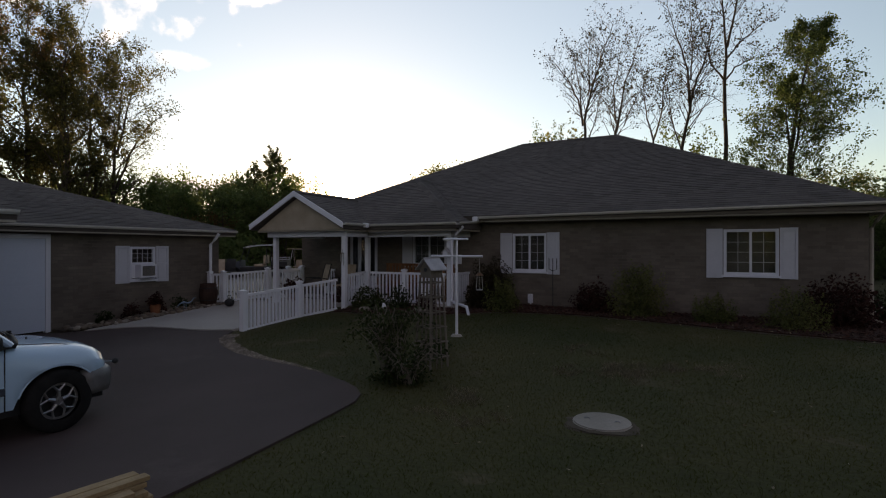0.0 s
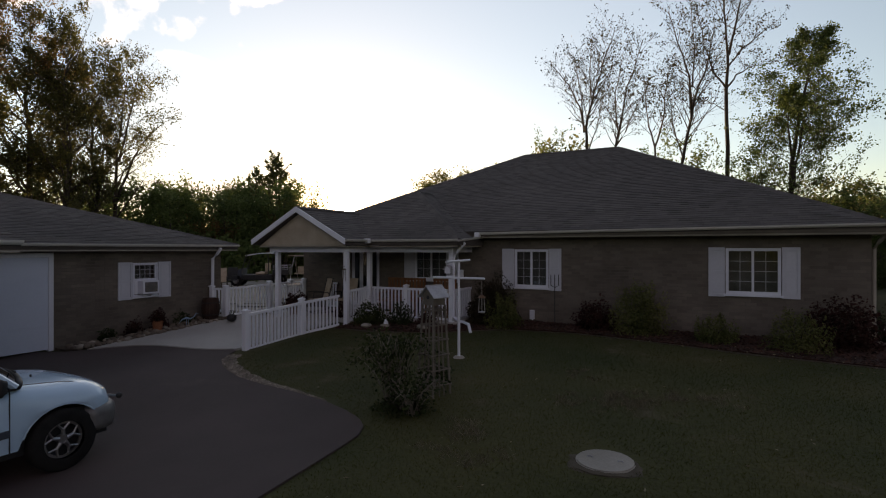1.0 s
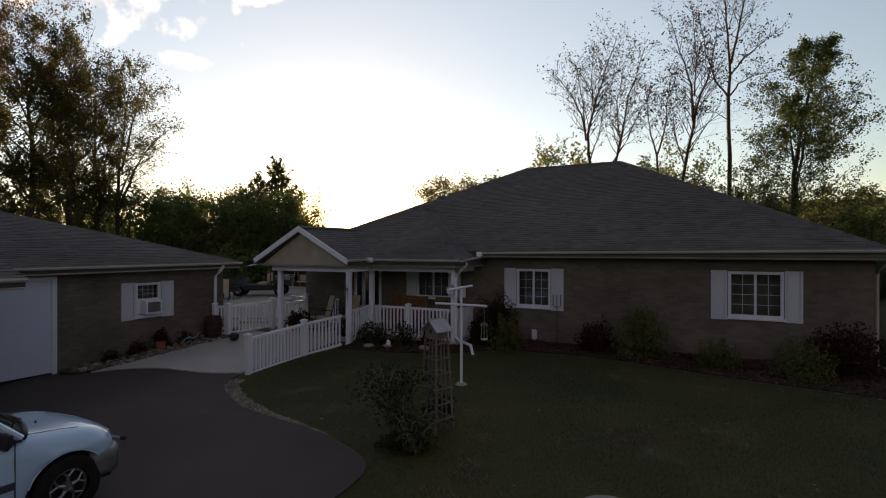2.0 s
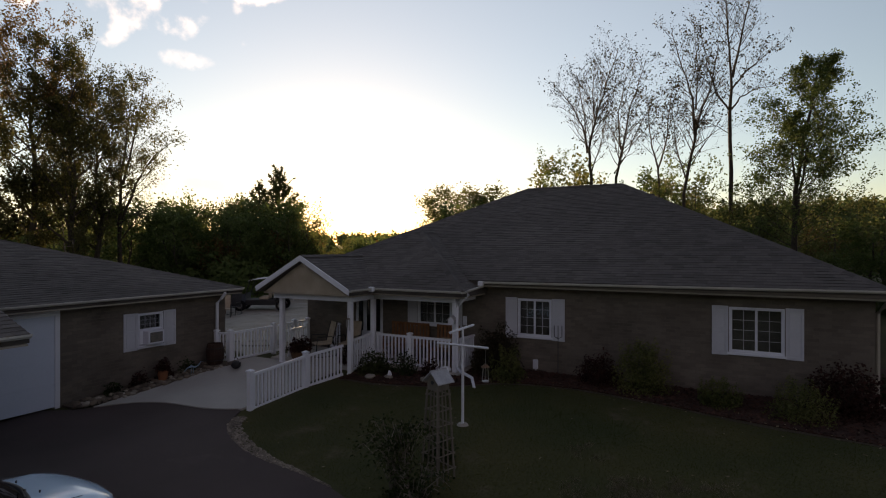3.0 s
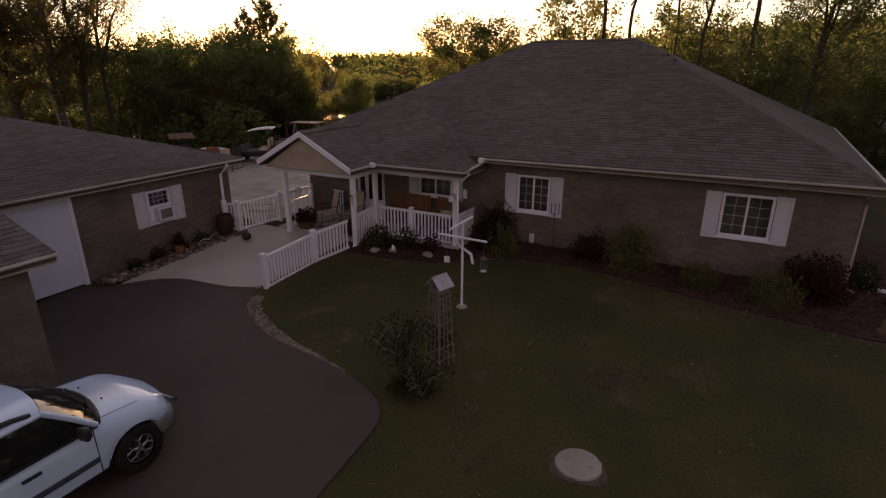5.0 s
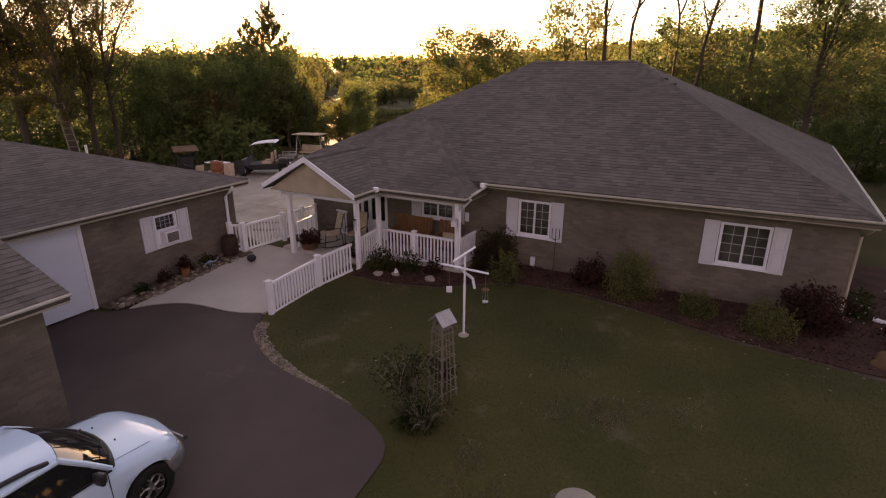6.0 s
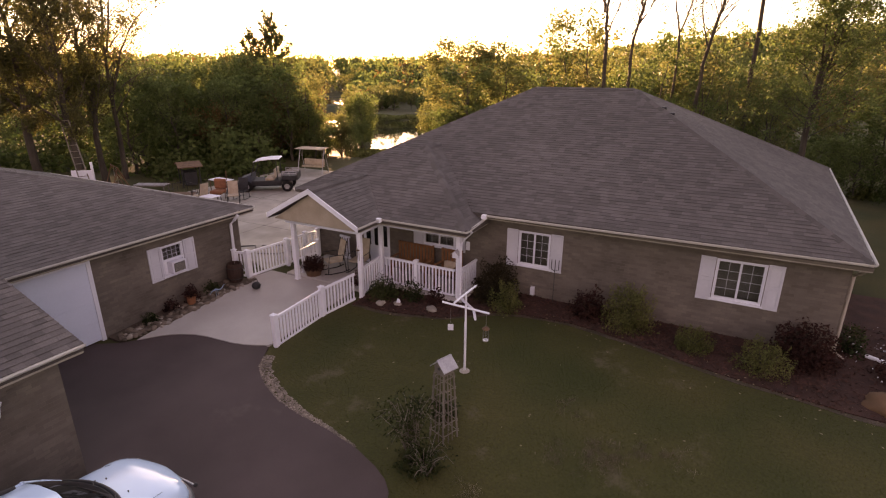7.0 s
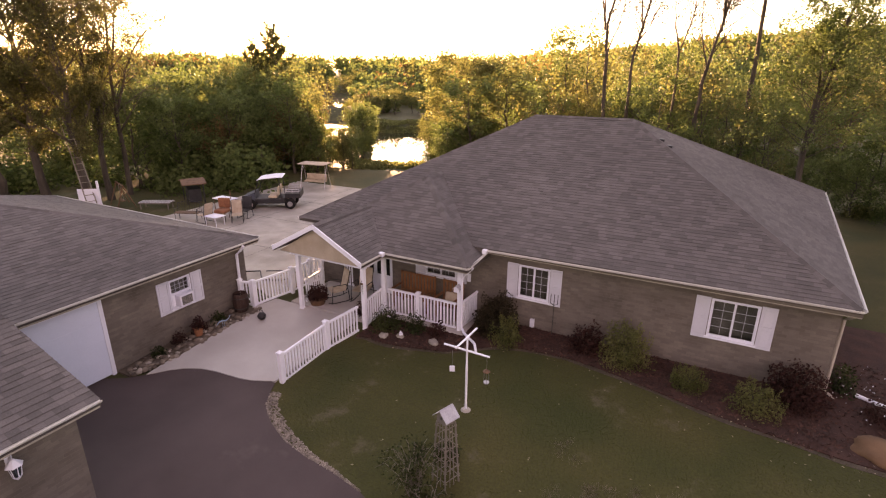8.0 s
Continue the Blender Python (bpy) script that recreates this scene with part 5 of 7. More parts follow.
# trees closing the far end of the long arm of water
for k in range(12):
    wood_tree(rng.choice((0, 1, 3, 4)), *at_shore(-0.275 + 0.0105 * k, rng.uniform(158, 176)), rng.uniform(0.55, 0.72))
# trees on the bank across the pond
for k in range(34):
    wood_tree(rng.choice((0, 1, 3, 1, 4)), *at_shore(rng.uniform(-0.175, 0.10), rng.uniform(91, 102)), rng.uniform(0.30, 0.44))
# reeds and low scrub on the banks
marsh = thing("marsh_scrub", -38, 60, 0, "low reeds and yellowing scrub on the marshy bank", "reeds", kind="stuff")
chunks = []
for k in range(230):
    if k < 130:
        f, q = rng.uniform(75, 82), rng.uniform(-0.17, 0.08)
    else:
        f, q = rng.uniform(40, 45), rng.uniform(-0.17, 0.02)
    x, y = at_shore(q, f)
    b = bush_leaves(190, rng.uniform(1.0, 1.8), rng.uniform(0.25, 0.45) if f > 60 else rng.uniform(0.3, 0.6), 0.26, 300 + k)
    chunks.append(b + np.array([x + 38, y - 60, max(ground_z(x, y), LAKE_Z) - 0.05]))
quads("foliage", np.concatenate(chunks), LEAF_YELLOW, marsh)
# the far shore and the wooded hill
for tint, seed in ((LEAF_YELLOW, 9), (LEAF, 10), (LEAF_RUST, 11)):
    far = thing("far_woods", 0, 0, 0, {9: "yellowing woods on the far shore", 10: "green woods on the far shore and hill", 11: "rusty autumn trees among the far woods"}[seed], "woods", kind="stuff")
    chunks, nprng = [], np.random.RandomState(seed)
    for k in range({9: 720, 10: 1300, 11: 200}[seed]):
        f = nprng.uniform(72, 330)
        s = nprng.uniform(-1.0, 1.0) * f
        if f < 92 and s / f < 0.1 or f < 275 and (-0.228 < s / f < -0.182 if f < 150 else -0.216 < s / f < -0.192):
            continue
        x, y = s * 0.891 - f * 0.454, s * 0.454 + f * 0.891
        z = ground_z(x, y)
        if z < -0.9:
            continue
        h = nprng.uniform(5.5, 9) if f < 112 else nprng.uniform(6, 10)
        if s / f < 0.0:
            h = min(h, 3.0 + max(0.0, f - 92) * 0.055)
        n = 420 if f < 112 else (190 if f < 180 else 100)
        d = nprng.normal(0, 1, (n, 3))
        d /= np.linalg.norm(d, axis=1, keepdims=True)
        lump = np.array([1 + 0.5 * noise.noise(Vector(v) * 2.0 + Vector((k, 0, seed))) for v in d])[:, None]
        c = d * lump * nprng.rand(n, 1) ** 0.4 * np.array([max(h, 6) * 0.38, max(h, 6) * 0.38, h * 0.5]) + np.array([x, y, z + h * 0.5])
        chunks.append(leaf_quads(c, 0.45 if f < 112 else (0.75 if f < 180 else 1.25), nprng))
    quads("foliage", np.concatenate(chunks), tint, far)
# unseen tree belt added behind the street side: darkens glass reflections, shades the walls
back_woods = thing("back_woods", 0, -60, 0, "unseen belt of green trees added to darken reflections and shade the walls", "woods", kind="stuff")
chunks, nprng = [], np.random.RandomState(77)
for k in range(230):
    a, d = nprng.uniform(-2.0, 2.0) + math.pi + 0.47, nprng.uniform(48, 66)
    x, y = -math.sin(a) * d, math.cos(a) * d
    if abs(x * 0.891 + y * 0.454) < 1.1 * (-x * 0.454 + y * 0.891):
        continue
    h = nprng.uniform(8, 13)
    n = 190
    v = nprng.normal(0, 1, (n, 3))
    v /= np.linalg.norm(v, axis=1, keepdims=True)
    c = v * nprng.rand(n, 1) ** 0.4 * np.array([h * 0.4, h * 0.4, h * 0.5]) + np.array([x, y + 60, ground_z(x, y) + h * 0.5])
    chunks.append(leaf_quads(c, 1.05, nprng))
quads("foliage", np.concatenate(chunks), NEEDLE, back_woods)


# ---- white vinyl fences ----
baluster_mesh = bpy.data.meshes.new("baluster")
bb = boxed(-0.018, 0.018, -0.018, 0.018, 0.0, 1.0)
bb.to_mesh(baluster_mesh)
bb.free()
baluster_mesh.materials.append(VINYL)


def fence(points, label, height=0.88, posts=None, gap=0.105, drop=0.07, post_h=0.96):
    """A railing through points (x, y, z of the ground): posts with caps, two rails and square balusters a bay."""
    x0, y0, z0 = points[0]
    f = thing("fence", x0, y0, z0, label, "fence", "white railings")
    posts = posts or [True] * len(points)
    for (x, y, z), has in zip(points, posts):
        if has:
            p = part("post", boxed(x - x0 - 0.055, x - x0 + 0.055, y - y0 - 0.055, y - y0 + 0.055, z - z0 - 0.05, z - z0 + post_h - 0.03, 0.006), VINYL, f)
            cap = boxed(x - x0 - 0.07, x - x0 + 0.07, y - y0 - 0.07, y - y0 + 0.07, z - z0 + post_h - 0.03, z - z0 + post_h)
            top = [v for v in cap.verts if v.co.z > z - z0 + post_h - 0.01]
            peak = bmesh.ops.poke(cap, faces=[fc for fc in cap.faces if all(v in top for v in fc.verts)])
            for v in peak["faces"][0].verts:
                if v not in top:
                    v.co.z += 0.035
            part("cap", cap, VINYL, p)
    for a, b in zip(points, points[1:]):
        a, b = Vector(a) - Vector((x0, y0, z0)), Vector(b) - Vector((x0, y0, z0))
        flat = Vector((b.x - a.x, b.y - a.y, 0))
        way = flat.normalized()
        side = Vector((-way.y, way.x, 0))
        s, e = a + (b - a) * (0.055 / flat.length), b - (b - a) * (0.055 / flat.length)
        for lo, hi, w in ((drop, drop + 0.06, 0.02), (height - 0.06, height, 0.03)):
            bm = bmesh.new()
            v = [bm.verts.new(p + side * (w * k) + Vector((0, 0, h))) for p in (s, e) for k in (-1, 1) for h in (lo, hi)]
            for q in ((0, 1, 3, 2), (4, 6, 7, 5), (0, 2, 6, 4), (1, 5, 7, 3), (0, 4, 5, 1), (2, 3, 7, 6)):
                bm.faces.new([v[i] for i in q])
            bmesh.ops.recalc_face_normals(bm, faces=bm.faces)
            part("rail", bm, VINYL, f)
        n = max(1, int((e - s).length / gap))
        for k in range(n):
            p = s.lerp(e, (k + 0.5) / n)
            q = new("baluster", baluster_mesh)
            q.parent = f
            q.matrix_local = Matrix.LocRotScale(p + Vector((0, 0, drop + 0.05)), Euler((0, 0, math.atan2(way.y, way.x))), (1, 1, height - drop - 0.09))
    return f


fence([(-8.98, 8.15, 0.06), (-8.95, 9.85, 0.17), (-8.70, 11.05, 0.27)], "white vinyl railing along the walkway edge", posts=[True, True, False])
fence([(-8.62, 11.28, 0.36), (-8.62, 12.19, 0.43)], "white vinyl railing beside the porch post", 0.88, [False, False], drop=0.05)
fence([(-8.56, 12.25, 0.43), (-7.42, 12.25, 0.43), (-6.11, 12.25, 0.43)], "white vinyl porch railing along the front", 0.86, [False, True, False], drop=0.05, post_h=0.93)
fence([(-6.05, 12.31, 0.43), (-5.98, 13.38, 0.43)], "white vinyl porch railing at the end", 0.86, [False, False], drop=0.05)
fence([(-13.05, 10.62, 0.30), (-12.62, 10.74, 0.31), (-12.25, 12.08, 0.37), (-12.18, 12.90, 0.39), (-12.02, 13.36, 0.40)], "white vinyl fence closing the gap between garage and house", 0.90)
fence([(-11.15, 11.48, 0.45), (-11.25, 12.45, 0.45)], "short white vinyl railing on the porch", 0.84, [False, True], drop=0.05, post_h=0.9)
fence([(-11.1, 13.36, 0.45), (-10.55, 13.30, 0.45)], "short white vinyl railing against the house wall", 0.84, [False, False], drop=0.05)


# ---- white sport utility vehicle on the drive ----
def nose(y, y0, length, square=6, curl=0.4):
    """How far a rounded front end has narrowed at y: 1 where it begins, 0 at its tip."""
    return (1 - min(1.0, max(0.0, (y - y0) / length)) ** square) ** curl


def car_side(y):
    """Half width, hood or belt height, and lower edge of the body at y along the car."""
    w = 0.80 * nose(y, 0.95, 0.82) - 0.05 * step(-1.4, -1.8, y)
    top = 0.965 - 0.075 * step(0.6, 1.45, y) - 0.19 * max(0.0, (y - 1.25) / 0.51) ** 2
    low = 0.345 + 0.22 * step(1.44, 1.5, y)
    for axle in (1.1, -1.1):
        d = abs(y - axle)
        if d < 0.395:
            low = max(low, 0.335 + math.sqrt(0.395 ** 2 - d * d) * 0.95)
    return w, top, low


car = thing("car", -7.04, 2.08, -0.045, "small white two-door sport utility vehicle parked on the drive", "car")
ys = sorted({round(v, 3) for v in [1.76, 1.75, 1.735, 1.715, 1.69, 1.66, 1.63, 1.6, *np.arange(0.62, 1.58, 0.06), *np.arange(-1.58, -0.62, 0.06), *np.arange(-0.6, 0.62, 0.15), -1.65, -1.74, -1.8]})
bm = bmesh.new()
rings = []
for y in ys:
    w, top, low = car_side(y)
    cr = 0.3 + 0.7 * step(0.5, 0.9, y)
    half = [(0.0, top + 0.04), (0.40 * w, top + 0.032), (0.70 * w, top + 0.008), (0.84 * w, top - 0.018 * cr), (0.93 * w, top - 0.02 - 0.045 * cr), (0.985 * w, top - 0.13), (w, max(low + 0.02, min(0.70, top - 0.14))), (1.005 * w, max(low + 0.012, 0.60)), (0.995 * w, max(low + 0.01, 0.46)), (0.975 * w, low)]
    ring = [bm.verts.new((-x, y, z)) for x, z in half[::-1]] + [bm.verts.new((x, y, z)) for x, z in half[1:]]
    rings.append(ring)
for a, b in zip(rings, rings[1:]):
    for k in range(len(a) - 1):
        bm.faces.new((a[k], a[k + 1], b[k + 1], b[k]))
bm.faces.new(rings[0])
bm.faces.new(rings[-1][::-1])
bmesh.ops.recalc_face_normals(bm, faces=bm.faces)
body = part("body", bm, CAR_PAINT, car, "white car body", smooth=True)
part("underbody", boxed(-0.70, 0.70, -1.7, 1.6, 0.26, 0.62), BLACK, car)
# glasshouse
bm = bmesh.new()
lo = [(-0.755, 0.66), (-0.55, 0.78), (0, 0.83), (0.55, 0.78), (0.755, 0.66), (0.775, 0.0), (0.77, -0.8), (0.74, -1.66), (0, -1.72), (-0.74, -1.66), (-0.77, -0.8), (-0.775, 0.0)]
hi = [(-0.62, 0.16), (-0.45, 0.22), (0, 0.26), (0.45, 0.22), (0.62, 0.16), (0.64, -0.3), (0.64, -0.8), (0.61, -1.52), (0, -1.56), (-0.61, -1.52), (-0.64, -0.8), (-0.64, -0.3)]
va = [bm.verts.new((x, y, 0.975 + (0.02 if abs(x) < 0.6 and y > 0.5 else 0))) for x, y in lo]
vb = [bm.verts.new((x, y, 1.395 + (0.02 if abs(x) < 0.5 else 0))) for x, y in hi]
for k in range(12):
    bm.faces.new((va[k], va[(k + 1) % 12], vb[(k + 1) % 12], vb[k]))
bm.faces.new(vb)
bmesh.ops.recalc_face_normals(bm, faces=bm.faces)
part("glass", bm, CAR_GLASS, car, "dark tinted car glass")
bm = bmesh.new()
n_roof = []
for y, hw in ((0.225, 0.575), (0.16, 0.61), (-0.1, 0.655), (-0.5, 0.665), (-1.2, 0.66), (-1.5, 0.63), (-1.58, 0.55)):
    z = 1.412 + 0.035 * math.sin(math.pi * min(1, max(0, (0.3 - y) / 2.0)))
    n_roof.append([bm.verts.new((x * hw, y + 0.10 * (1 - x * x) * step(-0.6, 0.1, y), z + dz)) for x, dz in ((-1, -0.03), (-0.96, 0.0), (-0.6, 0.022), (0, 0.032), (0.6, 0.022), (0.96, 0.0), (1, -0.03))])
for a, b in zip(n_roof, n_roof[1:]):
    for k in range(6):
        bm.faces.new((a[k], a[k + 1], b[k + 1], b[k]))
bmesh.ops.recalc_face_normals(bm, faces=bm.faces)
part("roof", bm, CAR_PAINT, car, "white car roof", smooth=True)
for s in (-1, 1):
    for pts in ([(s * 0.762, 0.67, 0.985), (s * 0.70, 0.46, 1.19), (s * 0.62, 0.20, 1.405)], [(s * 0.785, -0.62, 0.97), (s * 0.66, -0.62, 1.405)], [(s * 0.75, -1.62, 0.97), (s * 0.63, -1.5, 1.405)]):
        part("pillar", piped(pts, 0.038, 8), CAR_PAINT, car)
    part("door_frame", piped([(s * 0.63, 0.19, 1.39), (s * 0.665, -0.30, 1.403), (s * 0.665, -1.4, 1.40)], 0.03, 8), CAR_PAINT, car)
    part("window_strip", boxed(min(s * 0.775, s * 0.80), max(s * 0.775, s * 0.80), -1.6, 0.66, 0.965, 0.985), BLACK, car)
    part("roof_rail", piped([(s * 0.59, 0.12, 1.42), (s * 0.595, -0.06, 1.465), (s * 0.60, -0.35, 1.485), (s * 0.60, -1.3, 1.49), (s * 0.595, -1.38, 1.44)], 0.030, 8), BLACK, car)
    bm = bmesh.new()
    for y0, y1 in ((-0.62, 0.60),):
        box(bm, min(s * 0.80, s * 0.822), max(s * 0.80, s * 0.822), y0, y1, 0.51, 0.585, 0.008)
    part("side_moulding", bm, TRIMGREY, car, "dark blue-grey side moulding")
    for y in (0.60, -0.60):
        part("door_seam", boxed(min(s * 0.795, s * 0.8065), max(s * 0.795, s * 0.8065), y - 0.004, y + 0.004, 0.34, 0.965), BLACK, car)
    part("door_handle", boxed(min(s * 0.80, s * 0.83), max(s * 0.80, s * 0.83), -0.20, 0.0, 0.80, 0.84, 0.01), BLACK, car, "black door handle")
    m = boxed(-0.085, 0.085, -0.05, 0.05, -0.09, 0.09, 0.035)
    bmesh.ops.scale(m, verts=[v for v in m.verts if v.co.y > 0.0], vec=(0.8, 1, 0.8))
    bmesh.ops.transform(m, verts=m.verts, matrix=pose(s * 0.90, 0.47, 1.045, 0, 0, s * 12))
    mirror = part("mirror", m, BLACK, car, "black door mirror", smooth=True)
    part("mirror_arm", piped([(s * 0.77, 0.52, 1.0), (s * 0.84, 0.48, 1.02)], 0.022, 6), BLACK, mirror)
    lamp = bmesh.new()
    bmesh.ops.create_uvsphere(lamp, u_segments=12, v_segments=8, radius=0.085, matrix=Matrix.LocRotScale((s * 0.53, 1.63, 0.70), Euler((0, 0, -s * 0.6)), (1.25, 0.6, 0.8)))
    part("headlight", lamp, LENS, car, "clear glass headlight", smooth=True)
    part("corner_lamp", boxed(min(s * 0.50, s * 0.58), max(s * 0.50, s * 0.58), 1.62, 1.70, 0.50, 0.55, 0.01), LENS, car, "front indicator lamp")
bumper = bmesh.new()
plan = [1.36, 1.45, 1.54, 1.61, 1.67, 1.72, 1.755, 1.78, 1.795, 1.80]
plan = [(0.815 * nose(y, 0.97, 0.83, 8, 0.35), y) for y in plan]
plan = plan + [(-x, y) for x, y in plan[::-1]][1 if plan[-1][0] < 1e-6 else 0:]
layers = [[bumper.verts.new((x * k, 1.3 + (y - 1.3) * k, z)) for x, y in plan] for k, z in ((0.90, 0.31), (0.975, 0.33), (1.0, 0.40), (1.005, 0.50), (0.99, 0.57), (0.93, 0.598))]
for a, b in zip(layers, layers[1:]):
    for k in range(len(plan)):
        m = (k + 1) % len(plan)
        bumper.faces.new((a[k], a[m], b[m], b[k]))
bumper.faces.new(layers[0][::-1])
bumper.faces.new(layers[-1])
bmesh.ops.recalc_face_normals(bumper, faces=bumper.faces)
part("front_bumper", bumper, BUMPER, car, "grey plastic front bumper", smooth=True)
part("rear_bumper", boxed(-0.76, 0.76, -1.88, -1.68, 0.36, 0.62, 0.03), BLACK, car)
part("grille", boxed(-0.30, 0.30, 1.66, 1.768, 0.615, 0.70, 0.01), BLACK, car)
part("tow_bar", piped([(0.02, 1.76, 0.54), (0.10, 1.825, 0.56), (0.58, 1.80, 0.605)], 0.013, 6), STEEL, car, "tow bar folded across the bumper")
ball = bmesh.new()
bmesh.ops.create_uvsphere(ball, u_segments=10, v_segments=8, radius=0.035, matrix=Matrix.Translation((0.61, 1.80, 0.615)))
part("tow_coupling", ball, BLACK, car, smooth=True)
shield = bmesh.new()
rows_ = []
for k in range(7):
    t = k / 6
    half, edge_y, bow = 0.735 - 0.13 * t, 0.69 - 0.48 * t, 0.20 - 0.09 * t
    rows_.append([shield.verts.new((u * half, edge_y + bow * (1 - u * u) + 0.012, 0.985 + 0.425 * t + 0.035 * (1 - u * u) + 0.03 * math.sin(math.pi * t))) for u in np.linspace(-1, 1, 13)])
for a, b in zip(rows_, rows_[1:]):
    for k in range(12):
        shield.faces.new((a[k], a[k + 1], b[k + 1], b[k]))
part("windscreen", shield, CAR_GLASS, car, "curved dark windscreen", smooth=True)
cowl = bmesh.new()
tube(cowl, [(u * 0.735, 0.70 + 0.20 * (1 - u * u), 0.985 + 0.035 * (1 - u * u)) for u in np.linspace(-1, 1, 13)], 0.035, 6)
part("cowl", cowl, BLACK, car, "black cowl below the windscreen", smooth=True)
for x in (-0.28, 0.24):
    part("wiper", piped([(x, 0.90, 1.045), (x + 0.05, 0.84, 1.08), (x + 0.40, 0.72, 1.12)], 0.009, 5), BLACK, car)
    part("washer_nozzle", boxed(x, x + 0.014, 1.03, 1.044, 0.96, 0.988), BLACK, car)
for x in (-0.64, 0.64):
    part("hood_seam", piped([(x, 0.74, 0.977), (x * 0.985, 1.1, 0.935), (x * 0.93, 1.30, 0.893)], 0.004, 4), BLACK, car)


def car_wheel(x, y, s):
    """A tyre with a five-spoke alloy rim, its outer side towards s."""
    bm = bmesh.new()
    prof = [(-0.105, 0.20), (-0.105, 0.30), (-0.08, 0.33), (0.08, 0.33), (0.105, 0.30), (0.095, 0.20)]
    n = 36
    vs = [[bm.verts.new((px, r * math.cos(2 * math.pi * k / n), r * math.sin(2 * math.pi * k / n))) for px, r in prof] for k in range(n)]
    for k in range(n):
        a, b = vs[k], vs[(k + 1) % n]
        for j in range(len(prof) - 1):
            bm.faces.new((a[j], a[j + 1], b[j + 1], b[j]))
    bmesh.ops.translate(bm, verts=bm.verts, vec=(x, y, 0.33))
    bmesh.ops.recalc_face_normals(bm, faces=bm.faces)
    t = part("tyre", bm, RUBBER, car, "black rubber tyre", smooth=True)
    rim = bmesh.new()
    for r0, r1, d in ((0.195, 0.168, 0.06), (0.045, 0.0, 0.055)):
        ring = [[rim.verts.new((s * d + x, y + r * math.cos(2 * math.pi * k / n), 0.33 + r * math.sin(2 * math.pi * k / n))) for r in (r0, max(r1, 0.004))] for k in range(n)]
        deep = [rim.verts.new((x - s * 0.02, y + r0 * math.cos(2 * math.pi * k / n), 0.33 + r0 * math.sin(2 * math.pi * k / n))) for k in range(n)]
        for k in range(n):
            j = (k + 1) % n
            rim.faces.new((ring[k][0], ring[k][1], ring[j][1], ring[j][0]))
            rim.faces.new((ring[k][0], ring[j][0], deep[j], deep[k]))
    bmesh.ops.recalc_face_normals(rim, faces=rim.faces)
    rm = part("rim", rim, ALLOY, t, "silver alloy rim")
    for k in range(5):
        a = 2 * math.pi * k / 5 + 0.3
        sp = bmesh.new()
        def at_rim(r, turn):
            return (x + s * (0.052 + 0.03 * r), y + r * math.cos(a + turn), 0.33 + r * math.sin(a + turn))

        tube(sp, [at_rim(0.04, 0), at_rim(0.115, 0)], [0.026, 0.017], 6)
        for off in (-0.34, 0.34):
            tube(sp, [at_rim(0.105, 0), at_rim(0.15, off * 0.75), at_rim(0.18, off)], [0.015, 0.012, 0.014], 6)
        part("spoke", sp, ALLOY, t)
    back = bmesh.new()
    bmesh.ops.create_cone(back, cap_ends=True, segments=24, radius1=0.2, radius2=0.2, depth=0.02, matrix=pose(x - s * 0.02, y, 0.33, 0, 90, 0))
    part("brake_disc", back, BLACK, t)


for sx in (-1, 1):
    for wy in (1.1, -1.1):
        car_wheel(sx * 0.715, wy, sx)
        arch = bmesh.new()
        tube(arch, [(sx * 0.792, wy + 0.398 * math.cos(q), 0.335 + 0.378 * math.sin(q)) for q in np.linspace(0.3, math.pi - 0.3, 15)], 0.010, 6)
        part("wheel_arch_lip", arch, CAR_PAINT, car)

# ---- lawn ornaments ----
pole = thing("bird_feeder_pole", -4.40, 9.22, ground_z(-4.4, 9.22), "white pipe pole with two crossed arms", "pole")
zp = -ground_z(-4.4, 9.22)
part("pole_shaft", piped([(0, 0, 0), (0, 0, 1.2)], 0.027, 12), VINYL, pole)
part("pole_top", piped([(0, 0, 1.2), (0, 0, 2.14 + zp)], 0.022, 12), VINYL, pole)
part("arm", piped([(-0.58, 0.03, 1.78 + zp), (0.55, -0.03, 1.78 + zp)], 0.023, 10), VINYL, pole)
part("arm", piped([(-0.02, -0.52, 2.10 + zp), (0.02, 0.46, 2.12 + zp)], 0.023, 10), VINYL, pole)
ft = bmesh.new()
bmesh.ops.create_cone(ft, cap_ends=True, segments=18, radius1=0.12, radius2=0.08, depth=0.04, matrix=Matrix.Translation((0, 0, 0.02)))
part("concrete_foot", ft, OLD_CONCRETE, pole)
chime = thing("hanging_feeder", -3.90, 9.17, 1.25, "wire bird feeder hanging from the pole arm", "bird feeder")
part("wire", piped([(0, 0, 0.50), (0, 0, 0.22)], 0.004, 4), STEEL, chime)
tp = bmesh.new()
bmesh.ops.create_cone(tp, cap_ends=True, segments=14, radius1=0.085, radius2=0.02, depth=0.06, matrix=Matrix.Translation((0, 0, 0.20)))
part("roof", tp, BROWN_WOOD, chime)
for k in range(6):
    a = k * math.pi / 3
    part("cage_wire", piped([(0.05 * math.cos(a), 0.05 * math.sin(a), 0.18), (0.07 * math.cos(a), 0.07 * math.sin(a), -0.09)], 0.004, 4), STEEL, chime)
tr = bmesh.new()
bmesh.ops.create_cone(tr, cap_ends=True, segments=16, radius1=0.06, radius2=0.07, depth=0.02, matrix=Matrix.Translation((0, 0, -0.10)))
part("tray", tr, TIN, chime)
card = thing("hanging_tag", -4.70, 9.1, 1.30, "small white square tag hanging from the pole arm", "tag", turn=25)
part("cord", piped([(0, 0, 0.46), (0, 0, 0.07)], 0.003, 4), STEEL, card)
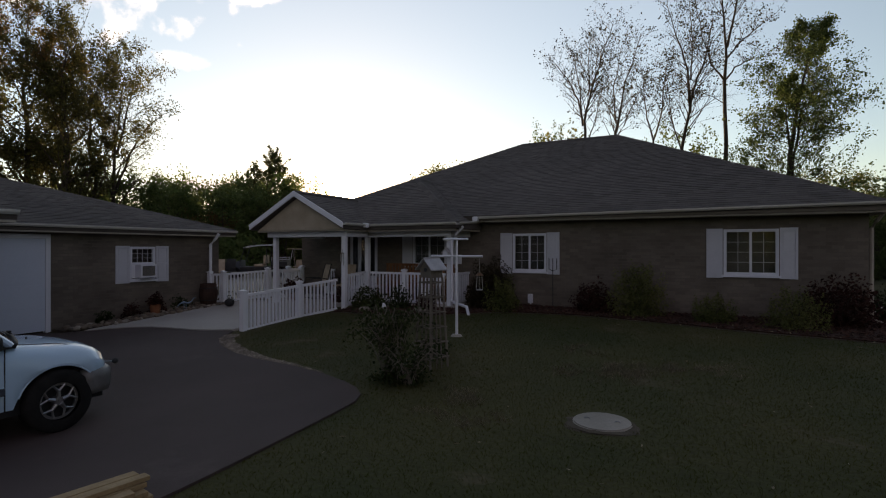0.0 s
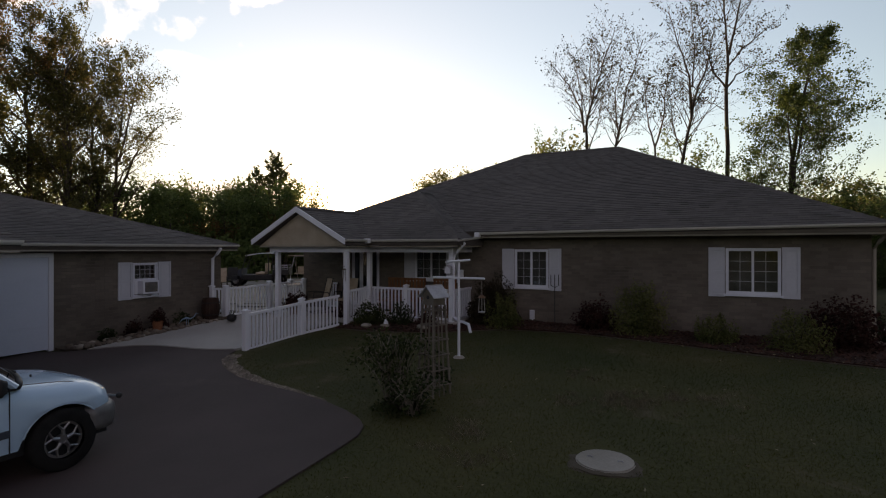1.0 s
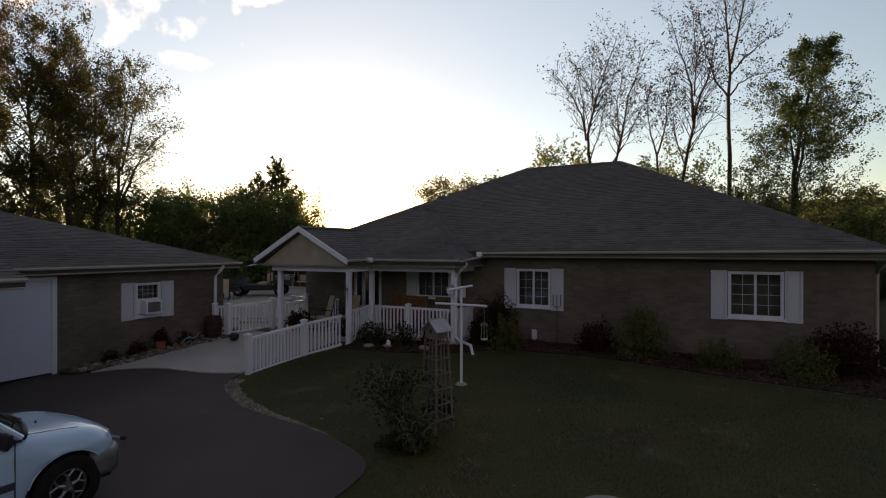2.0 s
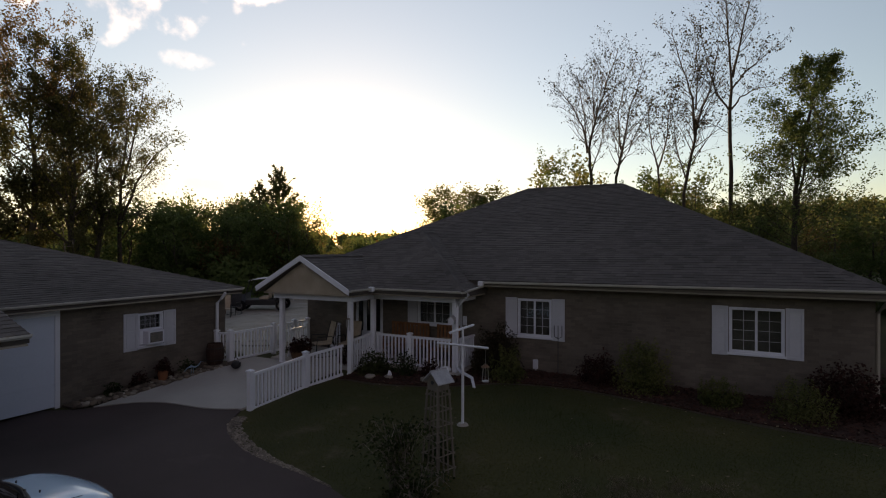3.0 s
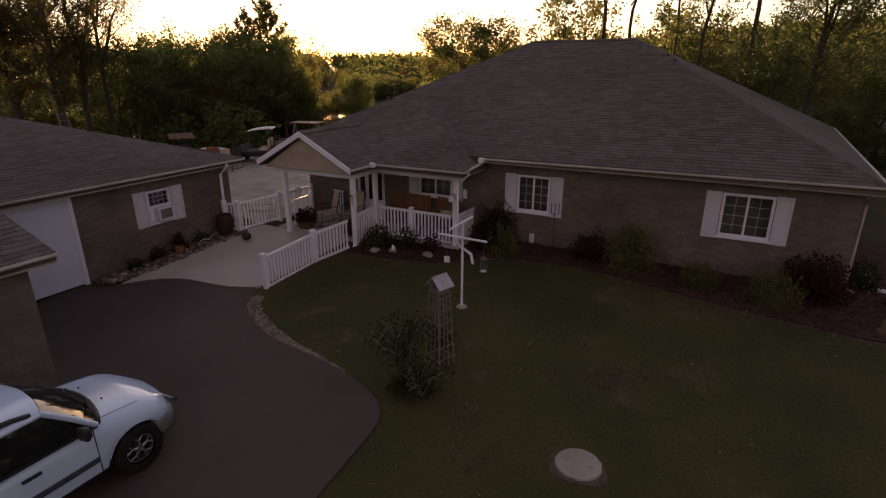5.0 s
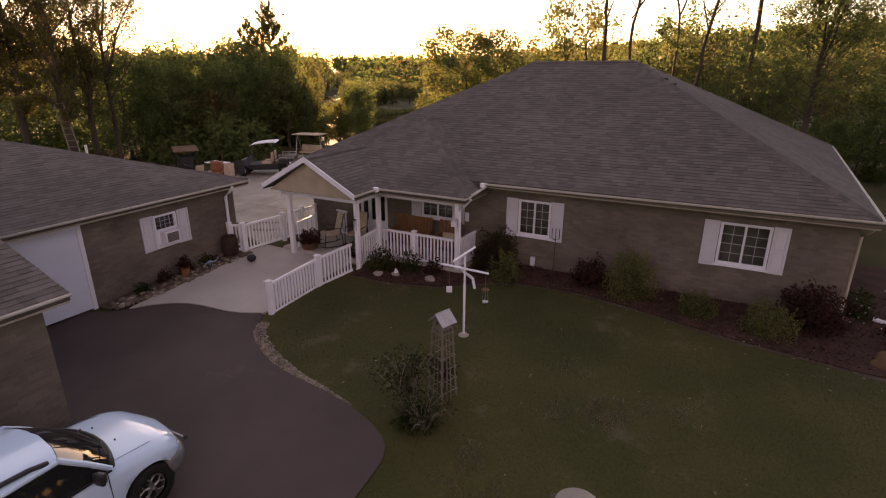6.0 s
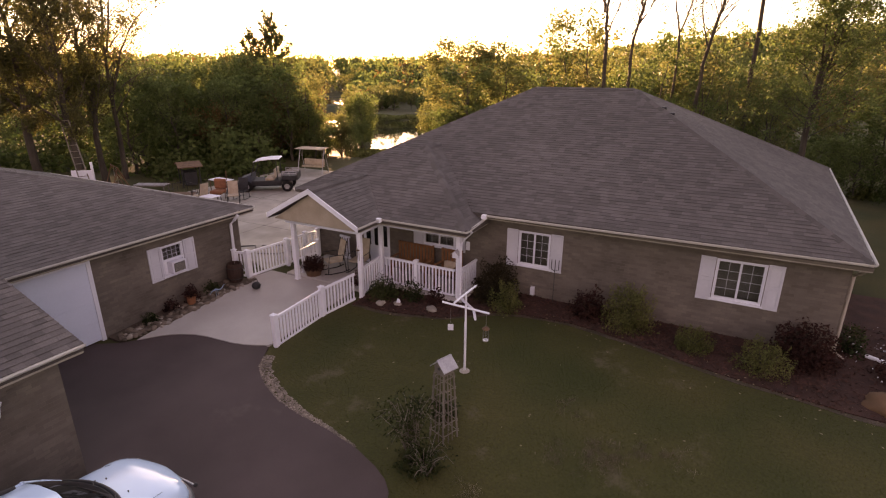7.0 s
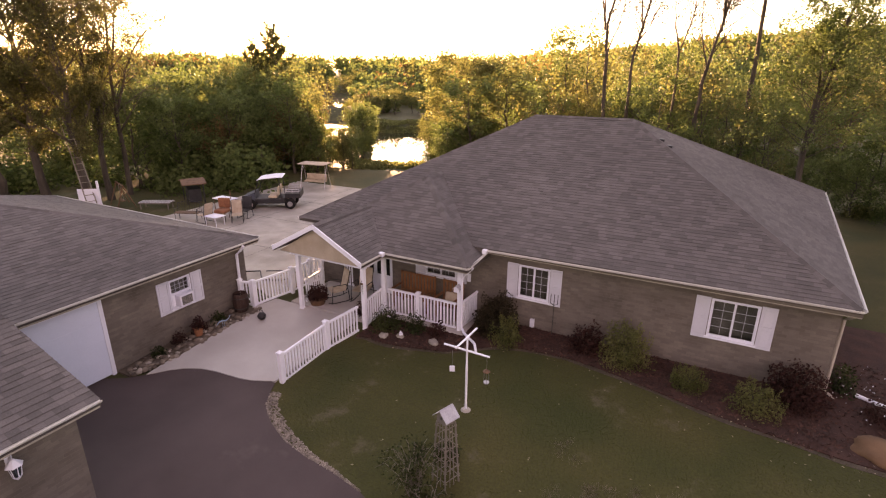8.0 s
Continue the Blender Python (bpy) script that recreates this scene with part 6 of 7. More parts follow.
tg = boxed(-0.06, 0.06, -0.01, 0.01, -0.07, 0.07, 0.004)
part("tag_board", tg, WHITE, card)

trellis = thing("birdhouse_trellis", -3.86, 7.18, ground_z(-3.86, 7.18), "weathered lattice trellis tower topped by a birdhouse with a tin roof", "trellis", turn=-20)
TB, TT, TH = 0.18, 0.12, 1.38


def corner_at(i, t):
    h = TB + (TT - TB) * t
    return Vector(((-h, h, h, -h)[i % 4], (-h, -h, h, h)[i % 4], TH * t))


for i in range(4):
    part("leg", piped([corner_at(i, 0), corner_at(i, 1)], 0.018, 5), TIMBER, trellis)
    for s in (0.36, 0.64):
        part("upright", piped([corner_at(i, 0).lerp(corner_at(i + 1, 0), s), corner_at(i, 1).lerp(corner_at(i + 1, 1), s)], 0.011, 4), TIMBER, trellis)
    for k in range(6):
        t = 0.12 + k * 0.165
        part("crosspiece", piped([corner_at(i, t).lerp(corner_at(i + 1, t), -0.12), corner_at(i, t).lerp(corner_at(i + 1, t), 1.12)], 0.012, 4), TIMBER, trellis)
bh = bmesh.new()
prism(bh, [(-0.12, TH), (0.12, TH), (0.12, TH + 0.16), (0, TH + 0.28), (-0.12, TH + 0.16)], -0.12, 0.12)
house_box = part("birdhouse", bh, TIMBER, trellis, "grey wooden birdhouse")
hole = bmesh.new()
bmesh.ops.create_cone(hole, cap_ends=True, segments=14, radius1=0.03, radius2=0.03, depth=0.012, matrix=pose(0, -0.122, TH + 0.12, 90, 0, 0))
part("entrance_hole", hole, BLACK, house_box)
for s in (-1, 1):
    rf = bmesh.new()
    prism(rf, [(s * -0.01, TH + 0.31), (s * 0.19, TH + 0.125), (s * 0.19, TH + 0.11), (s * -0.01, TH + 0.295)], -0.17, 0.17)
    part("roof_board", rf, TIN, house_box, "grey tin roof panel")

cover = thing("septic_cover", -1.05, 5.84, ground_z(-1.05, 5.84) - 0.045, "round pale concrete septic cover set in the lawn", "septic cover")
cv = bmesh.new()
bmesh.ops.create_cone(cv, cap_ends=True, segments=40, radius1=0.315, radius2=0.31, depth=0.07, matrix=Matrix.Translation((0, 0, 0.03)))
bmesh.ops.bevel(cv, geom=[e for e in cv.edges if all(v.co.z > 0.06 for v in e.verts)], offset=0.012, segments=2, affect="EDGES")
part("lid", cv, OLD_CONCRETE, cover)
for s in (-1, 1):
    part("lifting_loop", piped([(s * 0.16 - 0.03, 0, 0.062), (s * 0.16 - 0.02, 0, 0.08), (s * 0.16 + 0.02, 0, 0.08), (s * 0.16 + 0.03, 0, 0.062)], 0.006, 5), STEEL, cover)
ring = blob(0.43, (1, 0.95, 0.07), 0.25, 3, 4, 2.5)
bmesh.ops.translate(ring, verts=ring.verts, vec=(0, 0, 0.03))
part("bare_soil", ring, surf("bare_soil", (0.05, 0.038, 0.026), (0.08, 0.064, 0.045), 6, 0.95, 0.5), cover, "bare brown soil round the lid")

stack = thing("lumber_stack", -4.03, 1.45, 0.03, "stack of rough pine boards at the edge of the drive", "lumber", turn=-9)
rng = random.Random(3)
for lay in range(4):
    for k in range(3 - (lay > 2)):
        x = -0.17 + k * 0.098 + rng.uniform(-0.012, 0.012) + (0.03 if lay == 2 else 0)
        e = 1.08 + rng.uniform(-0.10, 0.08)
        part("board", boxed(x, x + 0.09, -1.6 + rng.uniform(-0.1, 0.1), e, 0.002 + lay * 0.040, 0.038 + lay * 0.040, 0.004), LUMBER, stack)


# ---- planting beds ----
BED_FRONT = [(-8.95, 10.6), (-8.32, 10.80), (-7.6, 10.76), (-6.99, 10.85), (-5.9, 11.12), (-5.3, 11.6), (-4.78, 12.0), (-4.1, 12.2), (-3.54, 12.25), (-2.8, 12.3), (-2.18, 12.22), (-1.4, 12.05), (-0.74, 11.86), (0.2, 11.6), (1.08, 11.42), (2.0, 11.28), (2.9, 11.15), (4.0, 11.1), (6.0, 11.4)]


def bed_back(x):
    return 12.02 if x < -8.7 else (12.03 if x < -5.84 else (13.42 if x < 2.92 else 18.0))


bed = sheet("mulch_bed", [round(v, 3) for v in np.arange(-8.6, 6.0, 0.12)], lambda x: curve_at(BED_FRONT, x), bed_back, 0.03, MULCH, "dark red-brown mulch bed along the house", "mulch bed", rows=30, skirt=0.06)
sheet("rock_bed", [round(v, 3) for v in np.arange(-13.17, -12.3, 0.09)], lambda x: 6.55 if x < -12.7 else 6.55 + (x + 12.7) * 3.6, lambda x: 10.6, 0.055, SOIL, "soil bed with rocks along the garage wall", "planting bed", rows=24, skirt=0.05)
BED_EDGING = surf("edging_soil", (0.040, 0.032, 0.018), (0.082, 0.058, 0.044), 3.5, 0.95, 0.6, 30, grain=0.5)
sheet("bed_edging", [round(v, 3) for v in np.arange(-8.6, 6.0, 0.12)], lambda x: curve_at(BED_FRONT, x) - 0.12 - 0.03 * math.sin(x * 2.3), lambda x: curve_at(BED_FRONT, x) + 0.02, 0.005, BED_EDGING, "worn pale soil edge between lawn and mulch", "bed edging", rows=3, skirt=0.006)
# loose chips over the mulch
rng = random.Random(17)
chips = []
nr = np.random.RandomState(4)
for k in range(9000):
    x = rng.uniform(-8.6, 5.8)
    a, b = curve_at(BED_FRONT, x), bed_back(x)
    y = rng.uniform(a - 0.08, min(b, 15.5))
    chips.append((x, y, ground_z(x, y) + 0.045))
ch = leaf_quads(np.array(chips), 0.055, nr, 1.9)
ch[:, :, 2] = np.array(chips)[:, None, 2] + (ch[:, :, 2] - np.array(chips)[:, None, 2]) * 0.5
tagged(quads("mulch_chips", ch, CHIP), "loose bark chips on the mulch bed", "mulch", kind="stuff")


def stone(name, x, y, r, squash, mat, label, group="", lift=0.0):
    t = part(name, blob(r, squash, 0.35, 2, rng.random() * 50), mat, None, "", True)
    t.matrix_world = pose(x, y, ground_z(x, y) + 0.04 + r * squash[2] * 0.55 + lift, 0, 0, rng.uniform(0, 360))
    return tagged(t, label, "stone", group)


for x, y, r in ((-7.85, 11.03, 0.15), (-7.42, 11.2, 0.12), (-6.39, 11.31, 0.16)):
    stone("flat_stone", x, y, r, (1.2, 0.9, 0.35), PALE_STONE, "pale flat stone at the edge of the bed", "pale stones in the bed")
orn = thing("garden_ornament", -7.40, 11.22, ground_z(-7.4, 11.22) + 0.12, "small white garden ornament on a stone", "ornament")
part("figure", blob(0.06, (1.0, 0.8, 1.6), 0.4, 2, 7), WHITE, orn, "", True)
# rocks edging the garage bed
for k in range(64):
    t = k / 63
    y = 6.75 + 3.9 * t
    x = (-12.62 if y < 7.2 else -12.42 + 0.10 * (y - 7.2) / 3.4) + rng.uniform(-0.10, 0.05)
    r = rng.uniform(0.035, 0.075)
    stone("edging_rock", x, y, r, (1.2, 0.95, 0.7), STONE if rng.random() < 0.75 else PALE_STONE, "rounded field rock edging the garage bed", "rocks edging the bed")
for k in range(62):
    y = 6.8 + 3.6 * rng.random() ** 1.25
    stone("edging_rock", rng.uniform(-13.0, -12.45), y, rng.uniform(0.04, 0.09), (1.2, 0.95, 0.7), STONE if rng.random() < 0.75 else PALE_STONE, "rounded field rock in the garage bed", "rocks edging the bed")

for k in range(26):
    stone("edging_rock", rng.uniform(-13.08, -12.62), rng.uniform(6.58, 7.35), rng.uniform(0.04, 0.085), (1.2, 0.95, 0.7), STONE, "rounded field rock in the garage bed", "rocks edging the bed")

# pebble strip between the drive and the lawn
edge_pts = [(x, y) for x, y in DRIVE_EDGE if -9.0 <= x <= -5.2]
peb = []
for k in range(3600):
    i = rng.randrange(len(edge_pts) - 1)
    (xa, ya), (xb, yb) = edge_pts[i], edge_pts[i + 1]
    if rng.random() > math.hypot(xb - xa, yb - ya) / 1.4:
        continue
    t = rng.random()
    nx, ny = -(yb - ya), xb - xa
    ln = math.hypot(nx, ny)
    fade = 0.24 * (1 - step(-8.0, -5.2, xa + (xb - xa) * t)) + 0.03
    d = fade * rng.random() ** 1.4
    peb.append((xa + (xb - xa) * t + nx / ln * d, ya + (yb - ya) * t + ny / ln * d))
PEB = np.array([(1, 0, 0), (0, 1, 0), (-1, 0, 0), (0, -1, 0), (0, 0, 0.8)])
pv = []
for x, y in peb:
    r, a = 0.011 + 0.030 * rng.random() ** 2, rng.uniform(0, 3.14)
    c, s = math.cos(a), math.sin(a)
    z = ground_z(x, y) + 0.012
    pv.append([(x + r * (1.25 * p[0] * c - p[1] * s), y + r * (1.25 * p[0] * s + p[1] * c), z + r * p[2]) for p in PEB])
pebble_strip = pieces("pebble_edging", pv, [(0, 1, 4), (1, 2, 4), (2, 3, 4), (3, 0, 4)], PEBBLE)
tagged(pebble_strip, "strip of pale pebbles along the drive edge", "pebbles", kind="stuff")


# ---- shrubs ----
def shrub(name, x, y, rx, rz, count, size, mat, label, seed, ry=None, stems=6, group=""):
    t = thing(name, x, y, ground_z(x, y) + 0.0, label, "shrub", group)
    bm = bmesh.new()
    r2 = random.Random(seed)
    for k in range(stems):
        a = r2.uniform(0, 6.28)
        e = (math.cos(a) * rx * 0.55, math.sin(a) * (ry or rx) * 0.55, rz * r2.uniform(0.6, 0.9))
        tube(bm, [(0, 0, 0), (e[0] * 0.4, e[1] * 0.4, e[2] * 0.6), e], [0.016, 0.011, 0.004], 5)
    part("stems", bm, BARK, t)
    lf = bush_leaves(count, rx, rz, size, seed, ry)
    if mat is SHRUB:
        # loose upright sprigs standing out of the mound
        nr2 = np.random.RandomState(seed)
        for k in range(26):
            a, d = nr2.uniform(0, 6.28), nr2.uniform(0.2, 0.95)
            foot = np.array([math.cos(a) * rx * d, math.sin(a) * (ry or rx) * d, rz * 0.75 * math.sqrt(max(0.05, 1 - d * d))])
            up = np.array([math.cos(a) * 0.25 * d, math.sin(a) * 0.25 * d, 1.0]) * nr2.uniform(0.25, 0.55) * rz
            f = nr2.rand(26, 1)
            lf = np.concatenate([lf, leaf_quads(foot + up * f + nr2.normal(0, 0.022, (26, 3)), size * 0.9, nr2)])
    quads("foliage", lf, mat, t)
    return t


def twiggy(name, x, y, reach, height, canes, leaves, mat, label, seed):
    """Arching canes with sparse leaves along them."""
    t = thing(name, x, y, ground_z(x, y), label, "shrub")
    r2, bm, spots = random.Random(seed), bmesh.new(), []
    for k in range(canes):
        a, d, h = r2.uniform(0, 6.28), reach * r2.uniform(0.25, 1.0), height * r2.uniform(0.45, 1.0)
        foot = Vector((r2.uniform(-0.12, 0.12), r2.uniform(-0.12, 0.12), 0))
        pts = [foot, foot + Vector((math.cos(a) * d * 0.3, math.sin(a) * d * 0.3, h * 0.65)), foot + Vector((math.cos(a) * d * 0.7, math.sin(a) * d * 0.7, h)), foot + Vector((math.cos(a) * d, math.sin(a) * d, h * r2.uniform(0.7, 1.0)))]
        tube(bm, pts, [0.011, 0.009, 0.006, 0.003], 4)
        for m in range(leaves // canes):
            u = r2.uniform(0.5, 2.99)
            i = int(u)
            spots.append(tuple(pts[i].lerp(pts[i + 1], u - i) + Vector((r2.gauss(0, 0.06), r2.gauss(0, 0.06), r2.gauss(0, 0.06)))))
    part("bush_wood", bm, TIMBER, t, "bare arching canes")
    spots = np.array(spots)
    spots[:, 2] = np.maximum(spots[:, 2], 0.02)
    quads("foliage", leaf_quads(spots, 0.045, np.random.RandomState(seed)), mat, t)
    return t


twiggy("rose_bush", -4.25, 6.65, 0.70, 1.05, 40, 1500, DARK_SHRUB, "dark twiggy rose bush beside the trellis", 71)
twiggy("rose_bush", -3.75, 6.3, 0.50, 0.55, 24, 450, DARK_SHRUB, "low dark twiggy bush in front of the trellis", 171)
shrub("low_plant", -3.95, 6.35, 0.42, 0.22, 700, 0.05, DARK_SHRUB, "low dark plant at the foot of the trellis", 72)
shrub("low_plant", -4.15, 7.75, 0.30, 0.35, 600, 0.05, DARK_SHRUB, "low dark plant behind the trellis", 73)
shrub("clipped_shrub", -5.10, 12.75, 0.66, 1.18, 9000, 0.045, BROWN_SHRUB, "dark brown dense rounded shrub by the porch", 74)
shrub("grassy_clump", -4.62, 12.25, 0.46, 0.72, 2600, 0.038, SHRUB, "light green grassy clump at the bed edge", 75)
shrub("leafy_shrub", -1.50, 12.75, 0.62, 1.12, 5200, 0.042, SHRUB, "leafy green shrub in front of the brick wall", 76)
shrub("leafy_shrub", -2.55, 12.95, 0.55, 0.72, 1700, 0.055, RED_SHRUB, "dull red-brown perennial in the bed", 77)
shrub("yellow_shrub", 0.02, 12.35, 0.44, 0.50, 2300, 0.036, SHRUB, "low yellow-green shrub in the mulch", 78)
shrub("yellow_shrub", 1.42, 12.0, 0.56, 0.70, 2900, 0.036, SHRUB, "spreading yellow-green shrub in the mulch", 79, 0.45)
shrub("red_shrub", 2.25, 12.85, 0.72, 1.0, 3600, 0.055, RED_SHRUB, "dark red shrub below the window", 80)
shrub("flowering_plant", 3.2, 13.9, 0.45, 0.7, 900, 0.055, DARK_SHRUB, "dark flowering plant at the house corner", 81)
shrub("flowering_plant", 4.0, 12.9, 0.5, 0.5, 800, 0.055, RED_SHRUB, "dark low plant in the corner bed", 82)
shrub("rose_bush", -8.05, 11.5, 0.52, 0.62, 1700, 0.05, DARK_SHRUB, "loose rose bush by the porch railing", 83)
shrub("rose_bush", -7.20, 11.70, 0.34, 0.62, 800, 0.05, DARK_SHRUB, "dark perennial below the porch railing", 84)
shrub("rose_bush", -6.55, 11.80, 0.30, 0.45, 600, 0.05, RED_SHRUB, "reddish perennial below the porch railing", 85)
for k, (x, y, rx, rz, mat) in enumerate(((-12.85, 7.5, 0.22, 0.35, DARK_SHRUB), (-12.9, 8.2, 0.25, 0.42, RED_SHRUB), (-12.85, 8.85, 0.24, 0.55, RED_SHRUB), (-12.8, 9.5, 0.26, 0.40, DARK_SHRUB))):
    shrub("bed_plant", x, y, rx, rz, 450, 0.05, mat, "small withering plant against the garage wall", 90 + k, stems=4, group="plants along the garage")
rose = np.array([(-8.1 + rng.uniform(-0.4, 0.4), 11.55 + rng.uniform(-0.4, 0.4), 0.80 + rng.uniform(0.0, 0.28)) for _ in range(60)])
tagged(quads("blossom_cluster", leaf_quads(rose, 0.05, nr, 1.0), surf("pale_petal", (0.45, 0.44, 0.52), (0.62, 0.6, 0.66), 5, 0.7, 0.0)), "pale lilac blossoms on the rose bush", "flowers", kind="stuff")
# white blossoms on the corner plants
fl = []
for k in range(46):
    fl.append((rng.uniform(2.9, 4.3), rng.uniform(12.4, 14.4), 0))
fl = np.array([(x, y, ground_z(x, y) + rng.uniform(0.15, 0.65)) for x, y, _ in fl])
tagged(quads("blossoms", leaf_quads(fl, 0.04, nr, 1.0), WHITE), "scattered pale blossoms on the corner plants", "flowers", kind="stuff")

# ---- lawn: blades, and fallen leaves ----
n = 230000
bx, by = nr.uniform(-9.2, 9.0, n), nr.uniform(1.2, 12.6, n)
keep = []
for i in range(n):
    x, y = bx[i], by[i]
    if x < -3.55 and y < curve_at(DRIVE_EDGE, x) + (0.16 if x < -5 else 0.02):
        continue
    if x < -8.75 or y > curve_at(BED_FRONT, x) - 0.03:
        continue
    if (x + 1.05) ** 2 + (y - 5.84) ** 2 < 0.15:
        continue
    keep.append(i)
bx, by = bx[keep], by[keep]
bz = np.array([ground_z(x, y) for x, y in zip(bx, by)])
m = len(bx)
ang, hgt, wid = nr.uniform(0, 6.28, m), nr.uniform(0.012, 0.030, m), nr.uniform(0.0015, 0.0034, m)
lx, ly = nr.normal(0, 0.012, m), nr.normal(0, 0.012, m)
base = np.stack([bx, by, bz], 1)
side = np.stack([np.cos(ang) * wid, np.sin(ang) * wid, 0 * ang], 1)
tip = base + np.stack([lx, ly, hgt], 1)
mid = base + np.stack([lx * 0.4, ly * 0.4, hgt * 0.6], 1)
tagged(quads("grass", np.stack([base - side, base + side, mid + side * 0.8, tip], 1), BLADE), "short mown grass blades of the lawn", "grass", kind="stuff")
# tufts of withered grass left standing in the lawn
tufts = []
for x0, y0, x1, y1, wide, n in ((-2.0, 7.55, -1.0, 8.15, 0.16, 26), (-1.0, 8.1, 0.1, 8.45, 0.12, 22), (-1.6, 7.6, -0.5, 7.8, 0.18, 16), (-2.9, 6.2, -2.4, 5.4, 0.3, 26), (-2.3, 9.0, -1.7, 8.7, 0.2, 8)):
    for k in range(n):
        t = rng.random()
        cx, cy = x0 + (x1 - x0) * t + rng.gauss(0, wide), y0 + (y1 - y0) * t + rng.gauss(0, wide)
        for _ in range(34):
            x, y, a = cx + rng.gauss(0, 0.06), cy + rng.gauss(0, 0.06), rng.uniform(0, 6.28)
            z, w, h = ground_z(x, y), rng.uniform(0.002, 0.004), rng.uniform(0.025, 0.06)
            dx, dy = rng.gauss(0, 0.03), rng.gauss(0, 0.03)
            c, sn = math.cos(a) * w, math.sin(a) * w
            tufts.append(((x - c, y - sn, z), (x + c, y + sn, z), (x + dx * 0.6 + c, y + dy * 0.6 + sn, z + h * 0.7), (x + dx, y + dy, z + h)))
tagged(quads("dry_grass", np.array(tufts), surf("dry_grass", (0.10, 0.085, 0.055), (0.20, 0.17, 0.115), 2, 0.9, 0.0, 20, island=True)), "pale withered tufts of grass in the lawn", "grass", kind="stuff")
fallen = np.array([(x, y, ground_z(x, y) + 0.02) for x, y in ((rng.uniform(-8.5, 8), rng.uniform(3, 12.8)) for _ in range(170)) if x > -3.4 or y > curve_at(DRIVE_EDGE, x) + 0.2])
along_bed = [(x, curve_at(BED_FRONT, x) + rng.gauss(-0.05, 0.22)) for x in (rng.uniform(-8.3, 5.5) for _ in range(110))]
fallen = np.concatenate([fallen, np.array([(x, y, ground_z(x, y) + 0.05) for x, y in along_bed])])
fq = leaf_quads(fallen, 0.045, nr, 1.5)
fq[:, :, 2] = fallen[:, None, 2] + (fq[:, :, 2] - fallen[:, None, 2]) * 0.3
tagged(quads("fallen_leaves", fq, surf("dry_leaf", (0.16, 0.125, 0.075), (0.28, 0.23, 0.155), 3, 0.8, 0.0, 20, island=True)), "dry pale leaves scattered on the lawn", "leaves", kind="stuff")

# ---- small things by the garage ----
BARREL = surf("dark_stained_wood", (0.030, 0.014, 0.010), (0.052, 0.026, 0.018), 5.0, 0.8, 0.3, 60)
barrel = thing("wooden_barrel", -12.78, 10.35, ground_z(-12.8, 10.35) + 0.05, "dark wooden half barrel planter by the downspout", "barrel")
prof = [(0.0, 0.20), (0.15, 0.235), (0.30, 0.25), (0.45, 0.235), (0.58, 0.21)]
for k in range(16):
    bm = bmesh.new()
    a0, a1 = 2 * math.pi * k / 16 + 0.015, 2 * math.pi * (k + 1) / 16 - 0.015
    rows_ = [[bm.verts.new((r * f * math.cos(a), r * f * math.sin(a), z)) for a, f in ((a0, 1), (a1, 1), (a1, 0.9), (a0, 0.9))] for z, r in prof]
    for p, q in zip(rows_, rows_[1:]):
        for j in range(4):
            bm.faces.new((p[j], p[(j + 1) % 4], q[(j + 1) % 4], q[j]))
    bm.faces.new(rows_[0][::-1])
    bm.faces.new(rows_[-1])
    part("stave", bm, BARREL, barrel)
for z, r in ((0.12, 0.236), (0.46, 0.24)):
    h = bmesh.new()
    tube(h, [(r * math.cos(a), r * math.sin(a), z) for a in np.linspace(0, 2 * math.pi, 25)], 0.012, 5)
    part("hoop", h, BLACK, barrel)
kettle = thing("kettle", -11.76, 10.20, ground_z(-11.76, 10.2) + 0.05, "black iron kettle standing on the walkway", "kettle")
kb = bmesh.new()
bmesh.ops.create_uvsphere(kb, u_segments=18, v_segments=12, radius=0.13, matrix=Matrix.LocRotScale((0, 0, 0.11), None, (1, 1, 0.85)))
part("pot", kb, BLACK, kettle, "", True)
part("spout", piped([(0.10, 0, 0.12), (0.18, 0, 0.19)], [0.03, 0.015], 7), BLACK, kettle)
part("handle", piped([(-0.09, 0, 0.2), (-0.06, 0, 0.30), (0.06, 0, 0.30), (0.09, 0, 0.2)], 0.010, 6), BLACK, kettle)
goose = thing("garden_heron", -12.45, 9.35, ground_z(-12.45, 9.35) + 0.06, "blue-white wire garden bird among the rocks", "ornament")
goose.scale = (0.8, 0.8, 0.62)
part("figure", piped([(-0.12, -0.22, 0.10), (-0.08, -0.14, 0.26), (-0.02, -0.02, 0.33), (0.04, 0.10, 0.28), (0.08, 0.20, 0.36), (0.10, 0.26, 0.50), (0.14, 0.33, 0.47)], [0.008, 0.022, 0.045, 0.035, 0.018, 0.014, 0.006], 7), BLUEGREY, goose, "", True)
for dy in (-0.03, 0.05):
    part("leg", piped([(0, dy, 0.0), (0.0, dy, 0.28)], 0.008, 5), BLUEGREY, goose)
pot = thing("flower_pot", -12.75, 8.72, ground_z(-12.75, 8.7) + 0.05, "terracotta pot with a red-brown plant", "flower pot")
pb = bmesh.new()
bmesh.ops.create_cone(pb, cap_ends=True, segments=18, radius1=0.10, radius2=0.14, depth=0.24, matrix=Matrix.Translation((0, 0, 0.12)))
part("pot", pb, POT, pot)
part("rim", piped([(0.145 * math.cos(a), 0.145 * math.sin(a), 0.235) for a in np.linspace(0, 2 * math.pi, 19)], 0.014, 5), POT, pot)
quads("plant", bush_leaves(320, 0.20, 0.30, 0.05, 5) + np.array([0, 0, 0.22]), RED_SHRUB, pot)
lantern = thing("wall_lantern", -8.945, 2.59, 1.82, "white carriage lantern on the garage wall", "lantern")
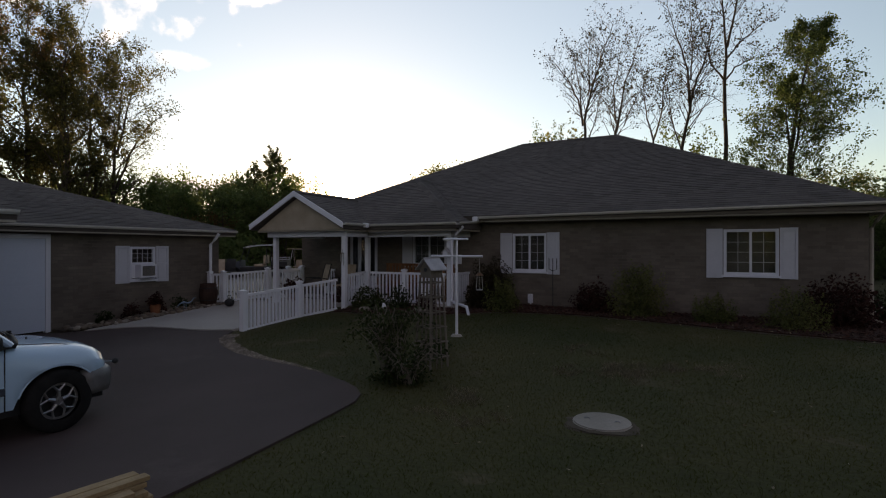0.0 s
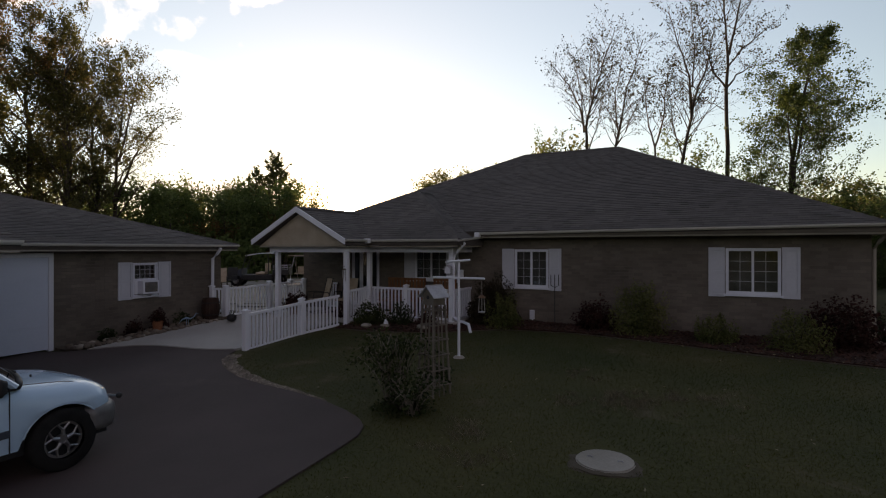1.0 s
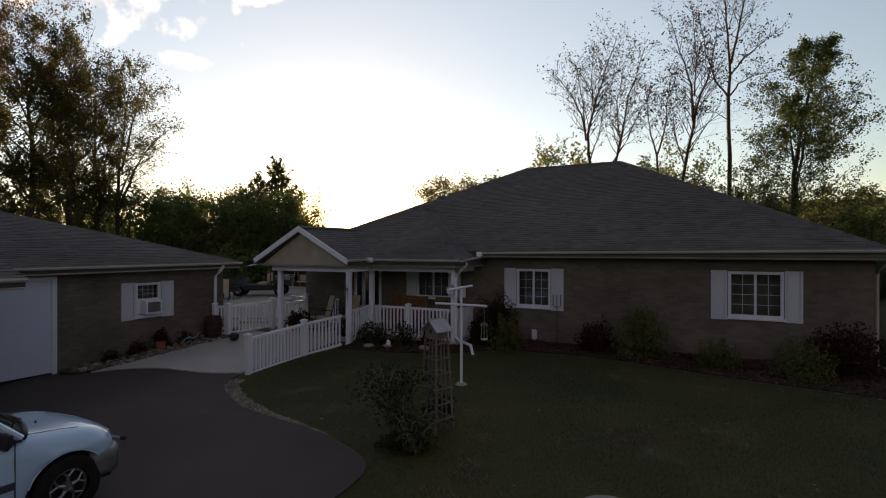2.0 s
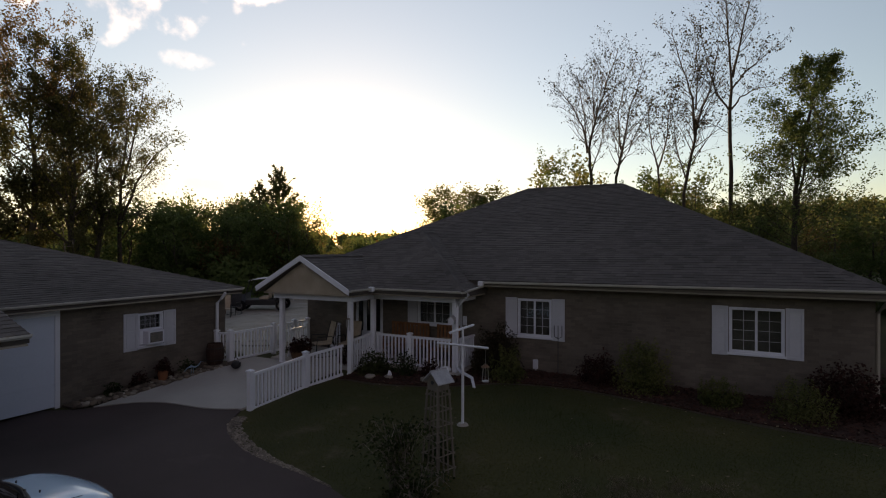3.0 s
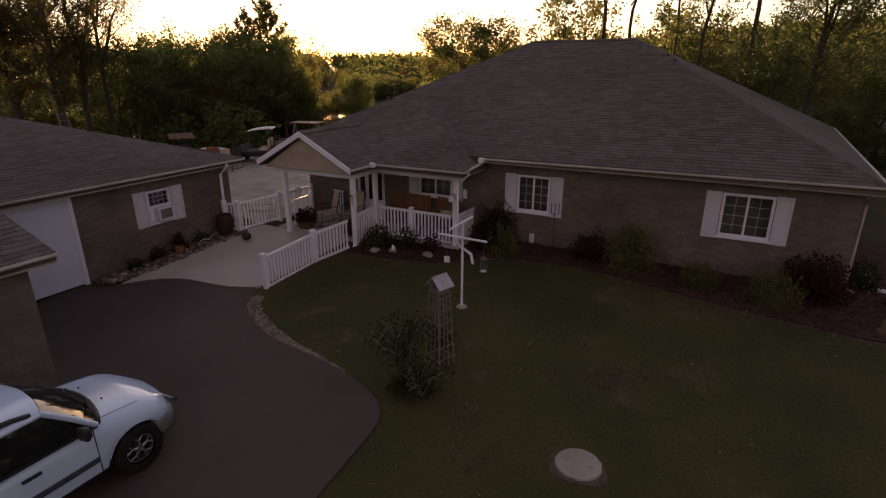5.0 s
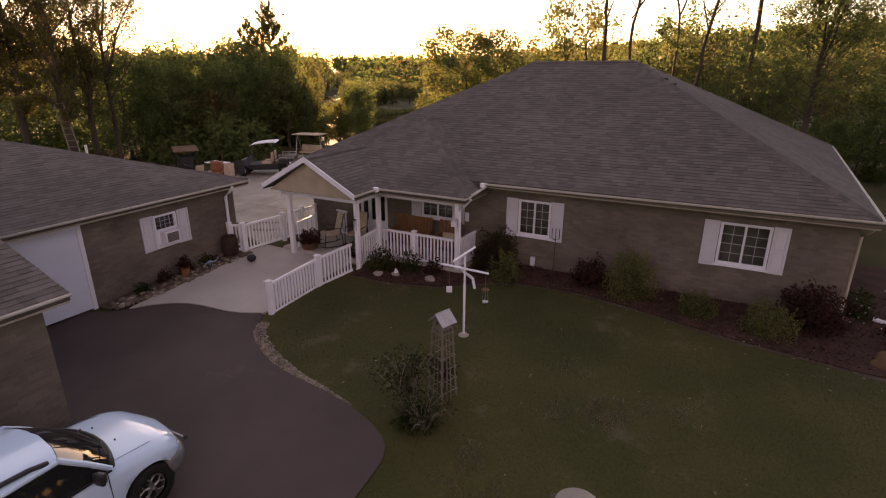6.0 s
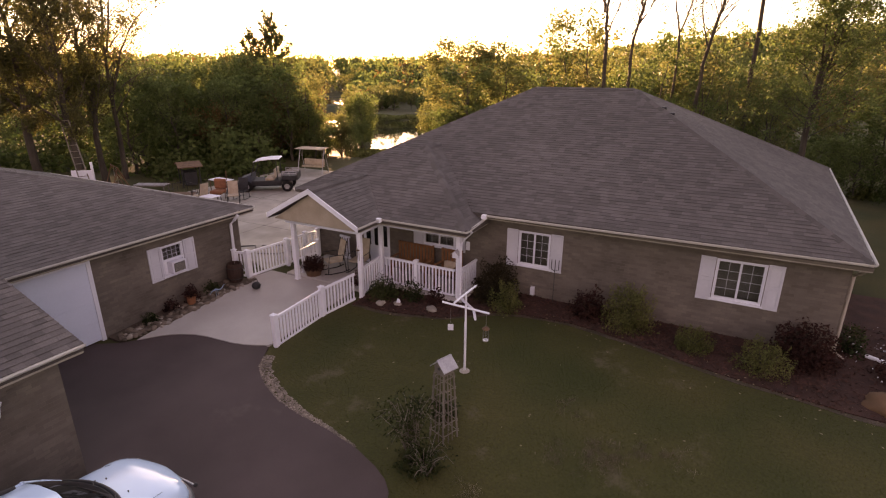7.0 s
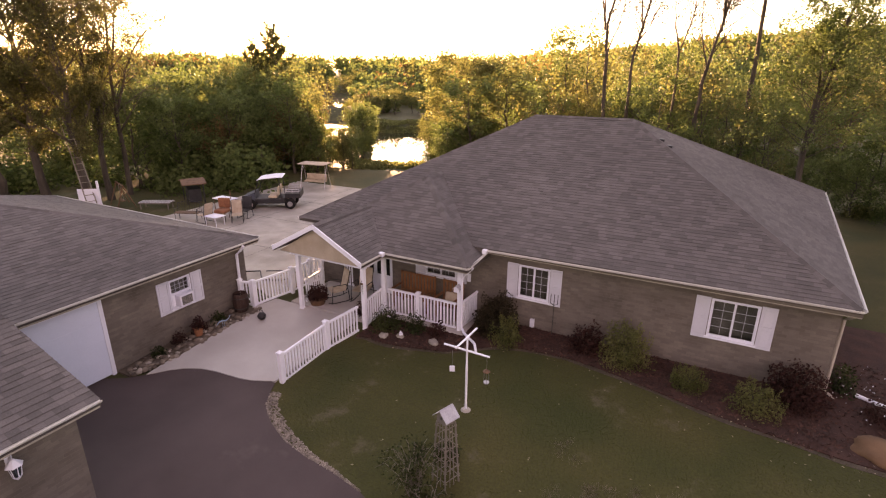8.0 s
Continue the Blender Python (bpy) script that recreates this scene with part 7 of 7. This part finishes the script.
part("wall_plate", boxed(0.0, 0.02, -0.05, 0.05, 0.12, 0.30, 0.006), WHITE, lantern)
part("bracket", piped([(0.015, 0, 0.22), (0.08, 0, 0.30), (0.14, 0, 0.29)], 0.012, 6), WHITE, lantern)
lg = bmesh.new()
bmesh.ops.create_cone(lg, cap_ends=True, segments=6, radius1=0.055, radius2=0.085, depth=0.19, matrix=Matrix.Translation((0.15, 0, 0.08)))
part("glass", lg, CAR_GLASS, lantern)
for k in range(6):
    a = k * math.pi / 3
    part("bar", piped([(0.15 + 0.058 * math.cos(a), 0.058 * math.sin(a), -0.02), (0.15 + 0.088 * math.cos(a), 0.088 * math.sin(a), 0.18)], 0.007, 4), WHITE, lantern)
lc = bmesh.new()
bmesh.ops.create_cone(lc, cap_ends=True, segments=6, radius1=0.125, radius2=0.02, depth=0.11, matrix=Matrix.Translation((0.15, 0, 0.235)))
part("cap", lc, WHITE, lantern)
lb = bmesh.new()
bmesh.ops.create_cone(lb, cap_ends=True, segments=6, radius1=0.02, radius2=0.065, depth=0.06, matrix=Matrix.Translation((0.15, 0, -0.05)))
part("base", lb, WHITE, lantern)

# ---- on and near the house wall ----
box_ = thing("utility_box", -4.24, 13.43, 0.62, "small white utility box on the brick wall", "utility box")
part("case", boxed(-0.06, 0.06, -0.10, -0.005, -0.12, 0.12, 0.01), WHITE, box_)
part("conduit", piped([(0, -0.03, -0.12), (0, -0.03, -0.3)], 0.014, 6), VINYL, box_)
meter = thing("utility_box", 2.905, 14.28, 1.50, "small pale meter box on the side wall", "utility box")
part("case", boxed(0.0, 0.10, -0.11, 0.11, -0.14, 0.14, 0.012), WHITE, meter)
part("conduit", piped([(0.04, 0, -0.14), (0.04, 0, -1.02)], 0.016, 6), VINYL, meter)
hook = thing("garden_hook", -3.62, 13.30, ground_z(-3.6, 13.3), "black three-pronged iron garden stake", "garden stake")
part("shaft", piped([(0, 0, 0), (0, 0, 1.0)], 0.010, 6), BLACK, hook)
for x in (-0.10, 0.0, 0.10):
    part("prong", piped([(0, 0, 0.95), (x, 0, 1.0), (x, 0, 1.28)], 0.011, 6), BLACK, hook)
for x, y in ((-1.95, 18.75), (-1.66, 18.45)):
    zr = 5.97 - (x + 3.0) * 0.521
    part("roof_vent", boxed(x - 0.12 + 4.7, x + 0.12 + 4.7, y - 0.12 - 19.5, y + 0.12 - 19.5, zr - 0.35 - 0.10, zr - 0.35 + 0.05, 0.02), BLACK, house, "dark roof vent")
feeder = thing("bird_feeder", -6.06, 12.10, 1.72, "small house-shaped bird feeder on the porch post", "bird feeder")
fb = bmesh.new()
prism(fb, [(-0.08, 0), (0.08, 0), (0.08, 0.12), (0, 0.2), (-0.08, 0.12)], -0.07, 0.085)
part("box", fb, WHITE, feeder)
part("roof", prism(bmesh.new(), [(-0.12, 0.10), (0, 0.22), (0.12, 0.10), (0.12, 0.085), (0, 0.205), (-0.12, 0.085)], -0.1, 0.085), TIN, feeder)
wall_box = thing("wall_sign", -6.30, 13.41, 1.62, "small white plaque on the wall under the porch", "plaque")
part("plaque", boxed(-0.06, 0.06, -0.03, 0.0, -0.12, 0.14, 0.006), WHITE, wall_box)
chimes = thing("wind_chime", -8.62, 11.10, 1.45, "dark wind chime on the porch post", "wind chime")
part("hanger", piped([(0, 0.035, 0.46), (0, 0, 0.42), (0, 0, 0.36)], 0.005, 4), BLACK, chimes)
disc = bmesh.new()
bmesh.ops.create_cone(disc, cap_ends=True, segments=14, radius1=0.05, radius2=0.05, depth=0.02, matrix=Matrix.Translation((0, 0, 0.36)))
part("disc", disc, BROWN_WOOD, chimes)
for k in range(5):
    a = k * 1.2566
    part("chime_tube", piped([(0.038 * math.cos(a), 0.038 * math.sin(a), 0.35), (0.038 * math.cos(a), 0.038 * math.sin(a), 0.05 + 0.03 * k)], 0.008, 6), STEEL, chimes)


# ---- chairs ----
def patio_chair(x, y, z, turn, frame_mat, seat_mat, label, group):
    c = thing("patio_chair", x, y, z, label, "chair", group, turn)
    for s in (-1, 1):
        part("side_frame", piped([(s * 0.26, 0.30, 0.02), (s * 0.27, 0.27, 0.40), (s * 0.27, 0.24, 0.62), (s * 0.27, -0.20, 0.60), (s * 0.26, -0.26, 0.38), (s * 0.26, -0.30, 0.02)], 0.014, 6), frame_mat, c)
        part("rocker", piped([(s * 0.26, 0.42, 0.07), (s * 0.26, 0.2, 0.02), (s * 0.26, -0.2, 0.02), (s * 0.26, -0.42, 0.07)], 0.014, 6), frame_mat, c)
        part("back_post", piped([(s * 0.25, -0.2, 0.38), (s * 0.24, -0.36, 1.02)], 0.014, 6), frame_mat, c)
    part("seat", boxed(-0.25, 0.25, -0.22, 0.27, 0.37, 0.41, 0.015), seat_mat, c)
    b = boxed(-0.235, 0.235, -0.02, 0.015, 0.0, 0.62, 0.012)
    bmesh.ops.rotate(b, verts=b.verts, matrix=Matrix.Rotation(radians(14), 3, "X"))
    bmesh.ops.translate(b, verts=b.verts, vec=(0, -0.22, 0.40))
    part("backrest", b, seat_mat, c)
    return c


patio_chair(-10.45, 12.25, 0.45, 150, BLACK, TAN, "tan sling rocking chair on the porch", "porch chairs")
patio_chair(-9.75, 12.65, 0.45, 190, BLACK, TAN, "tan sling rocking chair beside the house wall", "porch chairs")
planter = thing("planter", -10.85, 11.72, 0.45, "wide dark planter with dry red-brown plants", "planter")
pw = bmesh.new()
bmesh.ops.create_cone(pw, cap_ends=True, segments=24, radius1=0.22, radius2=0.28, depth=0.22, matrix=Matrix.Translation((0, 0, 0.11)))
part("tub", pw, BROWN_WOOD, planter)
quads("plant", bush_leaves(1500, 0.40, 0.40, 0.05, 8) + np.array([0, 0, 0.2]), RED_SHRUB, planter)
shrub("porch_plant", -9.2, 11.75, 0.28, 0.5, 500, 0.05, RED_SHRUB, "brown dried plant beside the porch", 98)
SETTEE = surf("orange_brown_wood", (0.15, 0.062, 0.026), (0.24, 0.105, 0.046), 5.0, 0.65, 0.3, 60)


def porch_seat(x, y, width, label, name="porch_bench", category="bench"):
    """A high-backed slatted wooden seat with arms, facing the street."""
    b = thing(name, x, y, 0.45, label, category, "porch seats")
    h = width / 2
    for k in range(4):
        part("seat_slat", boxed(-h, h, -0.26 + k * 0.125, -0.15 + k * 0.125, 0.40, 0.425, 0.006), SETTEE, b)
    for k in range(int(width / 0.11)):
        u = -h + 0.02 + k * (width - 0.04) / int(width / 0.11)
        part("back_slat", boxed(u, u + 0.075, 0.235, 0.255, 0.42, 1.02, 0.005), SETTEE, b)
    for z in (0.46, 0.98):
        part("back_rail", boxed(-h, h, 0.256, 0.285, z, z + 0.07, 0.006), SETTEE, b)
    for sx in (-h, h - 0.05):
        part("leg", boxed(sx, sx + 0.05, -0.26, -0.21, 0.0, 0.62, 0.006), SETTEE, b)
        part("leg", boxed(sx, sx + 0.05, 0.286, 0.336, 0.0, 1.05, 0.006), SETTEE, b)
        part("arm_rest", boxed(sx - 0.02, sx + 0.07, -0.29, 0.23, 0.622, 0.65, 0.008), SETTEE, b)
    return b


porch_seat(-8.0, 12.95, 1.25, "orange-brown slatted wooden bench against the porch wall")
porch_seat(-6.75, 12.95, 0.7, "orange-brown slatted wooden armchair under the porch window", "porch_armchair", "chair")
cushion = part("cushion", boxed(-0.2, 0.2, -0.06, 0.06, 0.0, 0.28, 0.05), TAN, None)
cushion.matrix_world = pose(-6.75, 13.08, 0.88, -12)
tagged(cushion, "pale cushion propped on the porch armchair", "cushion")

# ---- patio behind the house ----
PZ0 = 0.435
for x, y, t, mat in ((-20.45, 17.15, 225, TAN), (-20.75, 17.9, 200, BLACK), (-21.75, 16.35, 90, TAN)):
    patio_chair(x, y, PZ0, t, BLACK, mat, "patio chair with a pale sling seat" if mat is TAN else "dark metal patio chair", "patio chairs")
table = thing("patio_table", -20.95, 16.25, PZ0, "small white patio table between chairs", "table")
part("top", boxed(-0.4, 0.4, -0.3, 0.3, 0.44, 0.47, 0.008), WHITE, table)
for sx in (-0.34, 0.34):
    for sy in (-0.24, 0.24):
        part("leg", piped([(sx, sy, 0), (sx, sy, 0.44)], 0.015, 6), WHITE, table)
covered = thing("covered_chair", -21.35, 17.05, PZ0, "patio chair draped with a red-brown cushion cover", "chair", turn=20)
part("cushion", boxed(-0.3, 0.3, -0.3, 0.3, 0.38, 0.56, 0.06), POT, covered)
part("back_cushion", boxed(-0.3, 0.3, 0.2, 0.36, 0.56, 1.05, 0.06), POT, covered)
for sx in (-0.26, 0.26):
    for sy in (-0.26, 0.3):
        part("leg", piped([(sx, sy, 0), (sx, sy, 0.4)], 0.018, 6), BLACK, covered)
stand = thing("side_stand", -21.9, 17.75, PZ0, "tall pale-topped stand with a pole behind the chairs", "table")
part("top", boxed(-0.55, 0.55, -0.32, 0.32, 0.86, 0.90, 0.01), WHITE, stand)
for sx in (-0.48, 0.48):
    for sy in (-0.26, 0.26):
        part("leg", piped([(sx, sy, 0), (sx, sy, 0.87)], 0.02, 6), BROWN_WOOD, stand)
part("pole", piped([(0.4, 0, 0.9), (0.42, 0, 1.35)], 0.022, 6), BROWN_WOOD, stand)
bench = thing("garden_bench", -22.85, 16.25, ground_z(-22.85, 16.25), "dark metal garden bench with a brown seat and scrolled back", "bench", turn=206)
part("seat", boxed(-0.6, 0.6, -0.2, 0.22, 0.40, 0.44, 0.01), BROWN_WOOD, bench)
part("back_frame", piped([(-0.6, -0.22, 0.42), (-0.6, -0.28, 0.82), (0, -0.3, 0.95), (0.6, -0.28, 0.82), (0.6, -0.22, 0.42)], 0.018, 6), BLACK, bench)
for k in range(9):
    x = -0.5 + k * 0.125
    part("back_bar", piped([(x, -0.22, 0.44), (x, -0.28, 0.84 + 0.08 * (1 - abs(x) / 0.6))], 0.008, 5), BLACK, bench)
for sx in (-0.55, 0.55):
    part("leg", piped([(sx, 0.2, 0), (sx, 0.2, 0.62), (sx, -0.24, 0.62)], 0.016, 6), BLACK, bench)
    part("leg", piped([(sx, -0.22, 0), (sx, -0.2, 0.42)], 0.016, 6), BLACK, bench)

# utility cart with a canopy
cart = thing("golf_cart", -21.2, 20.1, PZ0, "dark utility cart with a pale canopy roof", "golf cart", turn=124)
cart.scale = (0.93, 0.93, 0.93)
part("body", boxed(-0.62, 0.62, -0.9, 0.75, 0.32, 0.62, 0.05), BLACK, cart)
hood_ = bmesh.new()
prism(hood_, [(0.7, 0.32), (1.45, 0.36), (1.42, 0.7), (0.72, 0.98)], -0.58, 0.58)
bmesh.ops.rotate(hood_, verts=hood_.verts, matrix=Matrix.Rotation(radians(90), 3, "Z"))
part("front_cowl", hood_, TRIMGREY, cart)
part("cargo_bed", boxed(-0.64, 0.64, -1.75, -0.92, 0.62, 0.9, 0.02), BLACK, cart)
for sx in (-0.6, 0.6):
    for zz in (1.0, 1.12):
        part("bed_rail", piped([(sx, -0.95, zz), (sx, -1.75, zz)], 0.018, 6), STEEL, cart)
    for yy in (-0.96, -1.35, -1.74):
        part("rail_post", piped([(sx, yy, 0.88), (sx, yy, 1.13)], 0.015, 6), STEEL, cart)
part("tail_gate", boxed(-0.64, 0.64, -1.8, -1.755, 0.62, 1.0, 0.01), BLACK, cart)
for sx in (-0.3, 0.3):
    part("seat", boxed(sx - 0.27, sx + 0.27, -0.5, 0.0, 0.625, 0.76, 0.04), TAN, cart, "tan seat")
    part("seat_back", boxed(sx - 0.27, sx + 0.27, -0.62, -0.51, 0.78, 1.25, 0.04), TAN, cart)
for sx in (-0.6, 0.6):
    part("roof_post", piped([(sx, 0.72, 0.9), (sx, 0.45, 1.70)], 0.022, 6), BLACK, cart)
    part("roof_post", piped([(sx, -0.72, 0.6), (sx, -0.68, 1.80)], 0.022, 6), BLACK, cart)
cr = bmesh.new()
prof_ = [(-0.85, 1.84), (-0.8, 1.89), (-0.3, 1.93), (0.3, 1.92), (0.55, 1.87), (0.55, 1.84), (0.3, 1.885), (-0.3, 1.89), (-0.8, 1.85)]
prism(cr, prof_, -0.6, 0.6)
bmesh.ops.rotate(cr, verts=cr.verts, matrix=Matrix.Rotation(radians(90), 3, "Z"))
bmesh.ops.rotate(cr, cent=(0, -0.7, 1.88), verts=cr.verts, matrix=Matrix.Rotation(radians(-6), 3, "X"))
bmesh.ops.translate(cr, verts=cr.verts, vec=(0, 0, -0.06))
part("canopy", cr, WHITE, cart, "pale canopy roof")
part("steering_wheel", piped([(-0.3 + 0.17 * math.cos(a), 0.45 + 0.08 * math.sin(a), 1.02 + 0.15 * math.sin(a)) for a in np.linspace(0, 2 * math.pi, 15)], 0.014, 5), BLACK, cart)
for sx in (-0.6, 0.6):
    for wy in (1.0, -1.2):
        wh = bmesh.new()
        bmesh.ops.create_cone(wh, cap_ends=True, segments=20, radius1=0.30, radius2=0.30, depth=0.24, matrix=pose(sx, wy, 0.30, 0, 90, 0))
        bmesh.ops.bevel(wh, geom=[e for e in wh.edges if abs(e.verts[0].co.x - e.verts[1].co.x) < 0.01], offset=0.04, segments=2, affect="EDGES")
        wheel = part("wheel", wh, RUBBER, cart)
        hb = bmesh.new()
        bmesh.ops.create_cone(hb, cap_ends=True, segments=16, radius1=0.15, radius2=0.13, depth=0.26, matrix=pose(sx, wy, 0.30, 0, 90, 0))
        part("hub", hb, STEEL, wheel)

# slatted lounger on the grass
lounger = thing("sun_lounger", -26.3, 17.0, ground_z(-26.3, 17.0), "pale slatted garden lounger on the grass", "lounger", turn=28)
for sy in (-0.26, 0.26):
    part("rail", boxed(-0.85, 0.85, sy - 0.025, sy + 0.025, 0.30, 0.36, 0.006), TIMBER, lounger)
    for sx in (-0.75, 0.7):
        part("leg", boxed(sx - 0.025, sx + 0.025, sy - 0.02, sy + 0.02, 0.0, 0.30, 0.004), TIMBER, lounger)
for k in range(11):
    part("slat", boxed(-0.84 + k * 0.155, -0.74 + k * 0.155, -0.3, 0.3, 0.362, 0.385, 0.004), TIN, lounger)

# canopy swing at the far edge of the patio
swing = thing("canopy_swing", -22.3, 25.0, PZ0 - 0.02, "tan canopy swing seat at the edge of the patio", "swing seat", turn=12)
swing.scale = (0.86, 0.86, 0.84)
for sx in (-0.95, 0.95):
    part("side_frame", piped([(sx, -0.55, 0), (sx, 0.0, 1.75), (sx, 0.55, 0)], 0.025, 6), STEEL, swing)
part("top_bar", piped([(-0.95, 0, 1.75), (0.95, 0, 1.75)], 0.025, 6), STEEL, swing)
cn = boxed(-1.05, 1.05, -0.6, 0.6, 1.78, 1.83, 0.015)
part("canopy", cn, TAN, swing)
part("seat", boxed(-0.8, 0.8, -0.25, 0.25, 0.45, 0.55, 0.03), TAN, swing)
part("backrest", boxed(-0.8, 0.8, 0.22, 0.30, 0.55, 1.0, 0.03), TAN, swing)
for sx in (-0.78, 0.78):
    part("hanger", piped([(sx, 0, 1.75), (sx, 0, 0.5)], 0.01, 4), STEEL, swing)
# wooden swing frame, fire-wood shelter, white sign and ladder by the trees
frame_ = thing("swing_frame", -28.3, 16.4, ground_z(-28.3, 16.4), "brown wooden swing set frame on the grass", "swing set", turn=-20)
frame_.scale = (0.65, 0.65, 0.65)
for sx in (-1.2, 1.2):
    for sy in (-0.7, 0.7):
        part("leg", piped([(sx, sy, 0), (sx * 0.9, 0, 1.9)], 0.045, 6), BROWN_WOOD, frame_)
part("beam", piped([(-1.3, 0, 1.9), (1.3, 0, 1.9)], 0.05, 6), BROWN_WOOD, frame_)
part("swing_seat", boxed(-0.5, 0.5, -0.15, 0.15, 0.5, 0.54, 0.01), BROWN_WOOD, frame_)
for sx in (-0.45, 0.45):
    part("chain", piped([(sx, 0, 1.88), (sx, 0, 0.54)], 0.01, 4), STEEL, frame_)
shelter = thing("grill_shelter", -25.9, 19.0, ground_z(-25.9, 19.0), "small dark grill shelter with a flat canopy", "grill shelter", turn=-30)
shelter.scale = (0.88, 0.88, 0.88)
for sx in (-0.75, 0.75):
    for sy in (-0.5, 0.5):
        part("post", piped([(sx, sy, 0), (sx, sy, 1.3)], 0.035, 6), BLACK, shelter)
part("canopy", prism(bmesh.new(), [(-0.95, 1.28), (0, 1.5), (0.95, 1.28), (0.95, 1.23), (0, 1.44), (-0.95, 1.23)], -0.7, 0.7), BROWN_WOOD, shelter)
part("counter", boxed(-0.6, 0.6, -0.35, 0.35, 0.1, 0.9, 0.02), BLACK, shelter)
sign = thing("white_panel", -28.0, 14.5, ground_z(-28.0, 14.5), "white lattice panel leaning behind the garage", "panel", turn=35)
part("post", boxed(0.55, 0.64, -0.05, 0.05, 0, 1.75, 0.006), WHITE, sign)
pnl = boxed(-0.4, 0.55, -0.02, 0.02, 0.4, 1.35, 0.01)
part("board", pnl, WHITE, sign)
ladder = thing("ladder", -26.95, 14.2, ground_z(-26.95, 14.2), "tall wooden ladder leaning on a tree", "ladder")
LTOP = Vector((-3.4, 1.2, 4.7))
LSIDE = Vector((0.33, 0.94, 0)) * 0.21
for s in (-1, 1):
    part("rail", piped([LSIDE * s, LTOP + LSIDE * s * 0.8], 0.03, 5), TIMBER, ladder)
for k in range(16):
    t = 0.05 + k * 0.06
    part("rung", piped([LTOP * t - LSIDE * (1 - 0.2 * t), LTOP * t + LSIDE * (1 - 0.2 * t)], 0.018, 5), TIMBER, ladder)
hose = part("garden_hose", piped([(-15.2, 12.5, 0.45), (-14.6, 12.9, 0.45), (-13.9, 12.3, 0.45), (-13.3, 12.6, 0.45), (-12.9, 13.2, 0.45), (-13.6, 13.5, 0.45), (-14.4, 13.0, 0.45)], 0.022, 6), BLACK)
tagged(hose, "black garden hose lying on the patio", "hose")
# corner of the bed at the right: a mound of sawdust and a drain pipe
mound = thing("sawdust_mound", 3.75, 11.75, ground_z(3.75, 11.75), "round orange-brown mound of sawdust on the mulch", "sawdust mound")
part("soil_body", blob(0.66, (1.0, 0.75, 0.25), 0.35, 3, 3), SAND, mound, "", True)
drain = part("drain_pipe", piped([(3.55, 13.75, 0.46), (4.0, 13.55, 0.45), (4.35, 13.4, 0.44)], 0.05, 10), VINYL)
tagged(drain, "white plastic drain pipe on the mulch", "pipe")
for x, y, r in ((6.6, 33.2, 0.8), (7.6, 33.8, 1.0), (8.9, 34.6, 0.9)):
    shrub("far_bush", x, y, r, 0.7, 900, 0.1, LEAF_YELLOW, "yellowing bush at the foot of the woods", int(x * 10))

# control joints cut across walkway and patio
cuts = bmesh.new()
for x0, y0, x1, y1 in ((-24.4, 15.0, -12.7, 15.0), (-24.4, 18.4, -12.7, 18.4), (-24.4, 21.8, -13.0, 21.8), (-16.3, 11.9, -16.3, 26.0), (-20.0, 11.9, -20.0, 26.0)):
    n_ = max(6, int(math.hypot(x1 - x0, y1 - y0) / 0.5))
    dx, dy = (0, 0.012) if y0 == y1 else (0.012, 0)
    lift = 0.052 if x1 > -10 else 0.042
    pts_ = [(x0 + (x1 - x0) * k / n_, y0 + (y1 - y0) * k / n_) for k in range(n_ + 1)]
    a_ = [cuts.verts.new((x - dx, y - dy, ground_z(x, y) + lift)) for x, y in pts_]
    b_ = [cuts.verts.new((x + dx, y + dy, ground_z(x, y) + lift)) for x, y in pts_]
    for k in range(n_):
        cuts.faces.new((a_[k], a_[k + 1], b_[k + 1], b_[k]))
tagged(part("paving_joints", cuts, JOINT), "dark control joints across the concrete", "joint", kind="structure")
